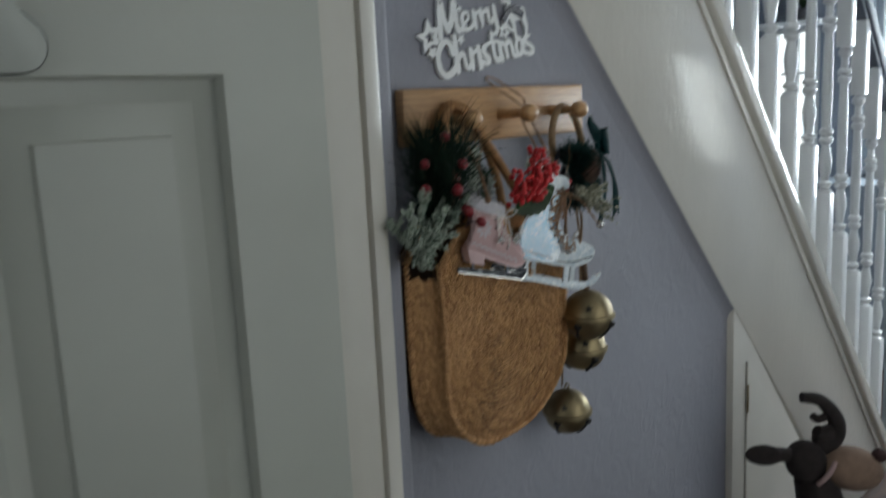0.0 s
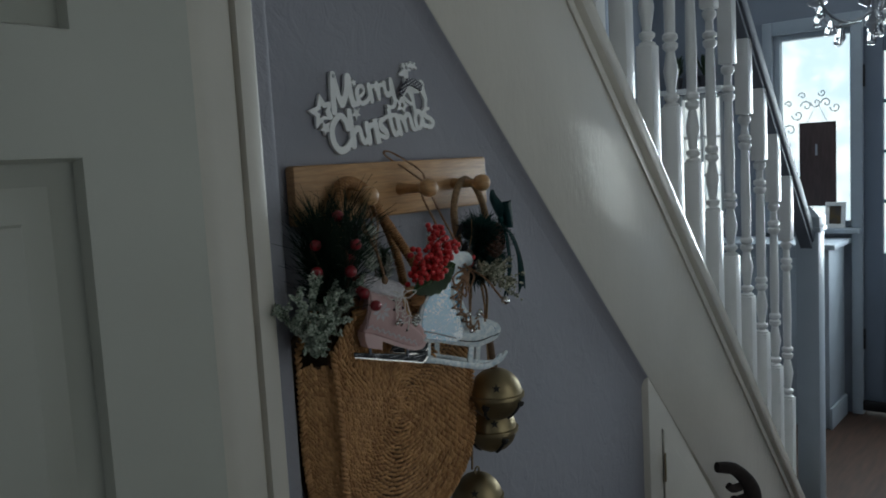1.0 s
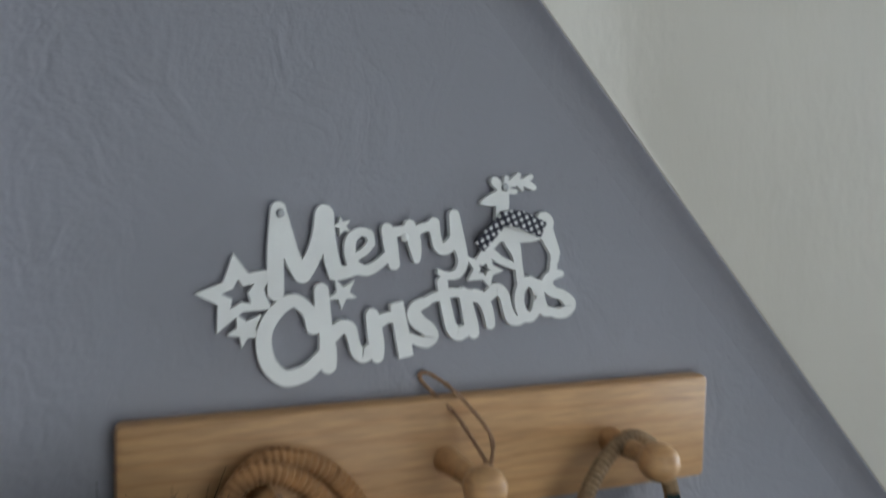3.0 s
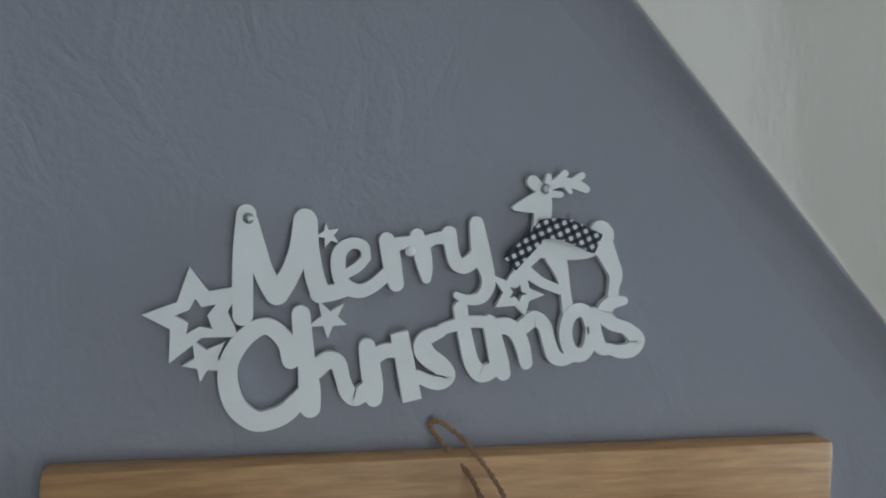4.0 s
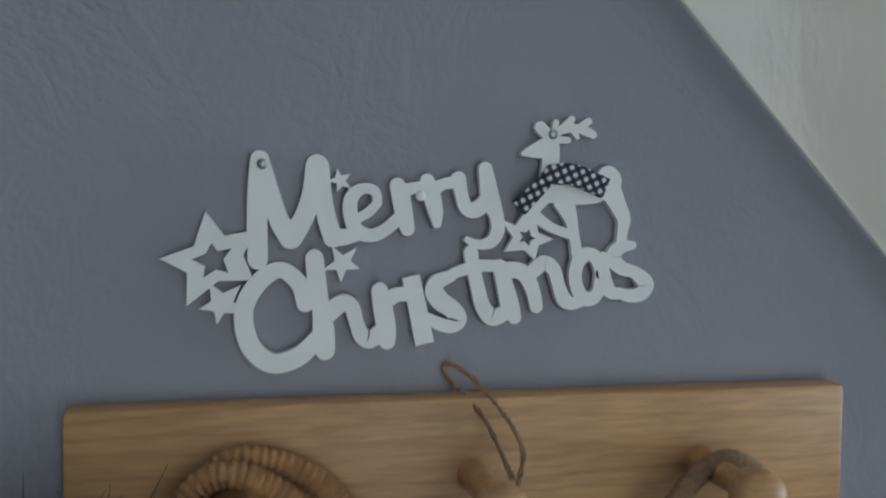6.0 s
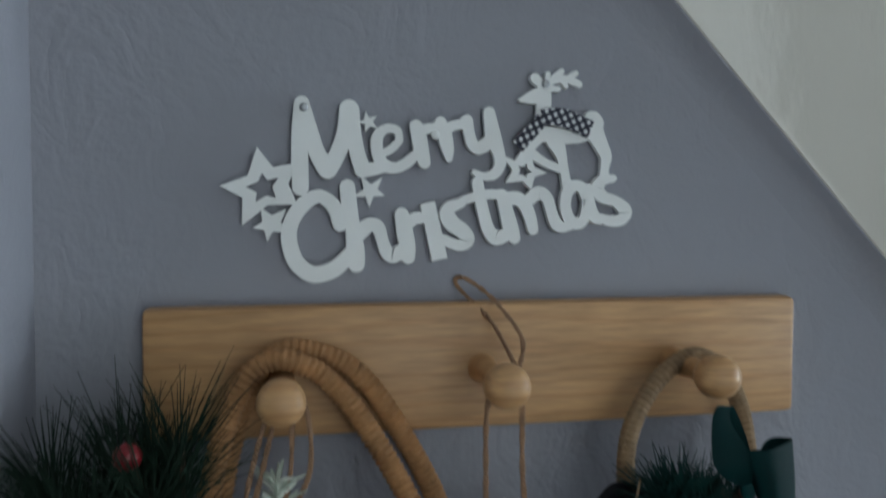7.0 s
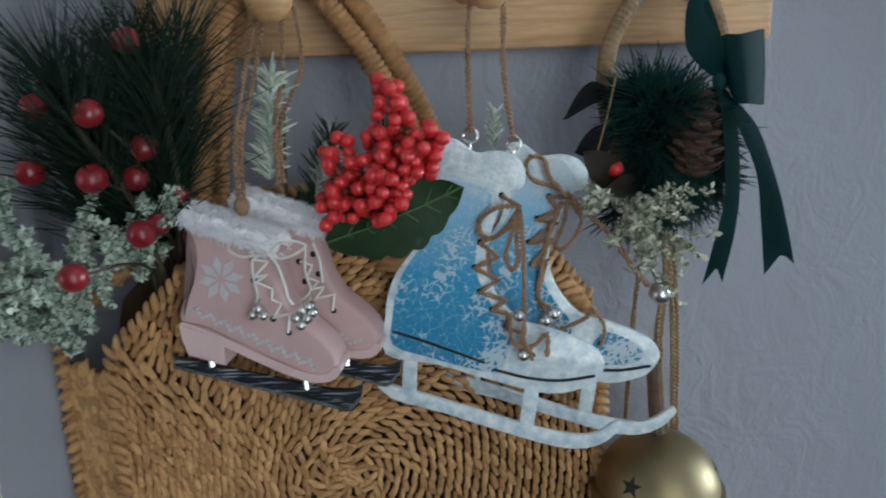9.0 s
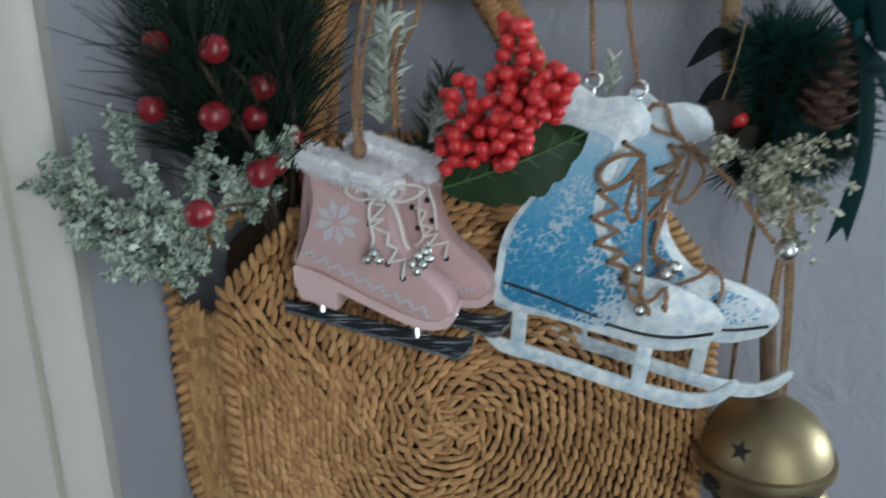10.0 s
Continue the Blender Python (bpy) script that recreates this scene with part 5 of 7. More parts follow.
for i, (dx, dz, dy) in enumerate(((0.0, 0.0, 0.0), (0.0205, 0.003, 0.029))):
    def at(pts):
        return [(x + dx * 1000, z + dz * 1000) for x, z in pts]
    bm = bmesh.new()
    puffed(bm, outline(at(BOOT)), -0.0145 + dy, 0.0095 + dy, 0.0036, 4)
    boot = part("boot", bm, MAUVE, pk)
    bm = bmesh.new()
    ribbon(bm, [(x / 1000, z / 1000) for x, z in at([(-58, 2), (-46, -2.5), (-32, -9.0), (-2, -24.5), (18, -33), (28, -35.2), (37, -34.2), (42, -30)])], 0.0058, -0.0152 + dy, 0.0105 + dy)
    part("sole", bm, PALE_PINK, boot)
    bm = bmesh.new()
    prism(bm, [(x / 1000, z / 1000) for x, z in at([(-60.5, 4), (-31, -7), (-33, -25.5), (-57.5, -18), (-61, -6)])], -0.016 + dy, 0.011 + dy, 0.0015)
    part("heel", bm, PALE_PINK, boot)
    bm = bmesh.new()
    for k in range(46):
        u, w = (k % 23) / 22, (-1 if k < 23 else 1)
        ball(bm, (-0.047 + 0.055 * u + dx, -0.0025 + dy + 0.010 * w, 0.0735 - 0.0215 * u + dz + rng.uniform(-0.0008, 0.0008)), 0.0048 + rng.uniform(-0.0005, 0.0006), 6)
    for k in range(3200):
        u, a = rng.random(), rng.uniform(0, 2 * math.pi)
        p = Vector((-0.048 + 0.057 * u + dx, -0.0025 + dy + 0.0150 * math.cos(a), 0.0735 - 0.0215 * u + dz + 0.0056 * math.sin(a)))
        d = Vector((rng.gauss(0, 0.7), math.cos(a) + rng.gauss(0, 0.5), math.sin(a) + rng.gauss(0, 0.5))).normalized()
        e = p + d * rng.uniform(0.0018, 0.0062) + Vector((0.0012, 0, -0.0012))
        tube(bm, [p, p.lerp(e, 0.6) + Vector((rng.gauss(0, 0.0008), 0, rng.gauss(0, 0.0008))), e], [0.0004, 0.0003, 0.0001], 3)
    part("fleece_cuff", bm, FUR, boot, "fluffy white fleece cuff")
    bm = bmesh.new()
    prism(bm, [(x / 1000, z / 1000) for x, z in at([(-75, -23.5), (-30, -34), (-1, -40.5), (30, -48), (46, -49.5), (55, -45), (53, -54), (43, -62.5), (30, -58.5), (-5, -49), (-75, -30)])], -0.004 + dy, -0.0015 + dy, 0.0004)
    blade = part("blade", bm, BLADE, boot, "brushed black and silver blade")
    bm = bmesh.new()
    ribbon(bm, [(x / 1000, z / 1000) for x, z in at([(-74, -31), (-5, -50), (30, -59.5), (43, -63), (52, -55)])], 0.0022, -0.0046 + dy, -0.001 + dy)
    part("worn_edge", bm, SILVER, blade, "worn silver edge")
    for a, b in ((-48, -19), (16, -36)):
        bm = bmesh.new()
        lathe(bm, [(0.0028, b / 1000 - 0.012), (0.0028, b / 1000 + 0.004)], Matrix.Translation((a / 1000 + dx, -0.003 + dy, dz)), 8)
        part("blade_post", bm, CHROME, blade)
    bm = bmesh.new()
    if i == 0:
        snowflake(bm, -0.028, 0.033, 0.0160, -0.0149)
    zigzag(bm, (-0.052 if i == 0 else 0.005) + dx * (i == 0), (0.0145 if i == 0 else -0.010), 0.028 + dx * 1.1, -0.027 + dz, 37 if i == 0 else 15, -0.0154 + dy)
    part("printed_pattern", bm, MARK, boot, "pale snowflake and zigzag print")
    for x, z in PINK_EYES[i]:
        bm = bmesh.new()
        ball(bm, (x / 1000, -0.0148 + dy, z / 1000), 0.0021, 6, sy=0.5)
        part("eyelet", bm, BLACK, boot)
    bm = bmesh.new()
    for k, pts in enumerate(PINK_LACES[i]):
        line = [(x / 1000, -0.0165 - 0.0006 * k + dy - 0.0012 * (j % 2), z / 1000) for j, (x, z) in enumerate(pts)]
        tube(bm, spline(line, 5) if len(pts) < 8 and k > 1 else refine(line, 0.002), 0.0009, 5)
    part("lace", bm, CREAM_CORD, boot, "cream lace tied in a bow")
for k, (x, z) in enumerate(PINK_BELLS):
    bm = bmesh.new()
    ball(bm, (x / 1000, -0.0205 + rng.uniform(-0.001, 0.001), z / 1000), 0.0036, 8)
    tube(bm, [(x / 1000, -0.0205, z / 1000 + 0.003), (x / 1000 + 0.001, -0.0195, z / 1000 + 0.0055)], 0.0007, 4)
    part("tiny_bell", bm, SILVER, pk, "tiny silver jingle bell")
for x0, y0, z0, x1, x2 in ((0.057, -0.124, 1.300, 0.066, 0.077), (0.060, -0.122, 1.300, 0.072, 0.081), (0.080, -0.100, 1.306, 0.088, 0.089), (0.083, -0.098, 1.306, 0.099, 0.097)):
    bm = bmesh.new()
    rope(bm, refine(spline(hung(pk, [(x0, y0, z0), (x0 + 0.001, y0 + 0.012, z0 + 0.035), (x1, -0.078, 1.372), (x2, -0.070, 1.408), (0.087, -0.062, 1.4225)]), 6), 0.0025), 0.0024, 2, 150, 5)
    part("hanging_twine", bm, TWINE, pk)
bm = bmesh.new()
ball(bm, hung(pk, [(0.0585, -0.1225, 1.299)])[0], 0.005, 8, sz=1.3)
part("twine_knot", bm, TWINE, pk)

# blue and white skates, cut from flat board
BLUE = material("distressed_blue_paint", (0.1, 0.3, 0.55), 0.3, vary=0.1, coat=1.0)
_b = BLUE.node_tree.nodes["Principled BSDF"]
_b.inputs["Coat IOR"].default_value, _b.inputs["Coat Roughness"].default_value = 2.1, 0.18
_tc = node(BLUE, "ShaderNodeTexCoord")
_sp = node(BLUE, "ShaderNodeSeparateXYZ")
link(BLUE, _tc.outputs["Object"], _sp.inputs["Vector"])
_mr = node(BLUE, "ShaderNodeMapRange", From_Min=-0.01, From_Max=0.115)
link(BLUE, _sp.outputs["Z"], _mr.inputs["Value"])
_rp = node(BLUE, "ShaderNodeValToRGB")
_rp.color_ramp.elements[0].color, _rp.color_ramp.elements[1].color = (0.012, 0.20, 0.38, 1), (0.60, 0.68, 0.76, 1)
_e = _rp.color_ramp.elements.new(0.45)
_e.color = (0.025, 0.29, 0.52, 1)
_e = _rp.color_ramp.elements.new(0.78)
_e.color = (0.26, 0.53, 0.74, 1)
link(BLUE, _mr.outputs["Result"], _rp.inputs["Fac"])
# frost: thin crackled veins of white, thicker low down and towards the toe
_vo = node(BLUE, "ShaderNodeTexVoronoi", Scale=185.0)
_vo.feature = "DISTANCE_TO_EDGE"
_wn = node(BLUE, "ShaderNodeTexNoise", Scale=160.0, Detail=3.0)
_wm = node(BLUE, "ShaderNodeMix")
_wm.data_type = "VECTOR"
_wm.inputs["Factor"].default_value = 0.012
link(BLUE, _tc.outputs["Object"], _wm.inputs["A"]), link(BLUE, _wn.outputs["Color"], _wm.inputs["B"])
link(BLUE, _wm.outputs["Result"], _vo.inputs["Vector"])
link(BLUE, _tc.outputs["Object"], _wn.inputs["Vector"])
_cl = node(BLUE, "ShaderNodeTexNoise", Scale=30.0, Detail=4.0, Roughness=0.7)
link(BLUE, _tc.outputs["Object"], _cl.inputs["Vector"])
_tx = node(BLUE, "ShaderNodeMapRange", From_Min=-0.015, From_Max=0.03, To_Min=0.0, To_Max=0.30)
link(BLUE, _sp.outputs["X"], _tx.inputs["Value"])
_ad = node(BLUE, "ShaderNodeMath")
_ad.operation = "ADD"
link(BLUE, _cl.outputs["Fac"], _ad.inputs[0]), link(BLUE, _tx.outputs["Result"], _ad.inputs[1])
_th = node(BLUE, "ShaderNodeMapRange", From_Min=0.50, From_Max=0.90, To_Min=0.010, To_Max=0.42)
link(BLUE, _ad.outputs[0], _th.inputs["Value"])
_lt = node(BLUE, "ShaderNodeMath")
_lt.operation = "LESS_THAN"
link(BLUE, _vo.outputs["Distance"], _lt.inputs[0]), link(BLUE, _th.outputs["Result"], _lt.inputs[1])
_fm = node(BLUE, "ShaderNodeMath")
_fm.operation, _fm.inputs[1].default_value = "MULTIPLY", 0.78
link(BLUE, _lt.outputs[0], _fm.inputs[0])
_mx = node(BLUE, "ShaderNodeMix")
_mx.data_type = "RGBA"
_mx.inputs["B"].default_value = (0.66, 0.70, 0.72, 1)
link(BLUE, _fm.outputs[0], _mx.inputs["Factor"]), link(BLUE, _rp.outputs["Color"], _mx.inputs["A"])
link(BLUE, _mx.outputs["Result"], _b.inputs["Base Color"])
CHALK = material("distressed_white_paint", (0.80, 0.82, 0.81), 0.22, coat=0.8, vary=0.12, scale=170, bump=0.35, bump_scale=420, tint=(0.46, 0.57, 0.64))

FLAT = [(-68, -5), (-67.5, 19.5), (-64, 37.6), (-57, 52), (-43, 69.4), (-33, 87), (-32, 113), (-30.5, 126), (-26, 130.5), (-18.5, 129), (-9, 122), (2.4, 123), (13.6, 120), (20, 111), (18, 101), (9, 97), (-1, 72), (-4, 55), (0, 40), (8, 27),
        (18, 18), (33.6, 14), (54, 6), (64, -1), (67.5, -10), (62, -20), (54, -25), (33, -29), (-1, -21), (-35.6, -11)]
BLUE_IN = [(-63, 2), (-62.5, 20), (-59, 38), (-52, 53), (-38, 71), (-28, 88), (-27, 106), (-12, 104), (1, 97), (-7, 74), (-10, 55), (-6, 39), (2, 25), (11, 11), (4, -13), (-14, -13), (-40, -6)]
RUN = [(-80, -19), (-72, -24), (-36.6, -34), (22.7, -52), (52, -57), (64, -54.5), (71, -49.5), (77, -46), (79, -50), (68, -61.5), (50.5, -66.5), (22.6, -61.5), (-37, -43), (-66, -35)]
BLUE_EYES = ([(6.3, 96.9), (-7.0, 68.5), (-10.7, 53.0), (-7.9, 37.6), (-0.7, 26.2), (7.5, 15.5), (23.6, -3.0), (32.7, -0.5)],
             [(33.6, 89.0), (26.1, 74.5), (20.9, 59.1), (22.5, 44.1), (66.8, -8.8)])
BLUE_LACES = (([(6.3, 96.9), (16.9, 90.7), (14.9, 80.8), (3.1, 73.0), (-7.0, 68.5), (4.0, 60.3), (-10.7, 53.0), (4.1, 46.4), (-7.9, 37.6), (8.8, 33.4), (-0.7, 26.2), (10.5, 24.9), (7.5, 15.5), (17.5, 12.6)],
               [(16.9, 90.7), (4.4, 90.6), (-5.9, 83.6), (-6.6, 75.9), (-1.3, 71.4), (6.8, 76.1), (14.8, 86.9), (16.9, 90.7)],
               [(16.2, 88.4), (9.9, 68.5), (8.5, 59.1), (12.3, 52.9), (16.0, 59.3), (15.0, 70.1), (16.5, 87.7)],
               [(16.9, 88.4), (18.8, 65.5), (19.3, 40.4), (18.9, 17.9), (16.9, 1.3)],
               [(10.5, 24.9), (11.4, 11.0), (16.1, 4.6), (25.2, 6.6), (32.6, 13.5), (32.7, -0.5)],
               [(17.5, 12.6), (22.2, 3.2), (23.6, -2.7)]),
              ([(43.6, 88.7), (33.6, 89.0), (39.3, 79.8), (26.1, 74.5), (37.9, 71.7), (20.9, 59.1), (35.1, 61.0), (22.5, 44.1), (32.3, 47.6), (27.1, 28.9)],
               [(41.4, 85.5), (34.9, 69.2), (30.6, 50.9), (27.8, 35.7), (27.3, 22.0), (36.6, 5.0)],
               [(45.2, 88.7), (34.0, 101.4), (30.7, 112.4), (22.9, 114.7), (19.2, 107.7), (24.8, 99.8), (37.3, 95.1), (45.2, 88.7)],
               [(45.2, 87.1), (53.3, 76.0), (49.1, 62.9), (41.5, 56.1), (37.5, 59.4), (42.6, 72.6), (45.2, 87.1)],
               [(27.3, 22.0), (36.3, 15.4), (26.8, 6.4)],
               [(39.9, 2.5), (55.7, 10.9), (61.8, 16.2), (68.6, 6.1), (66.8, -7.9)]))
BLUE_BELLS = [(32.4, 22.6), (36.7, 26.8), (16.1, 25.3), (18.5, 0.1)]
bs = thing("skate_ornament", "pair of frosted blue and white cut-out skates on twine", "ornament", (0.202, -0.130, 1.20))
bs.rotation_euler, bs.scale = (0, 0, radians(-19)), (1.0, 1, 1)
for i, (dx, dz, dy) in enumerate(((0.0, 0.0, 0.0), (0.0375, -0.0080, 0.036))):
    def at(pts):
        return [(x + dx * 1000, z + dz * 1000) for x, z in pts]
    bm = bmesh.new()
    puffed(bm, outline(at(FLAT), 3), -0.0025 + dy, 0.0025 + dy, 0.0008, 2)
    boot = part("boot", bm, CHALK, bs)
    bm = bmesh.new()
    puffed(bm, outline(BLUE_IN, 3), -0.0031, -0.0024, 0.0003, 1)
    if i:
        puffed(bm, outline([(-4, 119), (4, 120), (12, 110), (12, 101), (4, 99), (-5, 108)], 3), -0.0031, -0.0024, 0.0003, 1)
    if i:
        pm = bmesh.new()
        puffed(pm, outline([(-20, -14), (-10, 6), (6, 3), (18, -6), (12, -14), (-6, -16)], 3), -0.0031, -0.0024, 0.0003, 1)
        part("toe_patch", pm, BLUE, boot, "frosted blue patch on the toe").location = (0.040 + dx, dy, dz)
    part("painted_face", bm, BLUE, boot, "frosted blue painted face").location = (dx, dy, dz)
    bm = bmesh.new()
    puffed(bm, outline(at(RUN), 3), -0.002 + dy, 0.002 + dy, 0.0006, 2)
    part("blade", bm, CHALK, boot)
    for q in ([(-57, -5), (-48, -7), (-50, -32), (-59, -29)], [(19, -24), (28, -26), (24, -54), (15, -51)]):
        bm = bmesh.new()
        prism(bm, [(x / 1000, z / 1000) for x, z in at(q)], -0.0018 + dy, 0.0018 + dy, 0.0004)
        part("blade_post", bm, CHALK, boot)
    # raised black strips stand for the shaded grooves of the sole
    bm = bmesh.new()
    for q in ([(-62, 11), (-40, 4), (-6, -8.5)], [(0, -13), (20, -18), (40, -19.5), (61, -16)]):
        ribbon(bm, [(x / 1000, z / 1000) for x, z in at(q)], 0.0016, -0.0037 + dy, -0.0026 + dy)
    part("sole_groove_shade", bm, BLACK, boot)
    for x, z in BLUE_EYES[i]:
        bm = bmesh.new()
        ball(bm, (x / 1000, -0.0032 + dy, z / 1000), 0.0019, 6, sy=0.4)
        part("eyelet", bm, BLACK, boot)
    bm = bmesh.new()
    for k, pts in enumerate(BLUE_LACES[i]):
        line = [(x / 1000, -0.0050 - 0.0010 * k + dy - 0.0016 * (j % 2), z / 1000) for j, (x, z) in enumerate(pts)]
        rope(bm, refine(line if k == 0 else spline(line, 5), 0.002), 0.0019, 2, 200, 5)
    part("twine_lace", bm, TWINE, boot, "brown twine lace")
for x, z in BLUE_BELLS:
    bm = bmesh.new()
    ball(bm, (x / 1000, -0.0105, z / 1000), 0.0040, 8)
    part("tiny_bell", bm, SILVER, bs, "tiny silver jingle bell")
for k, (x, z) in enumerate(((-12.0, 123.5), (13.1, 118.5))):
    bm = bmesh.new()
    ringp = [(x / 1000 + 0.0044 * math.cos(a), 0.004, z / 1000 + 0.0080 + 0.0044 * math.sin(a)) for a in [2 * math.pi * j / 14 for j in range(14)]]
    tube(bm, ringp, 0.0008, 5, closed=True)
    tube(bm, [(x / 1000, 0.004, z / 1000 + 0.004), (x / 1000, 0.004, z / 1000 - 0.006)], 0.0009, 5)
    part("screw_eye", bm, SILVER, bs, "small metal screw eye")
    bm = bmesh.new()
    rope(bm, refine(spline([(x / 1000, 0.004, z / 1000 + 0.0095)] + hung(bs, [(0.196 + 0.022 * k, -0.104, 1.365), (0.204 + 0.022 * k, -0.076, 1.402), (0.2135 + 0.015 * k, -0.066, 1.418), (0.2215, -0.063, 1.4235)]), 6), 0.0025), 0.0022, 2, 150, 5)
    part("hanging_twine", bm, TWINE, bs)
bm = bmesh.new()
rope(bm, refine(spline(hung(bs, [(0.228, -0.062, 1.423), (0.233, -0.052, 1.441), (0.222, -0.026, 1.462), (0.209, -0.012, 1.474), (0.202, -0.005, 1.4760), (0.201, -0.005, 1.471), (0.210, -0.014, 1.460), (0.220, -0.028, 1.448), (0.226, -0.060, 1.426)]), 6), 0.0025), 0.0018, 2, 200, 5)
part("twine_loop", bm, TWINE, bs)
bm = bmesh.new()
rope(bm, refine(spline([(0.0447, 0.034, 0.091), (0.0555, 0.022, 0.0816), (0.0712, 0.016, 0.0676), (0.0841, 0.012, 0.0486), (0.0939, 0.012, 0.037)], 6), 0.0025), 0.0021, 2, 200, 5)
part("twine_end", bm, TWINE, bs)
bm = bmesh.new()
ball(bm, (0.1005, 0.012, 0.0325), 0.0068, 10)
part("tiny_bell", bm, SILVER, bs, "tiny silver jingle bell")

# ---- berries, holly and foliage in the bag ----
RED = material("glossy_red_berry", (0.60, 0.022, 0.026), 0.38, vary=0.25, scale=90, coat=0.35)
CRIMSON = material("crimson_berry", (0.22, 0.008, 0.015), 0.32, vary=0.3, scale=50, spec=0.5, coat=0.3)
HOLLY = material("holly_green_leaf", (0.032, 0.080, 0.024), 0.45, vary=0.3, scale=40, bump=0.2, bump_scale=300)
NEEDLE = material("dark_pine_needle", (0.012, 0.027, 0.017), 0.6, vary=0.4, scale=60, spec=0.15)
TEAL_NEEDLE = material("blue_green_pine_needle", (0.006, 0.038, 0.033), 0.55, vary=0.4, scale=60, spec=0.3)
FROSTLEAF = material("frosted_leaf", (0.30, 0.36, 0.28), 0.75, vary=0.3, scale=50)
_b = FROSTLEAF.node_tree.nodes["Principled BSDF"]
_ge = node(FROSTLEAF, "ShaderNodeNewGeometry")
_rp = node(FROSTLEAF, "ShaderNodeValToRGB")
_rp.color_ramp.elements[0].color, _rp.color_ramp.elements[1].color = (0.045, 0.10, 0.055, 1), (0.62, 0.67, 0.57, 1)
_rp.color_ramp.elements[1].position = 0.8
link(FROSTLEAF, _ge.outputs["Random Per Island"], _rp.inputs["Fac"])
link(FROSTLEAF, _rp.outputs["Color"], _b.inputs["Base Color"])
STEM = material("dark_brown_stem", (0.06, 0.04, 0.022), 0.7, vary=0.3, scale=80)


def shared_balls(name, centers, radii, mat, parent, label=""):
    bm = bmesh.new()
    ball(bm, (0, 0, 0), 1.0, 9, sz=0.96)
    first = part(name, bm, mat, parent, label)
    me = first.data
    obs = [first]
    for _ in centers[1:]:
        ob = new(name, me)
        ob.parent = parent
        if label:
            ob["label"] = label
        obs.append(ob)
    for ob, c, r in zip(obs, centers, radii):
        ob.location, ob.scale = c, (r, r, r)


rng = random.Random(21)
pick = thing("berry_pick", "cluster of bright red berries with a holly leaf, in the bag", "berries")
cs = []
lobes = (((0.119, 1.301), (0.115, 1.335)), ((0.136, 1.305), (0.143, 1.362)), ((0.148, 1.320), (0.159, 1.340)), ((0.106, 1.295), (0.140, 1.303)))
tries = 0
while len(cs) < 165 and tries < 14000:
    tries += 1
    (x0, z0), (x1, z1) = lobes[rng.choice((0, 1, 1, 2, 3, 3))]
    u = rng.random()
    w = 0.016 * (1 - 0.55 * u)
    c = Vector((x0 + (x1 - x0) * u + rng.uniform(-w, w), -0.148 - 0.5 * (x0 + (x1 - x0) * u - 0.138) + rng.uniform(-0.014, 0.012), z0 + (z1 - z0) * u + rng.uniform(-0.010, 0.006)))
    if c.x > 0.0985 and all((c - q).length > 0.0056 for q in cs):
        cs.append(c)
shared_balls("berry", cs, [rng.uniform(0.0037, 0.0044) for _ in cs], RED, pick)
for c in cs[::3]:
    bm = bmesh.new()
    tube(bm, [c, c.lerp(Vector((0.135, -0.135, 1.285)), 0.6), Vector((0.135, -0.128, 1.262))], 0.0006, 4)
    part("stem", bm, STEM, pick)


def leaf(bm, base, tip, half, lift, teeth=0, droop=Vector((0, -0.006, 0))):
    """A leaf blade with a folded midrib, thickness and, if asked, a toothed edge."""
    base, tip = Vector(base), Vector(tip)
    d = tip - base
    s = d.cross(Vector((0, 1, 0))).normalized()
    rows = 24
    top = []
    for i in range(rows + 1):
        u = i / rows
        w = half * math.sin(math.pi * min(1, u * 0.97 + 0.03)) ** 0.8
        if teeth:
            w *= 0.88 + 0.16 * abs(math.sin(math.pi * u * teeth))
        c = base + d * u + droop * math.sin(math.pi * u)
        top.append([bm.verts.new(c + s * w * k + Vector((0, -lift * abs(k), 0))) for k in (-1, -0.5, 0, 0.5, 1)])
    for a, b in zip(top, top[1:]):
        for k in range(4):
            bm.faces.new((a[k], a[k + 1], b[k + 1], b[k]))
    return bm


bm = bmesh.new()
leaf(bm, (0.104, -0.130, 1.276), (0.181, -0.146, 1.306), 0.0225, 0.004, 6)
bmesh.ops.solidify(bm, geom=bm.faces[:], thickness=0.0008)
holly = part("holly_leaf", bm, HOLLY, pick)
VEIN = material("pale_green_vein", (0.085, 0.17, 0.06), 0.5, vary=0.2)
va, vb = Vector((0.104, -0.1312, 1.276)), Vector((0.181, -0.1472, 1.306))
bm = bmesh.new()
tube(bm, [va.lerp(vb, u) + Vector((0, -0.0066 * math.sin(math.pi * u), 0)) for u in [k / 8 for k in range(9)]], 0.0006, 5)
for k in range(1, 7):
    for sd in (-1, 1):
        u = k / 7
        p = va.lerp(vb, u) + Vector((0, -0.0066 * math.sin(math.pi * u), 0))
        tube(bm, [p, p + Vector((0.006, -0.0012, 0.002)) + sd * Vector((-0.0035, -0.0012, 0.0095)) * math.sin(math.pi * u)], 0.0004, 4)
part("vein", bm, VEIN, holly, "pale leaf veins")


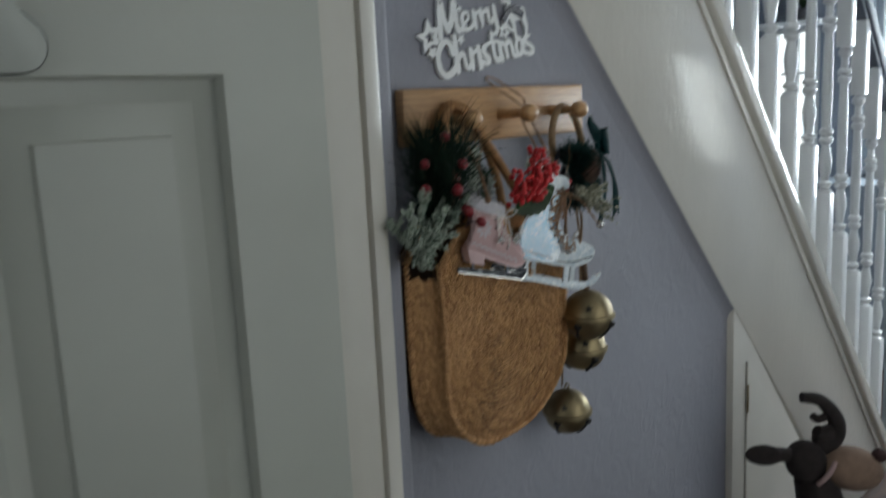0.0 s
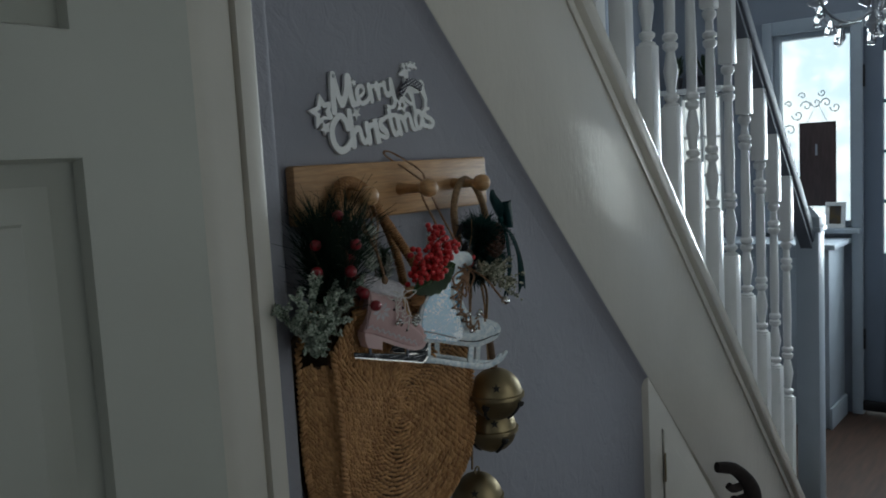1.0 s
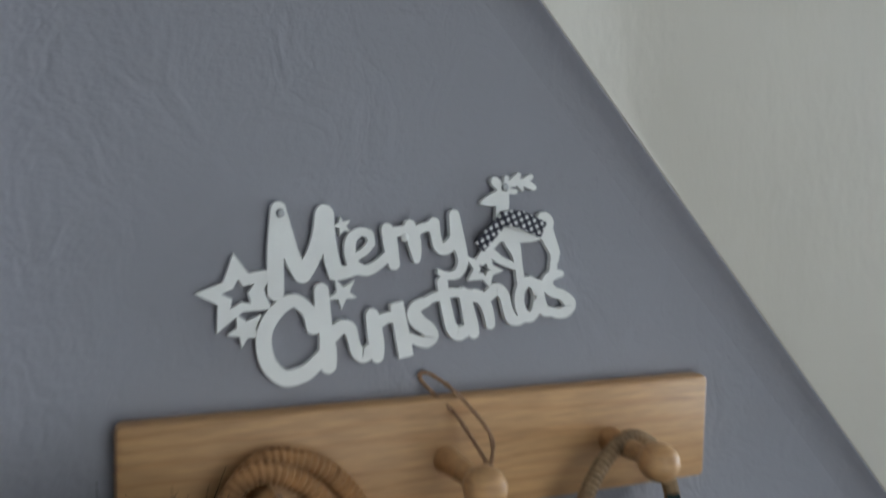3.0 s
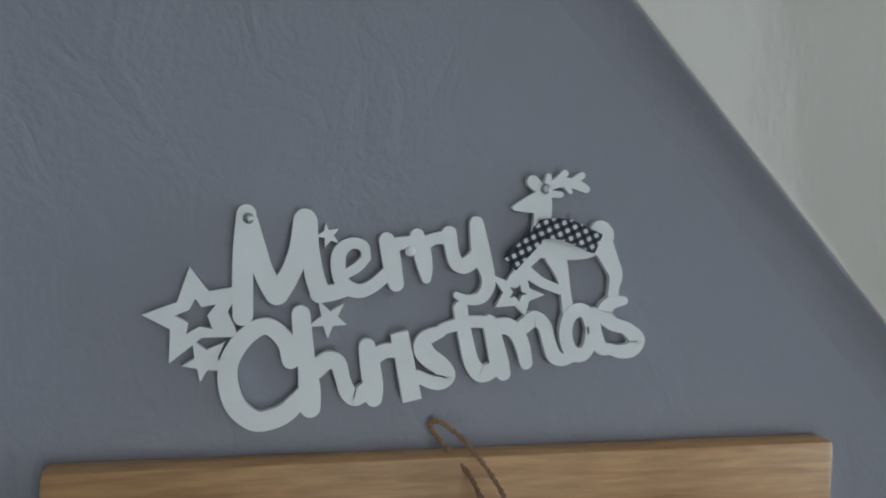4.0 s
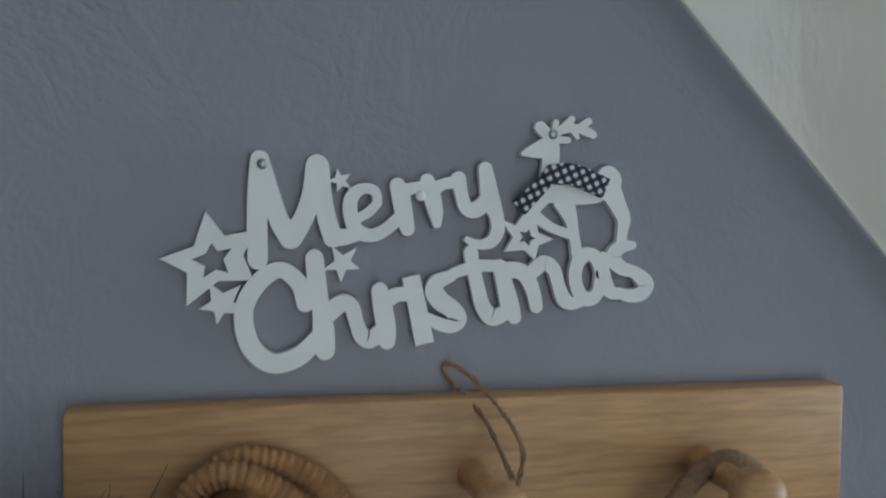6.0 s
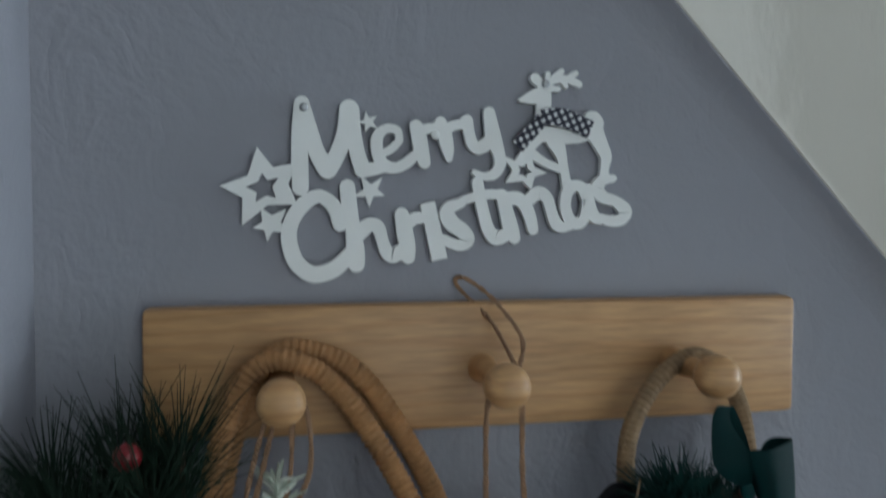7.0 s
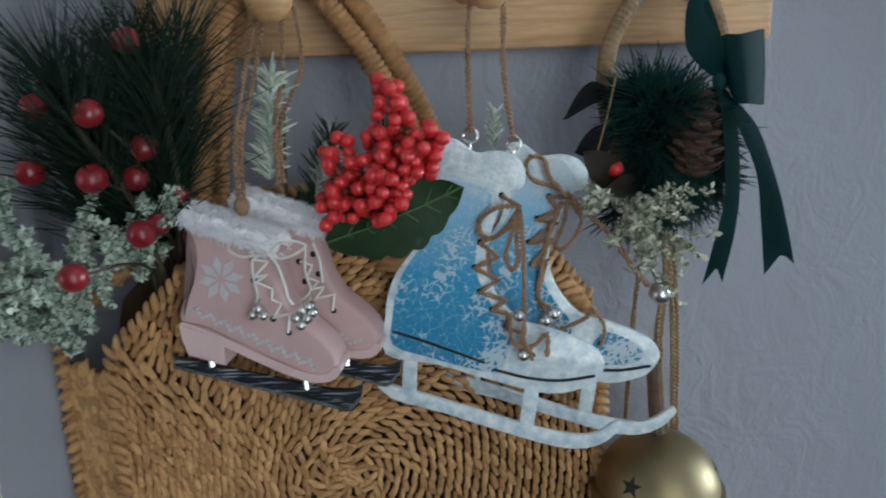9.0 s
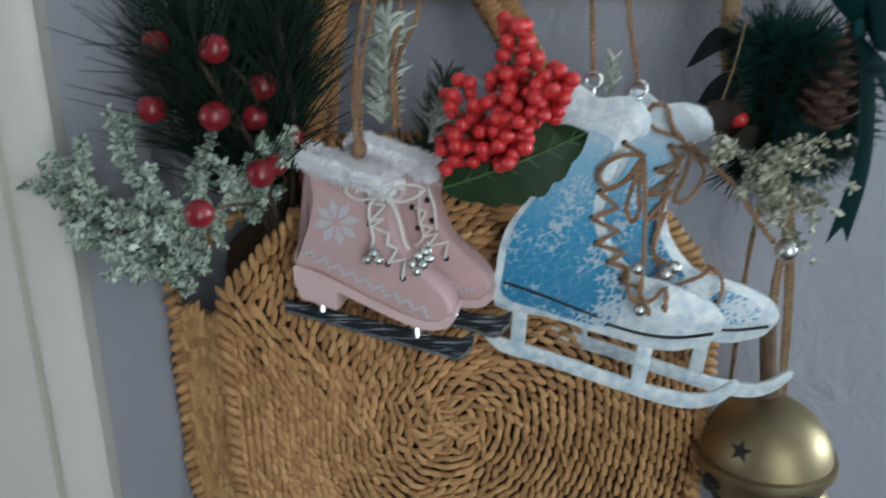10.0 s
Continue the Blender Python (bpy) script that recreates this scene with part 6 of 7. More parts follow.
def needles(bm, base, tip, count, length, spread, rng, r=0.00055, bend=0.012, start=0.1):
    """Long thin needles along a twig."""
    base, tip = Vector(base), Vector(tip)
    ax = (tip - base).normalized()
    for _ in range(count):
        u = start + (1 - start) * rng.random()
        p = base.lerp(tip, u)
        v = Vector((rng.gauss(0, 1), rng.gauss(0, 0.75), rng.gauss(0, 1)))
        v = (v - ax * v.dot(ax)).normalized()
        ln = length * rng.uniform(0.65, 1.1)
        d = (ax * rng.uniform(0.7, 1.3) + v * spread * rng.uniform(0.4, 1.2)).normalized()
        sag = Vector((0, 0, -bend * rng.random()))
        q = [p, p + d * ln * 0.5 + sag * 0.2, p + d * ln + sag]
        for k in q:
            k.y = min(k.y, -0.004 if k.x > -0.055 else -0.078)
        tube(bm, q, [r, r, r * 0.35], 3)


rng = random.Random(31)
pine = thing("pine_spray", "dark green pine spray with crimson berries, in the bag", "foliage")
for k, (b, t) in enumerate((((0.004, -0.07, 1.22), (-0.038, -0.085, 1.370)), ((0.010, -0.065, 1.22), (-0.004, -0.070, 1.375)), ((0.016, -0.06, 1.22), (0.012, -0.058, 1.372)), ((0.004, -0.08, 1.22), (-0.026, -0.090, 1.33)), ((0.012, -0.05, 1.22), (0.014, -0.05, 1.345)), ((0.006, -0.08, 1.22), (-0.016, -0.10, 1.35)), ((-0.002, -0.085, 1.25), (-0.048, -0.098, 1.352)), ((0.010, -0.085, 1.24), (-0.022, -0.135, 1.352)), ((0.016, -0.085, 1.25), (0.018, -0.115, 1.372)), ((0.014, -0.080, 1.26), (0.030, -0.085, 1.392)))):
    bm = bmesh.new()
    tube(bm, spline([b, Vector(b).lerp(Vector(t), 0.5) + Vector((0.006, 0, 0.004)), t], 5), [0.0018] * 10 + [0.0012], 5)
    part("twig", bm, STEM, pine)
    bm = bmesh.new()
    needles(bm, b, t, 310 if k < 6 else (60, 100, 220, 150)[k - 6], 0.066 if k < 6 else 0.07, 0.60 if k < 6 else 0.85, rng, r=0.00046, start=0.25)
    ob = part("needles", bm, NEEDLE, pine)
    ob["kind"] = "stuff"
BERRIES = [(0.0035, -0.097, 1.3916), (-0.0466, -0.105, 1.358), (-0.0118, -0.142, 1.3562), (0.0081, -0.108, 1.3334), (-0.0524, -0.11, 1.3238), (-0.0161, -0.134, 1.3216), (0.0022, -0.112, 1.3171), (0.0226, -0.105, 1.3049), (0.0049, -0.134, 1.2899), (0.0124, -0.12, 1.2919), (-0.0217, -0.18, 1.2811), (0.0309, -0.115, 1.2829)]
shared_balls("berry", BERRIES, [0.0078, 0.0076, 0.0078, 0.0082, 0.0080, 0.0084, 0.0076, 0.0066, 0.0080, 0.0066, 0.0074, 0.0070], CRIMSON, pine)
for x, y, z in BERRIES:
    bm = bmesh.new()
    c = Vector((x, y, z))
    tube(bm, spline([c, c.lerp(Vector((0.018, -0.08, 1.24)), 0.3) + Vector((0.007, 0.012, 0.006)), c.lerp(Vector((0.018, -0.07, 1.24)), 0.7) + Vector((-0.004, 0.02, 0.002)), (0.018, -0.06, 1.225)], 5), 0.0009, 4)
    part("stem", bm, STEM, pine)


def frosted(bm, base, tips, rng, leaflets, size, spread):
    """Twigs crowded with small blunt leaflets."""
    for tip in tips:
        b, t = Vector(base), Vector(tip)
        mid = b.lerp(t, 0.55) + Vector((rng.uniform(-0.006, 0.006), rng.uniform(-0.008, 0.004), rng.uniform(0, 0.010)))
        line = spline([b, mid, t], 6)
        tube(bm, line, 0.0009, 4)
        subs = [(line, 1.0)]
        for k in range(7):
            p = line[2 + int(rng.random() * (len(line) - 3))]
            d = (t - b).normalized() + Vector((rng.uniform(-0.9, 0.9), rng.uniform(-0.7, 0.5), rng.uniform(-0.7, 0.9)))
            q = p + d.normalized() * rng.uniform(0.014, 0.030)
            subs.append(([p, p.lerp(q, 0.5) + Vector((0, 0, 0.002)), q], 0.6))
        for ln, w in subs:
            for _ in range(int(leaflets * w)):
                i = rng.randrange(len(ln) - 1)
                p = ln[i].lerp(ln[i + 1], rng.random())
                d = Vector((rng.gauss(0, 1), rng.gauss(0, 1) - 0.25, rng.gauss(0, 1) + 0.25)).normalized()
                s = d.cross(Vector((rng.gauss(0, 1), rng.gauss(0, 1), rng.gauss(0, 1)))).normalized()
                n = d.cross(s)
                l = size * rng.uniform(0.6, 1.3)
                q = [p, p + d * l * 0.6 + s * l * 0.31 + n * l * 0.08, p + d * l, p + d * l * 0.6 - s * l * 0.31 + n * l * 0.08, p + d * l * 0.5 - n * l * 0.16]
                vs = [bm.verts.new(v) for v in q]
                for a, c in ((0, 1), (1, 2), (2, 3), (3, 0)):
                    bm.faces.new((vs[a], vs[c], vs[4]))
                bm.faces.new((vs[0], vs[3], vs[2], vs[1]))


rng = random.Random(41)
fr = thing("frosted_foliage", "pale frosted evergreen sprigs tucked into the bag", "foliage")
for base, tips in (((-0.046, -0.088, 1.212), ((-0.108, -0.102, 1.276), (-0.092, -0.115, 1.296), (-0.098, -0.11, 1.258), (-0.080, -0.13, 1.256), (-0.070, -0.125, 1.240), (-0.085, -0.12, 1.275))),
                   ((-0.038, -0.088, 1.222), ((-0.070, -0.12, 1.302), (-0.052, -0.135, 1.288), (-0.050, -0.14, 1.262), (-0.065, -0.13, 1.27))),
                   ((-0.006, -0.085, 1.252), ((-0.010, -0.118, 1.284), (0.022, -0.112, 1.297), (0.008, -0.115, 1.292))),
                   ((-0.026, -0.088, 1.235), ((-0.034, -0.108, 1.288),))):
    bm = bmesh.new()
    frosted(bm, base, tips, rng, 125, 0.0052, 0.01)
    ob = part("sprig", bm, FROSTLEAF, fr)
    ob["kind"] = "stuff"
sp = thing("frosted_sprig", "small frosted fir sprig behind the hanging twine", "foliage")
GREENNEEDLE = material("fresh_green_needle", (0.045, 0.085, 0.05), 0.6, vary=0.4, scale=300)
FROSTNEEDLE = material("frosted_fir_needle", (0.64, 0.66, 0.60), 0.7, vary=0.4, scale=300)
_ge = node(FROSTNEEDLE, "ShaderNodeNewGeometry")
_rp = node(FROSTNEEDLE, "ShaderNodeValToRGB")
_rp.color_ramp.elements[0].color, _rp.color_ramp.elements[1].color = (0.26, 0.33, 0.24, 1), (0.80, 0.81, 0.74, 1)
link(FROSTNEEDLE, _ge.outputs["Random Per Island"], _rp.inputs["Fac"])
link(FROSTNEEDLE, _rp.outputs["Color"], FROSTNEEDLE.node_tree.nodes["Principled BSDF"].inputs["Base Color"])
bm = bmesh.new()
needles(bm, (0.074, -0.085, 1.300), (0.081, -0.078, 1.368), 150, 0.018, 1.4, rng, 0.0013, 0.005)
needles(bm, (0.100, -0.088, 1.292), (0.113, -0.084, 1.322), 46, 0.014, 1.3, rng, 0.0010, 0.003)
needles(bm, (0.219, -0.075, 1.312), (0.221, -0.070, 1.340), 60, 0.010, 1.2, rng, 0.0007, 0.002)
part("frosted_needles", bm, FROSTNEEDLE, sp)
bm = bmesh.new()
needles(bm, (0.095, -0.080, 1.28), (0.115, -0.072, 1.330), 150, 0.018, 1.2, rng, 0.0007, 0.002)
part("green_needles", bm, GREENNEEDLE, sp)
bm = bmesh.new()
tube(bm, [(0.083, -0.085, 1.27), (0.085, -0.08, 1.32), (0.088, -0.075, 1.37)], 0.0012, 5)
part("stem", bm, STEM, sp)

# ---- swag with bells on the third peg ----
RIBBON = material("dark_teal_satin_ribbon", (0.002, 0.036, 0.037), 0.6, spec=0.2, vary=0.12, scale=30, bump=0.15, bump_scale=900)
BLACKFELT = material("black_felt", (0.012, 0.013, 0.017), 0.9, vary=0.3, scale=100)
BROWNLEAF = material("dark_brown_leaf", (0.055, 0.038, 0.028), 0.6, vary=0.3, scale=60)
CONE = material("brown_pine_cone", (0.08, 0.037, 0.024), 0.6, vary=0.4, scale=150)
DARK_JUTE = material("dark_jute", (0.13, 0.08, 0.05), 0.85, vary=0.3, scale=120, bump=0.6, bump_scale=800)
CREAMLEAF = material("cream_frosted_leaf", (0.4, 0.4, 0.3), 0.7)
_ge = node(CREAMLEAF, "ShaderNodeNewGeometry")
_rp = node(CREAMLEAF, "ShaderNodeValToRGB")
_rp.color_ramp.elements[0].color, _rp.color_ramp.elements[1].color = (0.08, 0.10, 0.045, 1), (0.66, 0.63, 0.50, 1)
link(CREAMLEAF, _ge.outputs["Random Per Island"], _rp.inputs["Fac"])
link(CREAMLEAF, _rp.outputs["Color"], CREAMLEAF.node_tree.nodes["Principled BSDF"].inputs["Base Color"])
JUTE = material("jute_wrap", (0.29, 0.185, 0.10), 0.85, vary=0.3, scale=120, bump=0.6, bump_scale=800)

swag = thing("christmas_swag", "hanging swag of pine, cone and teal bow on a jute hoop", "wreath")
# jute-wrapped hoop over the peg shaft
line = refine(spline([(0.318, -0.062, 1.290), (0.303, -0.062, 1.330), (0.304, -0.056, 1.372), (0.326, -0.047, 1.406), (0.356, -0.041, 1.4235), (0.378, -0.045, 1.412), (0.390, -0.052, 1.378), (0.384, -0.062, 1.335), (0.350, -0.065, 1.298), (0.320, -0.064, 1.285)], 10), 0.0009)
acc, rl = 0.0, []
for i, q in enumerate(line):
    acc += (q - line[i - 1]).length if i else 0
    rl.append(0.0056 + 0.0007 * abs(math.sin(math.pi * acc / 0.0042)))
bm = bmesh.new()
tube(bm, line, rl, 9)
part("hoop", bm, JUTE, swag, "jute-wrapped hoop")
rng = random.Random(51)
bm = bmesh.new()
for k in range(5):
    a = -0.5 + 0.55 * k
    needles(bm, (0.334, -0.080, 1.312), (0.334 + 0.024 * math.sin(a - 0.6), -0.092, 1.328 + 0.016 * math.cos(a)), 300, 0.040, 1.3, rng, 0.0006, 0.006, 0.0)
needles(bm, (0.333, -0.085, 1.310), (0.365, -0.095, 1.290), 420, 0.030, 1.0, rng, 0.0006, 0.008, 0.0)
for k in range(6):
    needles(bm, (0.328, -0.078, 1.300), (0.302 + 0.011 * k, -0.088, 1.268 + 0.003 * (k % 3)), 190, 0.026, 1.2, rng, 0.0006, 0.006, 0.0)
needles(bm, (0.330, -0.082, 1.330), (0.310, -0.088, 1.345), 300, 0.030, 1.2, rng, 0.0006, 0.004, 0.0)
for k in range(12):
    a = 2 * math.pi * k / 12
    needles(bm, (0.326, -0.080, 1.312), (0.326 + 0.012 * math.cos(a), -0.088, 1.312 + 0.020 * math.sin(a)), 110, 0.026, 0.9, rng, 0.0006, 0.003, 0.0)
ob = part("needles", bm, TEAL_NEEDLE, swag)
ob["kind"] = "stuff"
# pine cone: spiral of thick scales
cone = Matrix.Translation((0.350, -0.094, 1.290)) @ pose(0, 0, 0, 8, 4, 0) @ Matrix.Diagonal((1.4, 1.2, 1.4, 1))
bm = bmesh.new()
lathe(bm, [(0, 0), (0.008, 0.004), (0.011, 0.018), (0.008, 0.036), (0, 0.043)], cone, 10)
core = part("cone", bm, CONE, swag, "brown pine cone")
bm = bmesh.new()
lathe(bm, [(0, -0.0046), (0.0034, -0.003), (0.0046, 0), (0.0034, 0.003), (0, 0.0046)], None, 7)
first = part("scale", bm, CONE, core)
for k in range(64):
    u = k / 63
    a = k * 2.39996
    r = 0.013 * math.sin(math.pi * (0.12 + 0.83 * u)) ** 0.7
    m = cone @ Matrix.Translation((r * math.cos(a), r * math.sin(a), 0.003 + 0.038 * u)) @ pose(0, 0, 0, 0, 0, math.degrees(a)) @ pose(0, 0, 0, 0, -35, 0) @ Matrix.Diagonal((1, 1, 0.32, 1))
    ob = first if k == 0 else new("scale", first.data)
    ob.parent = core
    ob.matrix_basis = m


def band(bm, left, right):
    """A ribbon between two edge lines, slightly arched across."""
    a, b = (spline(side, 8) for side in (left, right))
    va, vb = [bm.verts.new(p) for p in a], [bm.verts.new(p) for p in b]
    mids = [bm.verts.new(p.lerp(q, 0.5) + Vector((0, -0.0012, 0))) for p, q in zip(a, b)]
    for i in range(len(va) - 1):
        bm.faces.new((va[i], mids[i], mids[i + 1], va[i + 1]))
        bm.faces.new((mids[i], vb[i], vb[i + 1], mids[i + 1]))


for lft, rgt in (([(0.3488, -0.113, 1.3584), (0.3333, -0.121, 1.368), (0.326, -0.122, 1.3788), (0.3301, -0.114, 1.4001), (0.3388, -0.107, 1.4057), (0.3441, -0.1, 1.3883), (0.3543, -0.105, 1.3613)],
                  [(0.363, -0.113, 1.3572), (0.3561, -0.121, 1.3707), (0.3484, -0.122, 1.3832), (0.3422, -0.114, 1.3975), (0.3478, -0.107, 1.4049), (0.3624, -0.1, 1.381), (0.3645, -0.105, 1.3596)]),
                 ([(0.3549, -0.113, 1.3623), (0.3493, -0.122, 1.3815), (0.3603, -0.126, 1.3833), (0.3787, -0.118, 1.3854), (0.3854, -0.108, 1.3839), (0.3749, -0.1, 1.3807), (0.3591, -0.106, 1.3612)],
                  [(0.359, -0.113, 1.3553), (0.3615, -0.122, 1.3427), (0.3683, -0.126, 1.3411), (0.3825, -0.118, 1.3391), (0.389, -0.108, 1.3391), (0.381, -0.1, 1.3394), (0.3631, -0.106, 1.3554)])):
    bm = bmesh.new()
    band(bm, lft, rgt)
    bmesh.ops.solidify(bm, geom=bm.faces[:], thickness=0.0006)
    part("bow_loop", bm, RIBBON, swag)
bm = bmesh.new()
ball(bm, (0.356, -0.112, 1.356), 0.0052, 10, sz=1.4)
part("bow_knot", bm, RIBBON, swag)
for lft, rgt in (([(0.3517, -0.112, 1.3534), (0.3554, -0.118, 1.3318), (0.3591, -0.12, 1.2834), (0.3552, -0.117, 1.2531), (0.3516, -0.112, 1.2248)],
                  [(0.3581, -0.112, 1.3504), (0.3657, -0.118, 1.3296), (0.3694, -0.12, 1.2865), (0.3694, -0.117, 1.2559), (0.3663, -0.112, 1.2253)]),
                 ([(0.3566, -0.113, 1.3519), (0.3624, -0.122, 1.3302), (0.3769, -0.125, 1.2979), (0.3854, -0.121, 1.2634), (0.3945, -0.114, 1.2281)],
                  [(0.3617, -0.113, 1.3469), (0.3774, -0.122, 1.3267), (0.3927, -0.125, 1.2898), (0.4054, -0.121, 1.2583), (0.4164, -0.114, 1.2336)])):
    bm = bmesh.new()
    band(bm, lft, rgt)
    bm.verts.ensure_lookup_table()
    n = len(bm.verts) // 3
    for e in (n - 1, 2 * n - 1):
        bm.verts[e].co += (bm.verts[e].co - bm.verts[e - 2].co).normalized() * 0.004
    bm.verts[-1].co -= (bm.verts[-1].co - bm.verts[-3].co).normalized() * 0.002
    for k in range(1, 4):
        bm.verts[-1 - k].co.z += 0.0016 * (4 - k)
    bm.verts[-1].co.z += 0.0075
    bmesh.ops.solidify(bm, geom=bm.faces[:], thickness=0.0006)
    part("bow_tail", bm, RIBBON, swag)
bm = bmesh.new()
leaf(bm, (0.300, -0.075, 1.345), (0.262, -0.085, 1.333), 0.007, 0.003, 0, Vector((0, -0.004, 0.010)))
leaf(bm, (0.305, -0.078, 1.335), (0.286, -0.088, 1.352), 0.009, 0.003)
leaf(bm, (0.298, -0.080, 1.325), (0.268, -0.09, 1.312), 0.010, 0.003)
bmesh.ops.solidify(bm, geom=bm.faces[:], thickness=0.0008)
part("black_leaf", bm, BLACKFELT, swag, "black felt leaf")
bm = bmesh.new()
leaf(bm, (0.300, -0.085, 1.288), (0.270, -0.100, 1.314), 0.011, 0.002)
leaf(bm, (0.312, -0.088, 1.285), (0.285, -0.102, 1.290), 0.011, 0.002)
bmesh.ops.solidify(bm, geom=bm.faces[:], thickness=0.0008)
part("brown_leaf", bm, BROWNLEAF, swag, "dark brown leaf")
bm = bmesh.new()
tube(bm, spline([(0.292, -0.1, 1.362), (0.285, -0.104, 1.338), (0.280, -0.1, 1.313)], 6), 0.0006, 5)
part("thread", bm, JUTE, swag, "fine hanging thread")
shared_balls("berry", [(0.2945, -0.095, 1.3005), (0.303, -0.085, 1.288)], [0.0056, 0.006], RED, swag)
bm = bmesh.new()
frosted(bm, (0.300, -0.10, 1.275), ((0.258, -0.145, 1.284), (0.268, -0.155, 1.268), (0.306, -0.160, 1.262), (0.318, -0.140, 1.276), (0.292, -0.165, 1.258), (0.290, -0.170, 1.244), (0.300, -0.150, 1.285), (0.280, -0.160, 1.275)), random.Random(61), 44, 0.0048, 0.01)
ob = part("frosted_sprig", bm, CREAMLEAF, swag, "cream-tipped frosted sprig")
ob["kind"] = "stuff"
for x0, y0, x1, y1, zz in ((0.333, -0.092, 0.325, -0.104, 1.115), (0.338, -0.088, 0.331, -0.104, 1.115), (0.343, -0.076, 0.357, -0.072, 1.04), (0.348, -0.073, 0.362, -0.068, 1.04), (0.334, -0.060, 0.317, -0.055, 0.932)):
    bm = bmesh.new()
    rope(bm, refine(spline([(x0 - 0.004, -0.066, 1.292), (x0, y0, 1.24), (x0 + 0.45 * (x1 - x0), y0, 1.18), (x1, y1, zz)], 6), 0.003), 0.0025, 2, 150, 5)
    part("hanging_twine", bm, JUTE, swag)
bm = bmesh.new()
tube(bm, refine([(0.324, -0.100, 1.165), (0.327, -0.104, 1.112)], 0.002), 0.0055, 9)
part("twine_wrap", bm, DARK_JUTE, swag, "dark brown twine binding")

# ---- jingle bells ----
# dark patches on the closed shell stand for its shaded holes and slots
HOLE_SHADE = material("bell_hole_shade", (0.012, 0.010, 0.008), 0.8, vary=0.2)


def bell(at, r, spin, slot):
    b = thing("jingle_bell", "large aged brass jingle bell with dark patches for its star cut-outs", "bell", at, "jingle bells on twine")
    bm = bmesh.new()
    prof = [(0, r)] + [(r * math.sin(a), r * math.cos(a)) for a in [math.pi / 2 * k / 9 for k in range(1, 9)]] + [(r * 0.995, 0.004), (r * 1.07, 0.003), (r * 1.075, 0.0), (r * 1.07, -0.003), (r * 0.995, -0.004)]
    prof += [(r * math.cos(a) * 0.99, -r * math.sin(a) * 0.96) for a in [math.pi / 2 * k / 9 for k in range(1, 9)]] + [(0, -r * 0.96)]
    lathe(bm, prof, None, 40)
    part("body", bm, BRASS, b)
    bm = bmesh.new()
    ringp = [(0.006 * math.cos(a), 0.0, r + 0.004 + 0.006 * math.sin(a)) for a in [2 * math.pi * j / 14 for j in range(14)]]
    tube(bm, ringp, 0.0015, 6, closed=True)
    part("loop", bm, BRASS, b)
    for k in range(4):
        a0 = spin + math.pi * 2 / 3 * k
        bm = bmesh.new()
        el = 0.46
        vs = []
        for j in range(10):
            rr = 0.0080 * (1 if j % 2 == 0 else 0.42)
            u, v = rr * math.sin(math.pi * j / 5), rr * math.cos(math.pi * j / 5)
            aa, ee = a0 + u / (r * math.cos(el)), el + v / r
            vs.append(bm.verts.new((1.006 * r * math.cos(ee) * math.cos(aa), 1.006 * r * math.cos(ee) * math.sin(aa), 1.006 * r * math.sin(ee))))
        c = bm.verts.new((1.008 * r * math.cos(el) * math.cos(a0), 1.008 * r * math.cos(el) * math.sin(a0), 1.008 * r * math.sin(el)))
        for j in range(10):
            bm.faces.new((vs[j], vs[(j + 1) % 10], c))
        if k < 3:
            part("star_hole_shade", bm, HOLE_SHADE, b)
        else:
            bm.free()
        bm = bmesh.new()
        a1 = spin + slot + math.pi / 2 * k
        line = [(1.0 * r * math.cos(e) * math.cos(a1 + 0.35 * (e + 0.2)), 1.0 * r * math.cos(e) * math.sin(a1 + 0.35 * (e + 0.2)), r * 0.97 * math.sin(e)) for e in [-0.2 - 0.075 * j for j in range(12)]]
        tube(bm, line, [0.0062, 0.0070, 0.006] + [0.0028] * 9, 8)
        part("slot", bm, HOLE_SHADE, b)
    return b


bell((0.328, -0.1045, 1.068), 0.0440, -2.49, -0.42)
bell((0.360, -0.070, 0.995), 0.0420, -2.40, 0.45)
bell((0.317, -0.065, 0.888), 0.0410, -2.65, -0.3)

# ---- plush reindeer on the floor by the cupboard ----
FELT_DARK = material("dark_brown_plush", (0.016, 0.010, 0.009), 0.95, vary=0.4, scale=60, bump=0.6, bump_scale=500)
FELT_TAN = material("tan_plush", (0.21, 0.135, 0.095), 0.95, vary=0.2, scale=50, bump=0.6, bump_scale=500)
FELT_PINK = material("faded_pink_strap", (0.30, 0.20, 0.19), 0.8, vary=0.15)
FELT_RED = material("dark_brown_nose", (0.035, 0.012, 0.012), 0.8, vary=0.2)
rx = Matrix(((0.70, 0.71, 0, 0.93), (-0.71, 0.70, 0, -0.30), (0, 0, 1, 0.012), (0, 0, 0, 1)))
bm = bmesh.new()


def blob(c, r, sx, sy, sz, mat, rot=0.0):
    n0 = len(bm.faces)
    m = Matrix.Translation(c) @ pose(0, 0, 0, 0, rot, 0) @ Matrix.Diagonal((sx, sy, sz, 1))
    lathe(bm, [(r * math.sin(math.pi * i / 12) if 0 < i < 12 else 0, -r * math.cos(math.pi * i / 12)) for i in range(13)], m, 18)
    bm.faces.ensure_lookup_table()
    for f in bm.faces[n0:]:
        f.material_index = mat


def limb(pts, rr, mat):
    n0 = len(bm.faces)
    q = spline(pts, 6)
    tube(bm, q, [rr[0] + (rr[1] - rr[0]) * i / (len(q) - 1) for i in range(len(q))], 10)
    bm.faces.ensure_lookup_table()
    for f in bm.faces[n0:]:
        f.material_index = mat


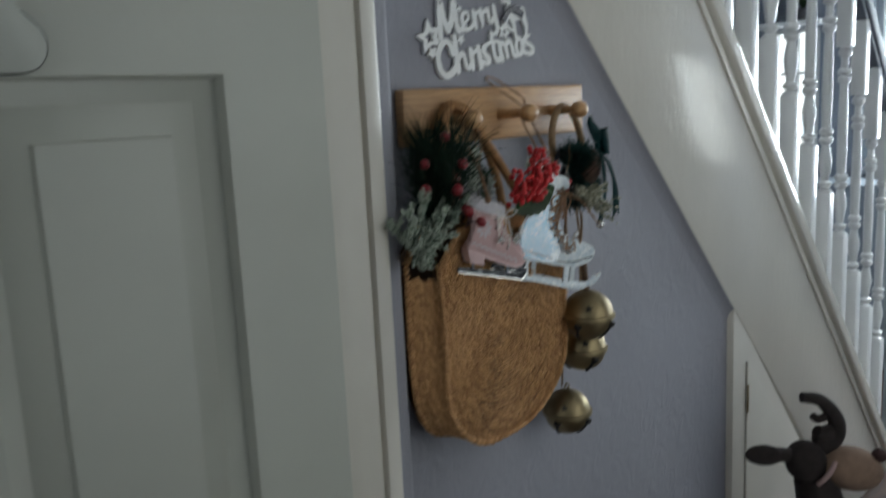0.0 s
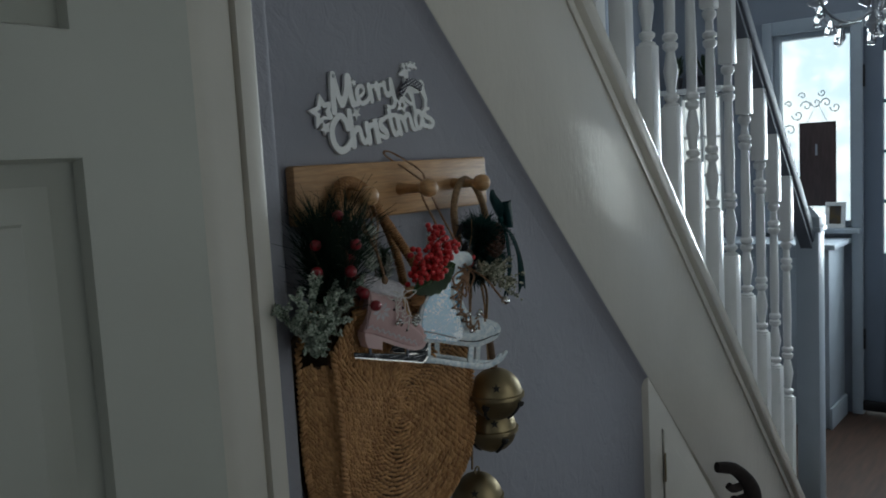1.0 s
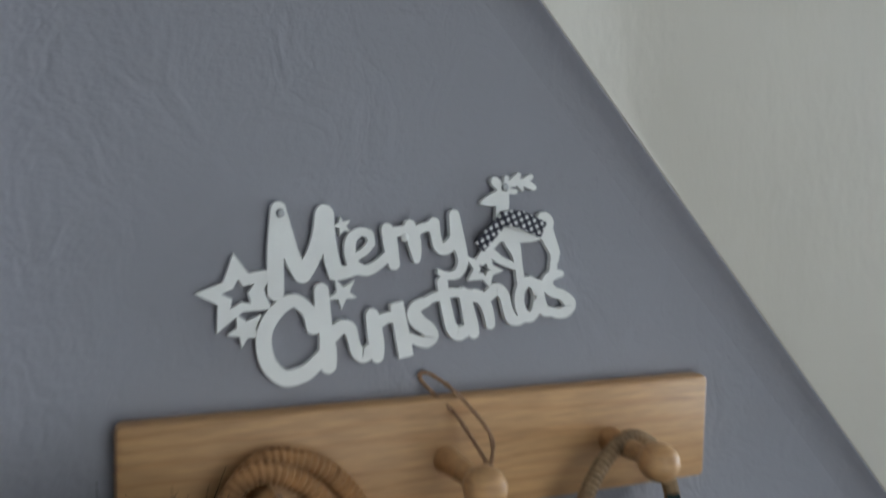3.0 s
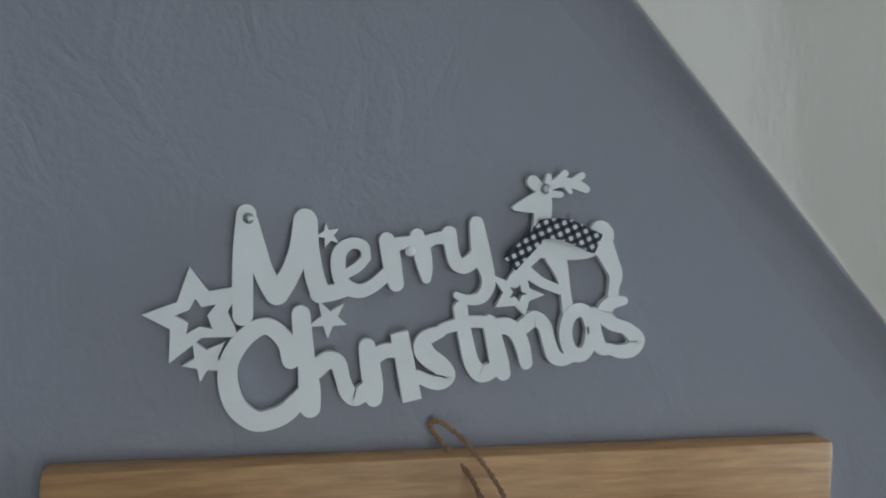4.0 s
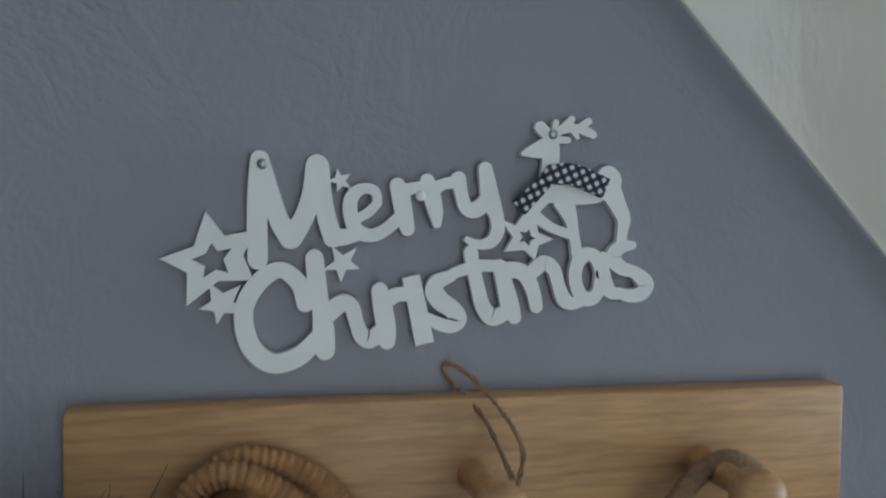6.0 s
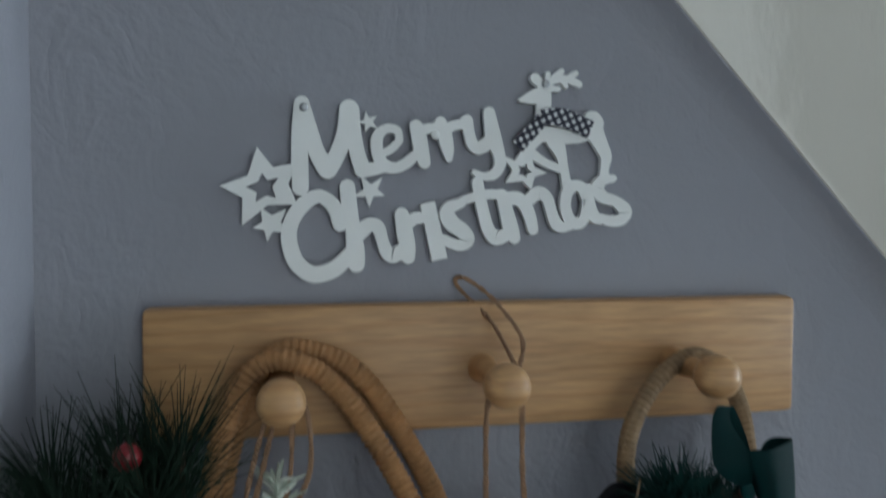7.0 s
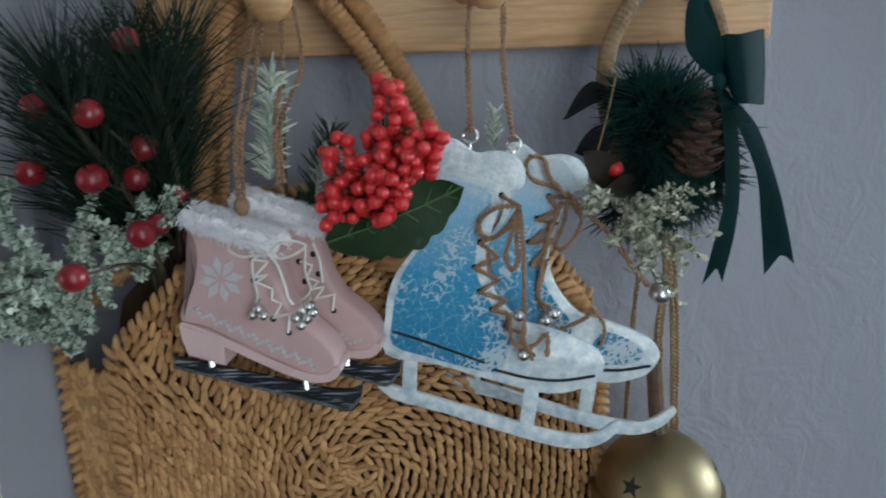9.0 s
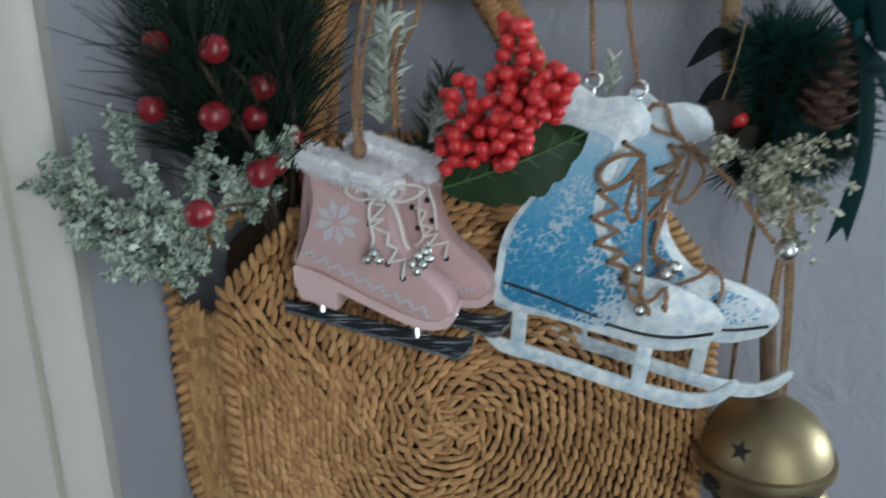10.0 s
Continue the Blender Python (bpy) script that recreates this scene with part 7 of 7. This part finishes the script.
H = (-0.045, 0.0, 0.630)
blob(H, 0.043, 1.0, 1.0, 1.05, 0)
blob((H[0] + 0.098, 0, H[2] - 0.022), 0.050, 1.42, 1.0, 0.95, 1, 12)
blob((H[0] + 0.154, -0.012, H[2] + 0.010), 0.015, 1.1, 1, 1, 2)
blob((H[0] - 0.094, -0.01, H[2] + 0.022), 0.023, 1.8, 0.6, 1.0, 0, 6)
limb([(H[0] - 0.070, -0.005, H[2] + 0.020), (H[0] - 0.045, 0, H[2] + 0.016), (H[0] - 0.02, 0, H[2] + 0.012)], (0.015, 0.016), 0)
limb([(H[0] + 0.030, 0.01, H[2] + 0.026), (H[0] + 0.062, 0.01, H[2] + 0.045), (H[0] + 0.071, 0.01, H[2] + 0.070), (H[0] + 0.060, 0.008, H[2] + 0.101), (H[0] + 0.029, 0.005, H[2] + 0.134), (H[0] - 0.012, 0.0, H[2] + 0.144)], (0.024, 0.011), 0)
limb([(H[0] + 0.055, 0.006, H[2] + 0.060), (H[0] + 0.034, 0.002, H[2] + 0.060), (H[0] + 0.022, 0.0, H[2] + 0.066)], (0.018, 0.014), 0)
limb([(H[0] + 0.040, 0.004, H[2] + 0.095), (H[0] + 0.022, 0.0, H[2] + 0.094), (H[0] + 0.012, 0.0, H[2] + 0.102)], (0.009, 0.008), 0)
limb([(H[0] + 0.046, -0.040, H[2] + 0.012), (H[0] + 0.026, -0.052, H[2] - 0.010), (H[0] + 0.008, -0.044, H[2] - 0.034)], (0.0055, 0.0055), 3)
limb([(H[0] + 0.01, 0.0, H[2] - 0.03), (H[0] + 0.03, 0.0, H[2] - 0.08), (0.0, 0.0, 0.45)], (0.036, 0.06), 0)
blob((-0.02, 0, 0.40), 0.11, 0.85, 0.8, 1.30, 0)
for dx, dy in ((-0.09, -0.07), (0.05, -0.07), (-0.09, 0.07), (0.05, 0.07)):
    limb([(dx * 0.7, dy * 0.7, 0.30), (dx, dy, 0.15), (dx * 1.05, dy, 0.03)], (0.042, 0.036), 0)
    blob((dx * 1.05 + 0.012, dy, 0.03), 0.042, 1.15, 0.9, 0.7, 1)
bmesh.ops.transform(bm, matrix=rx, verts=bm.verts)
tagged(part("plush_reindeer", bm, [FELT_DARK, FELT_TAN, FELT_RED, FELT_PINK]), "dark brown plush reindeer with a tan muzzle, standing on the floor", "plush toy")

# ---- plaque hung on the panelled door ----
PLAQ = material("off_white_hanger", (0.42, 0.43, 0.38), 0.4, vary=0.06, scale=20)
hg = thing("door_hanger", "off-white shaped plaque hung on the panelled door", "plaque", (-0.575, DY - 0.0045, 1.50))
bm = bmesh.new()
puffed(bm, outline([(-60, -16), (0, -20), (32, -18), (45, -8), (49, 6), (44, 20), (30, 34), (24, 44), (22, 70), (10, 85), (-30, 90), (-60, 60)], 4), -0.0035, 0.0035, 0.0015, 2)
part("board", bm, PLAQ, hg)
bm = bmesh.new()
ribbon(bm, [(x / 1000, z / 1000) for x, z in ((-50, -16), (0, -20.5), (32, -18.5), (45.5, -8), (49.5, 6), (44.5, 20), (30.5, 34))], 0.0014, -0.0012, 0.0036)
part("edge_line", bm, BLACK, hg)
bm = bmesh.new()
box(bm, 0.0, 0.006, -0.0042, -0.0036, 0.036, 0.046)
part("ink_bar", bm, BLACK, hg)
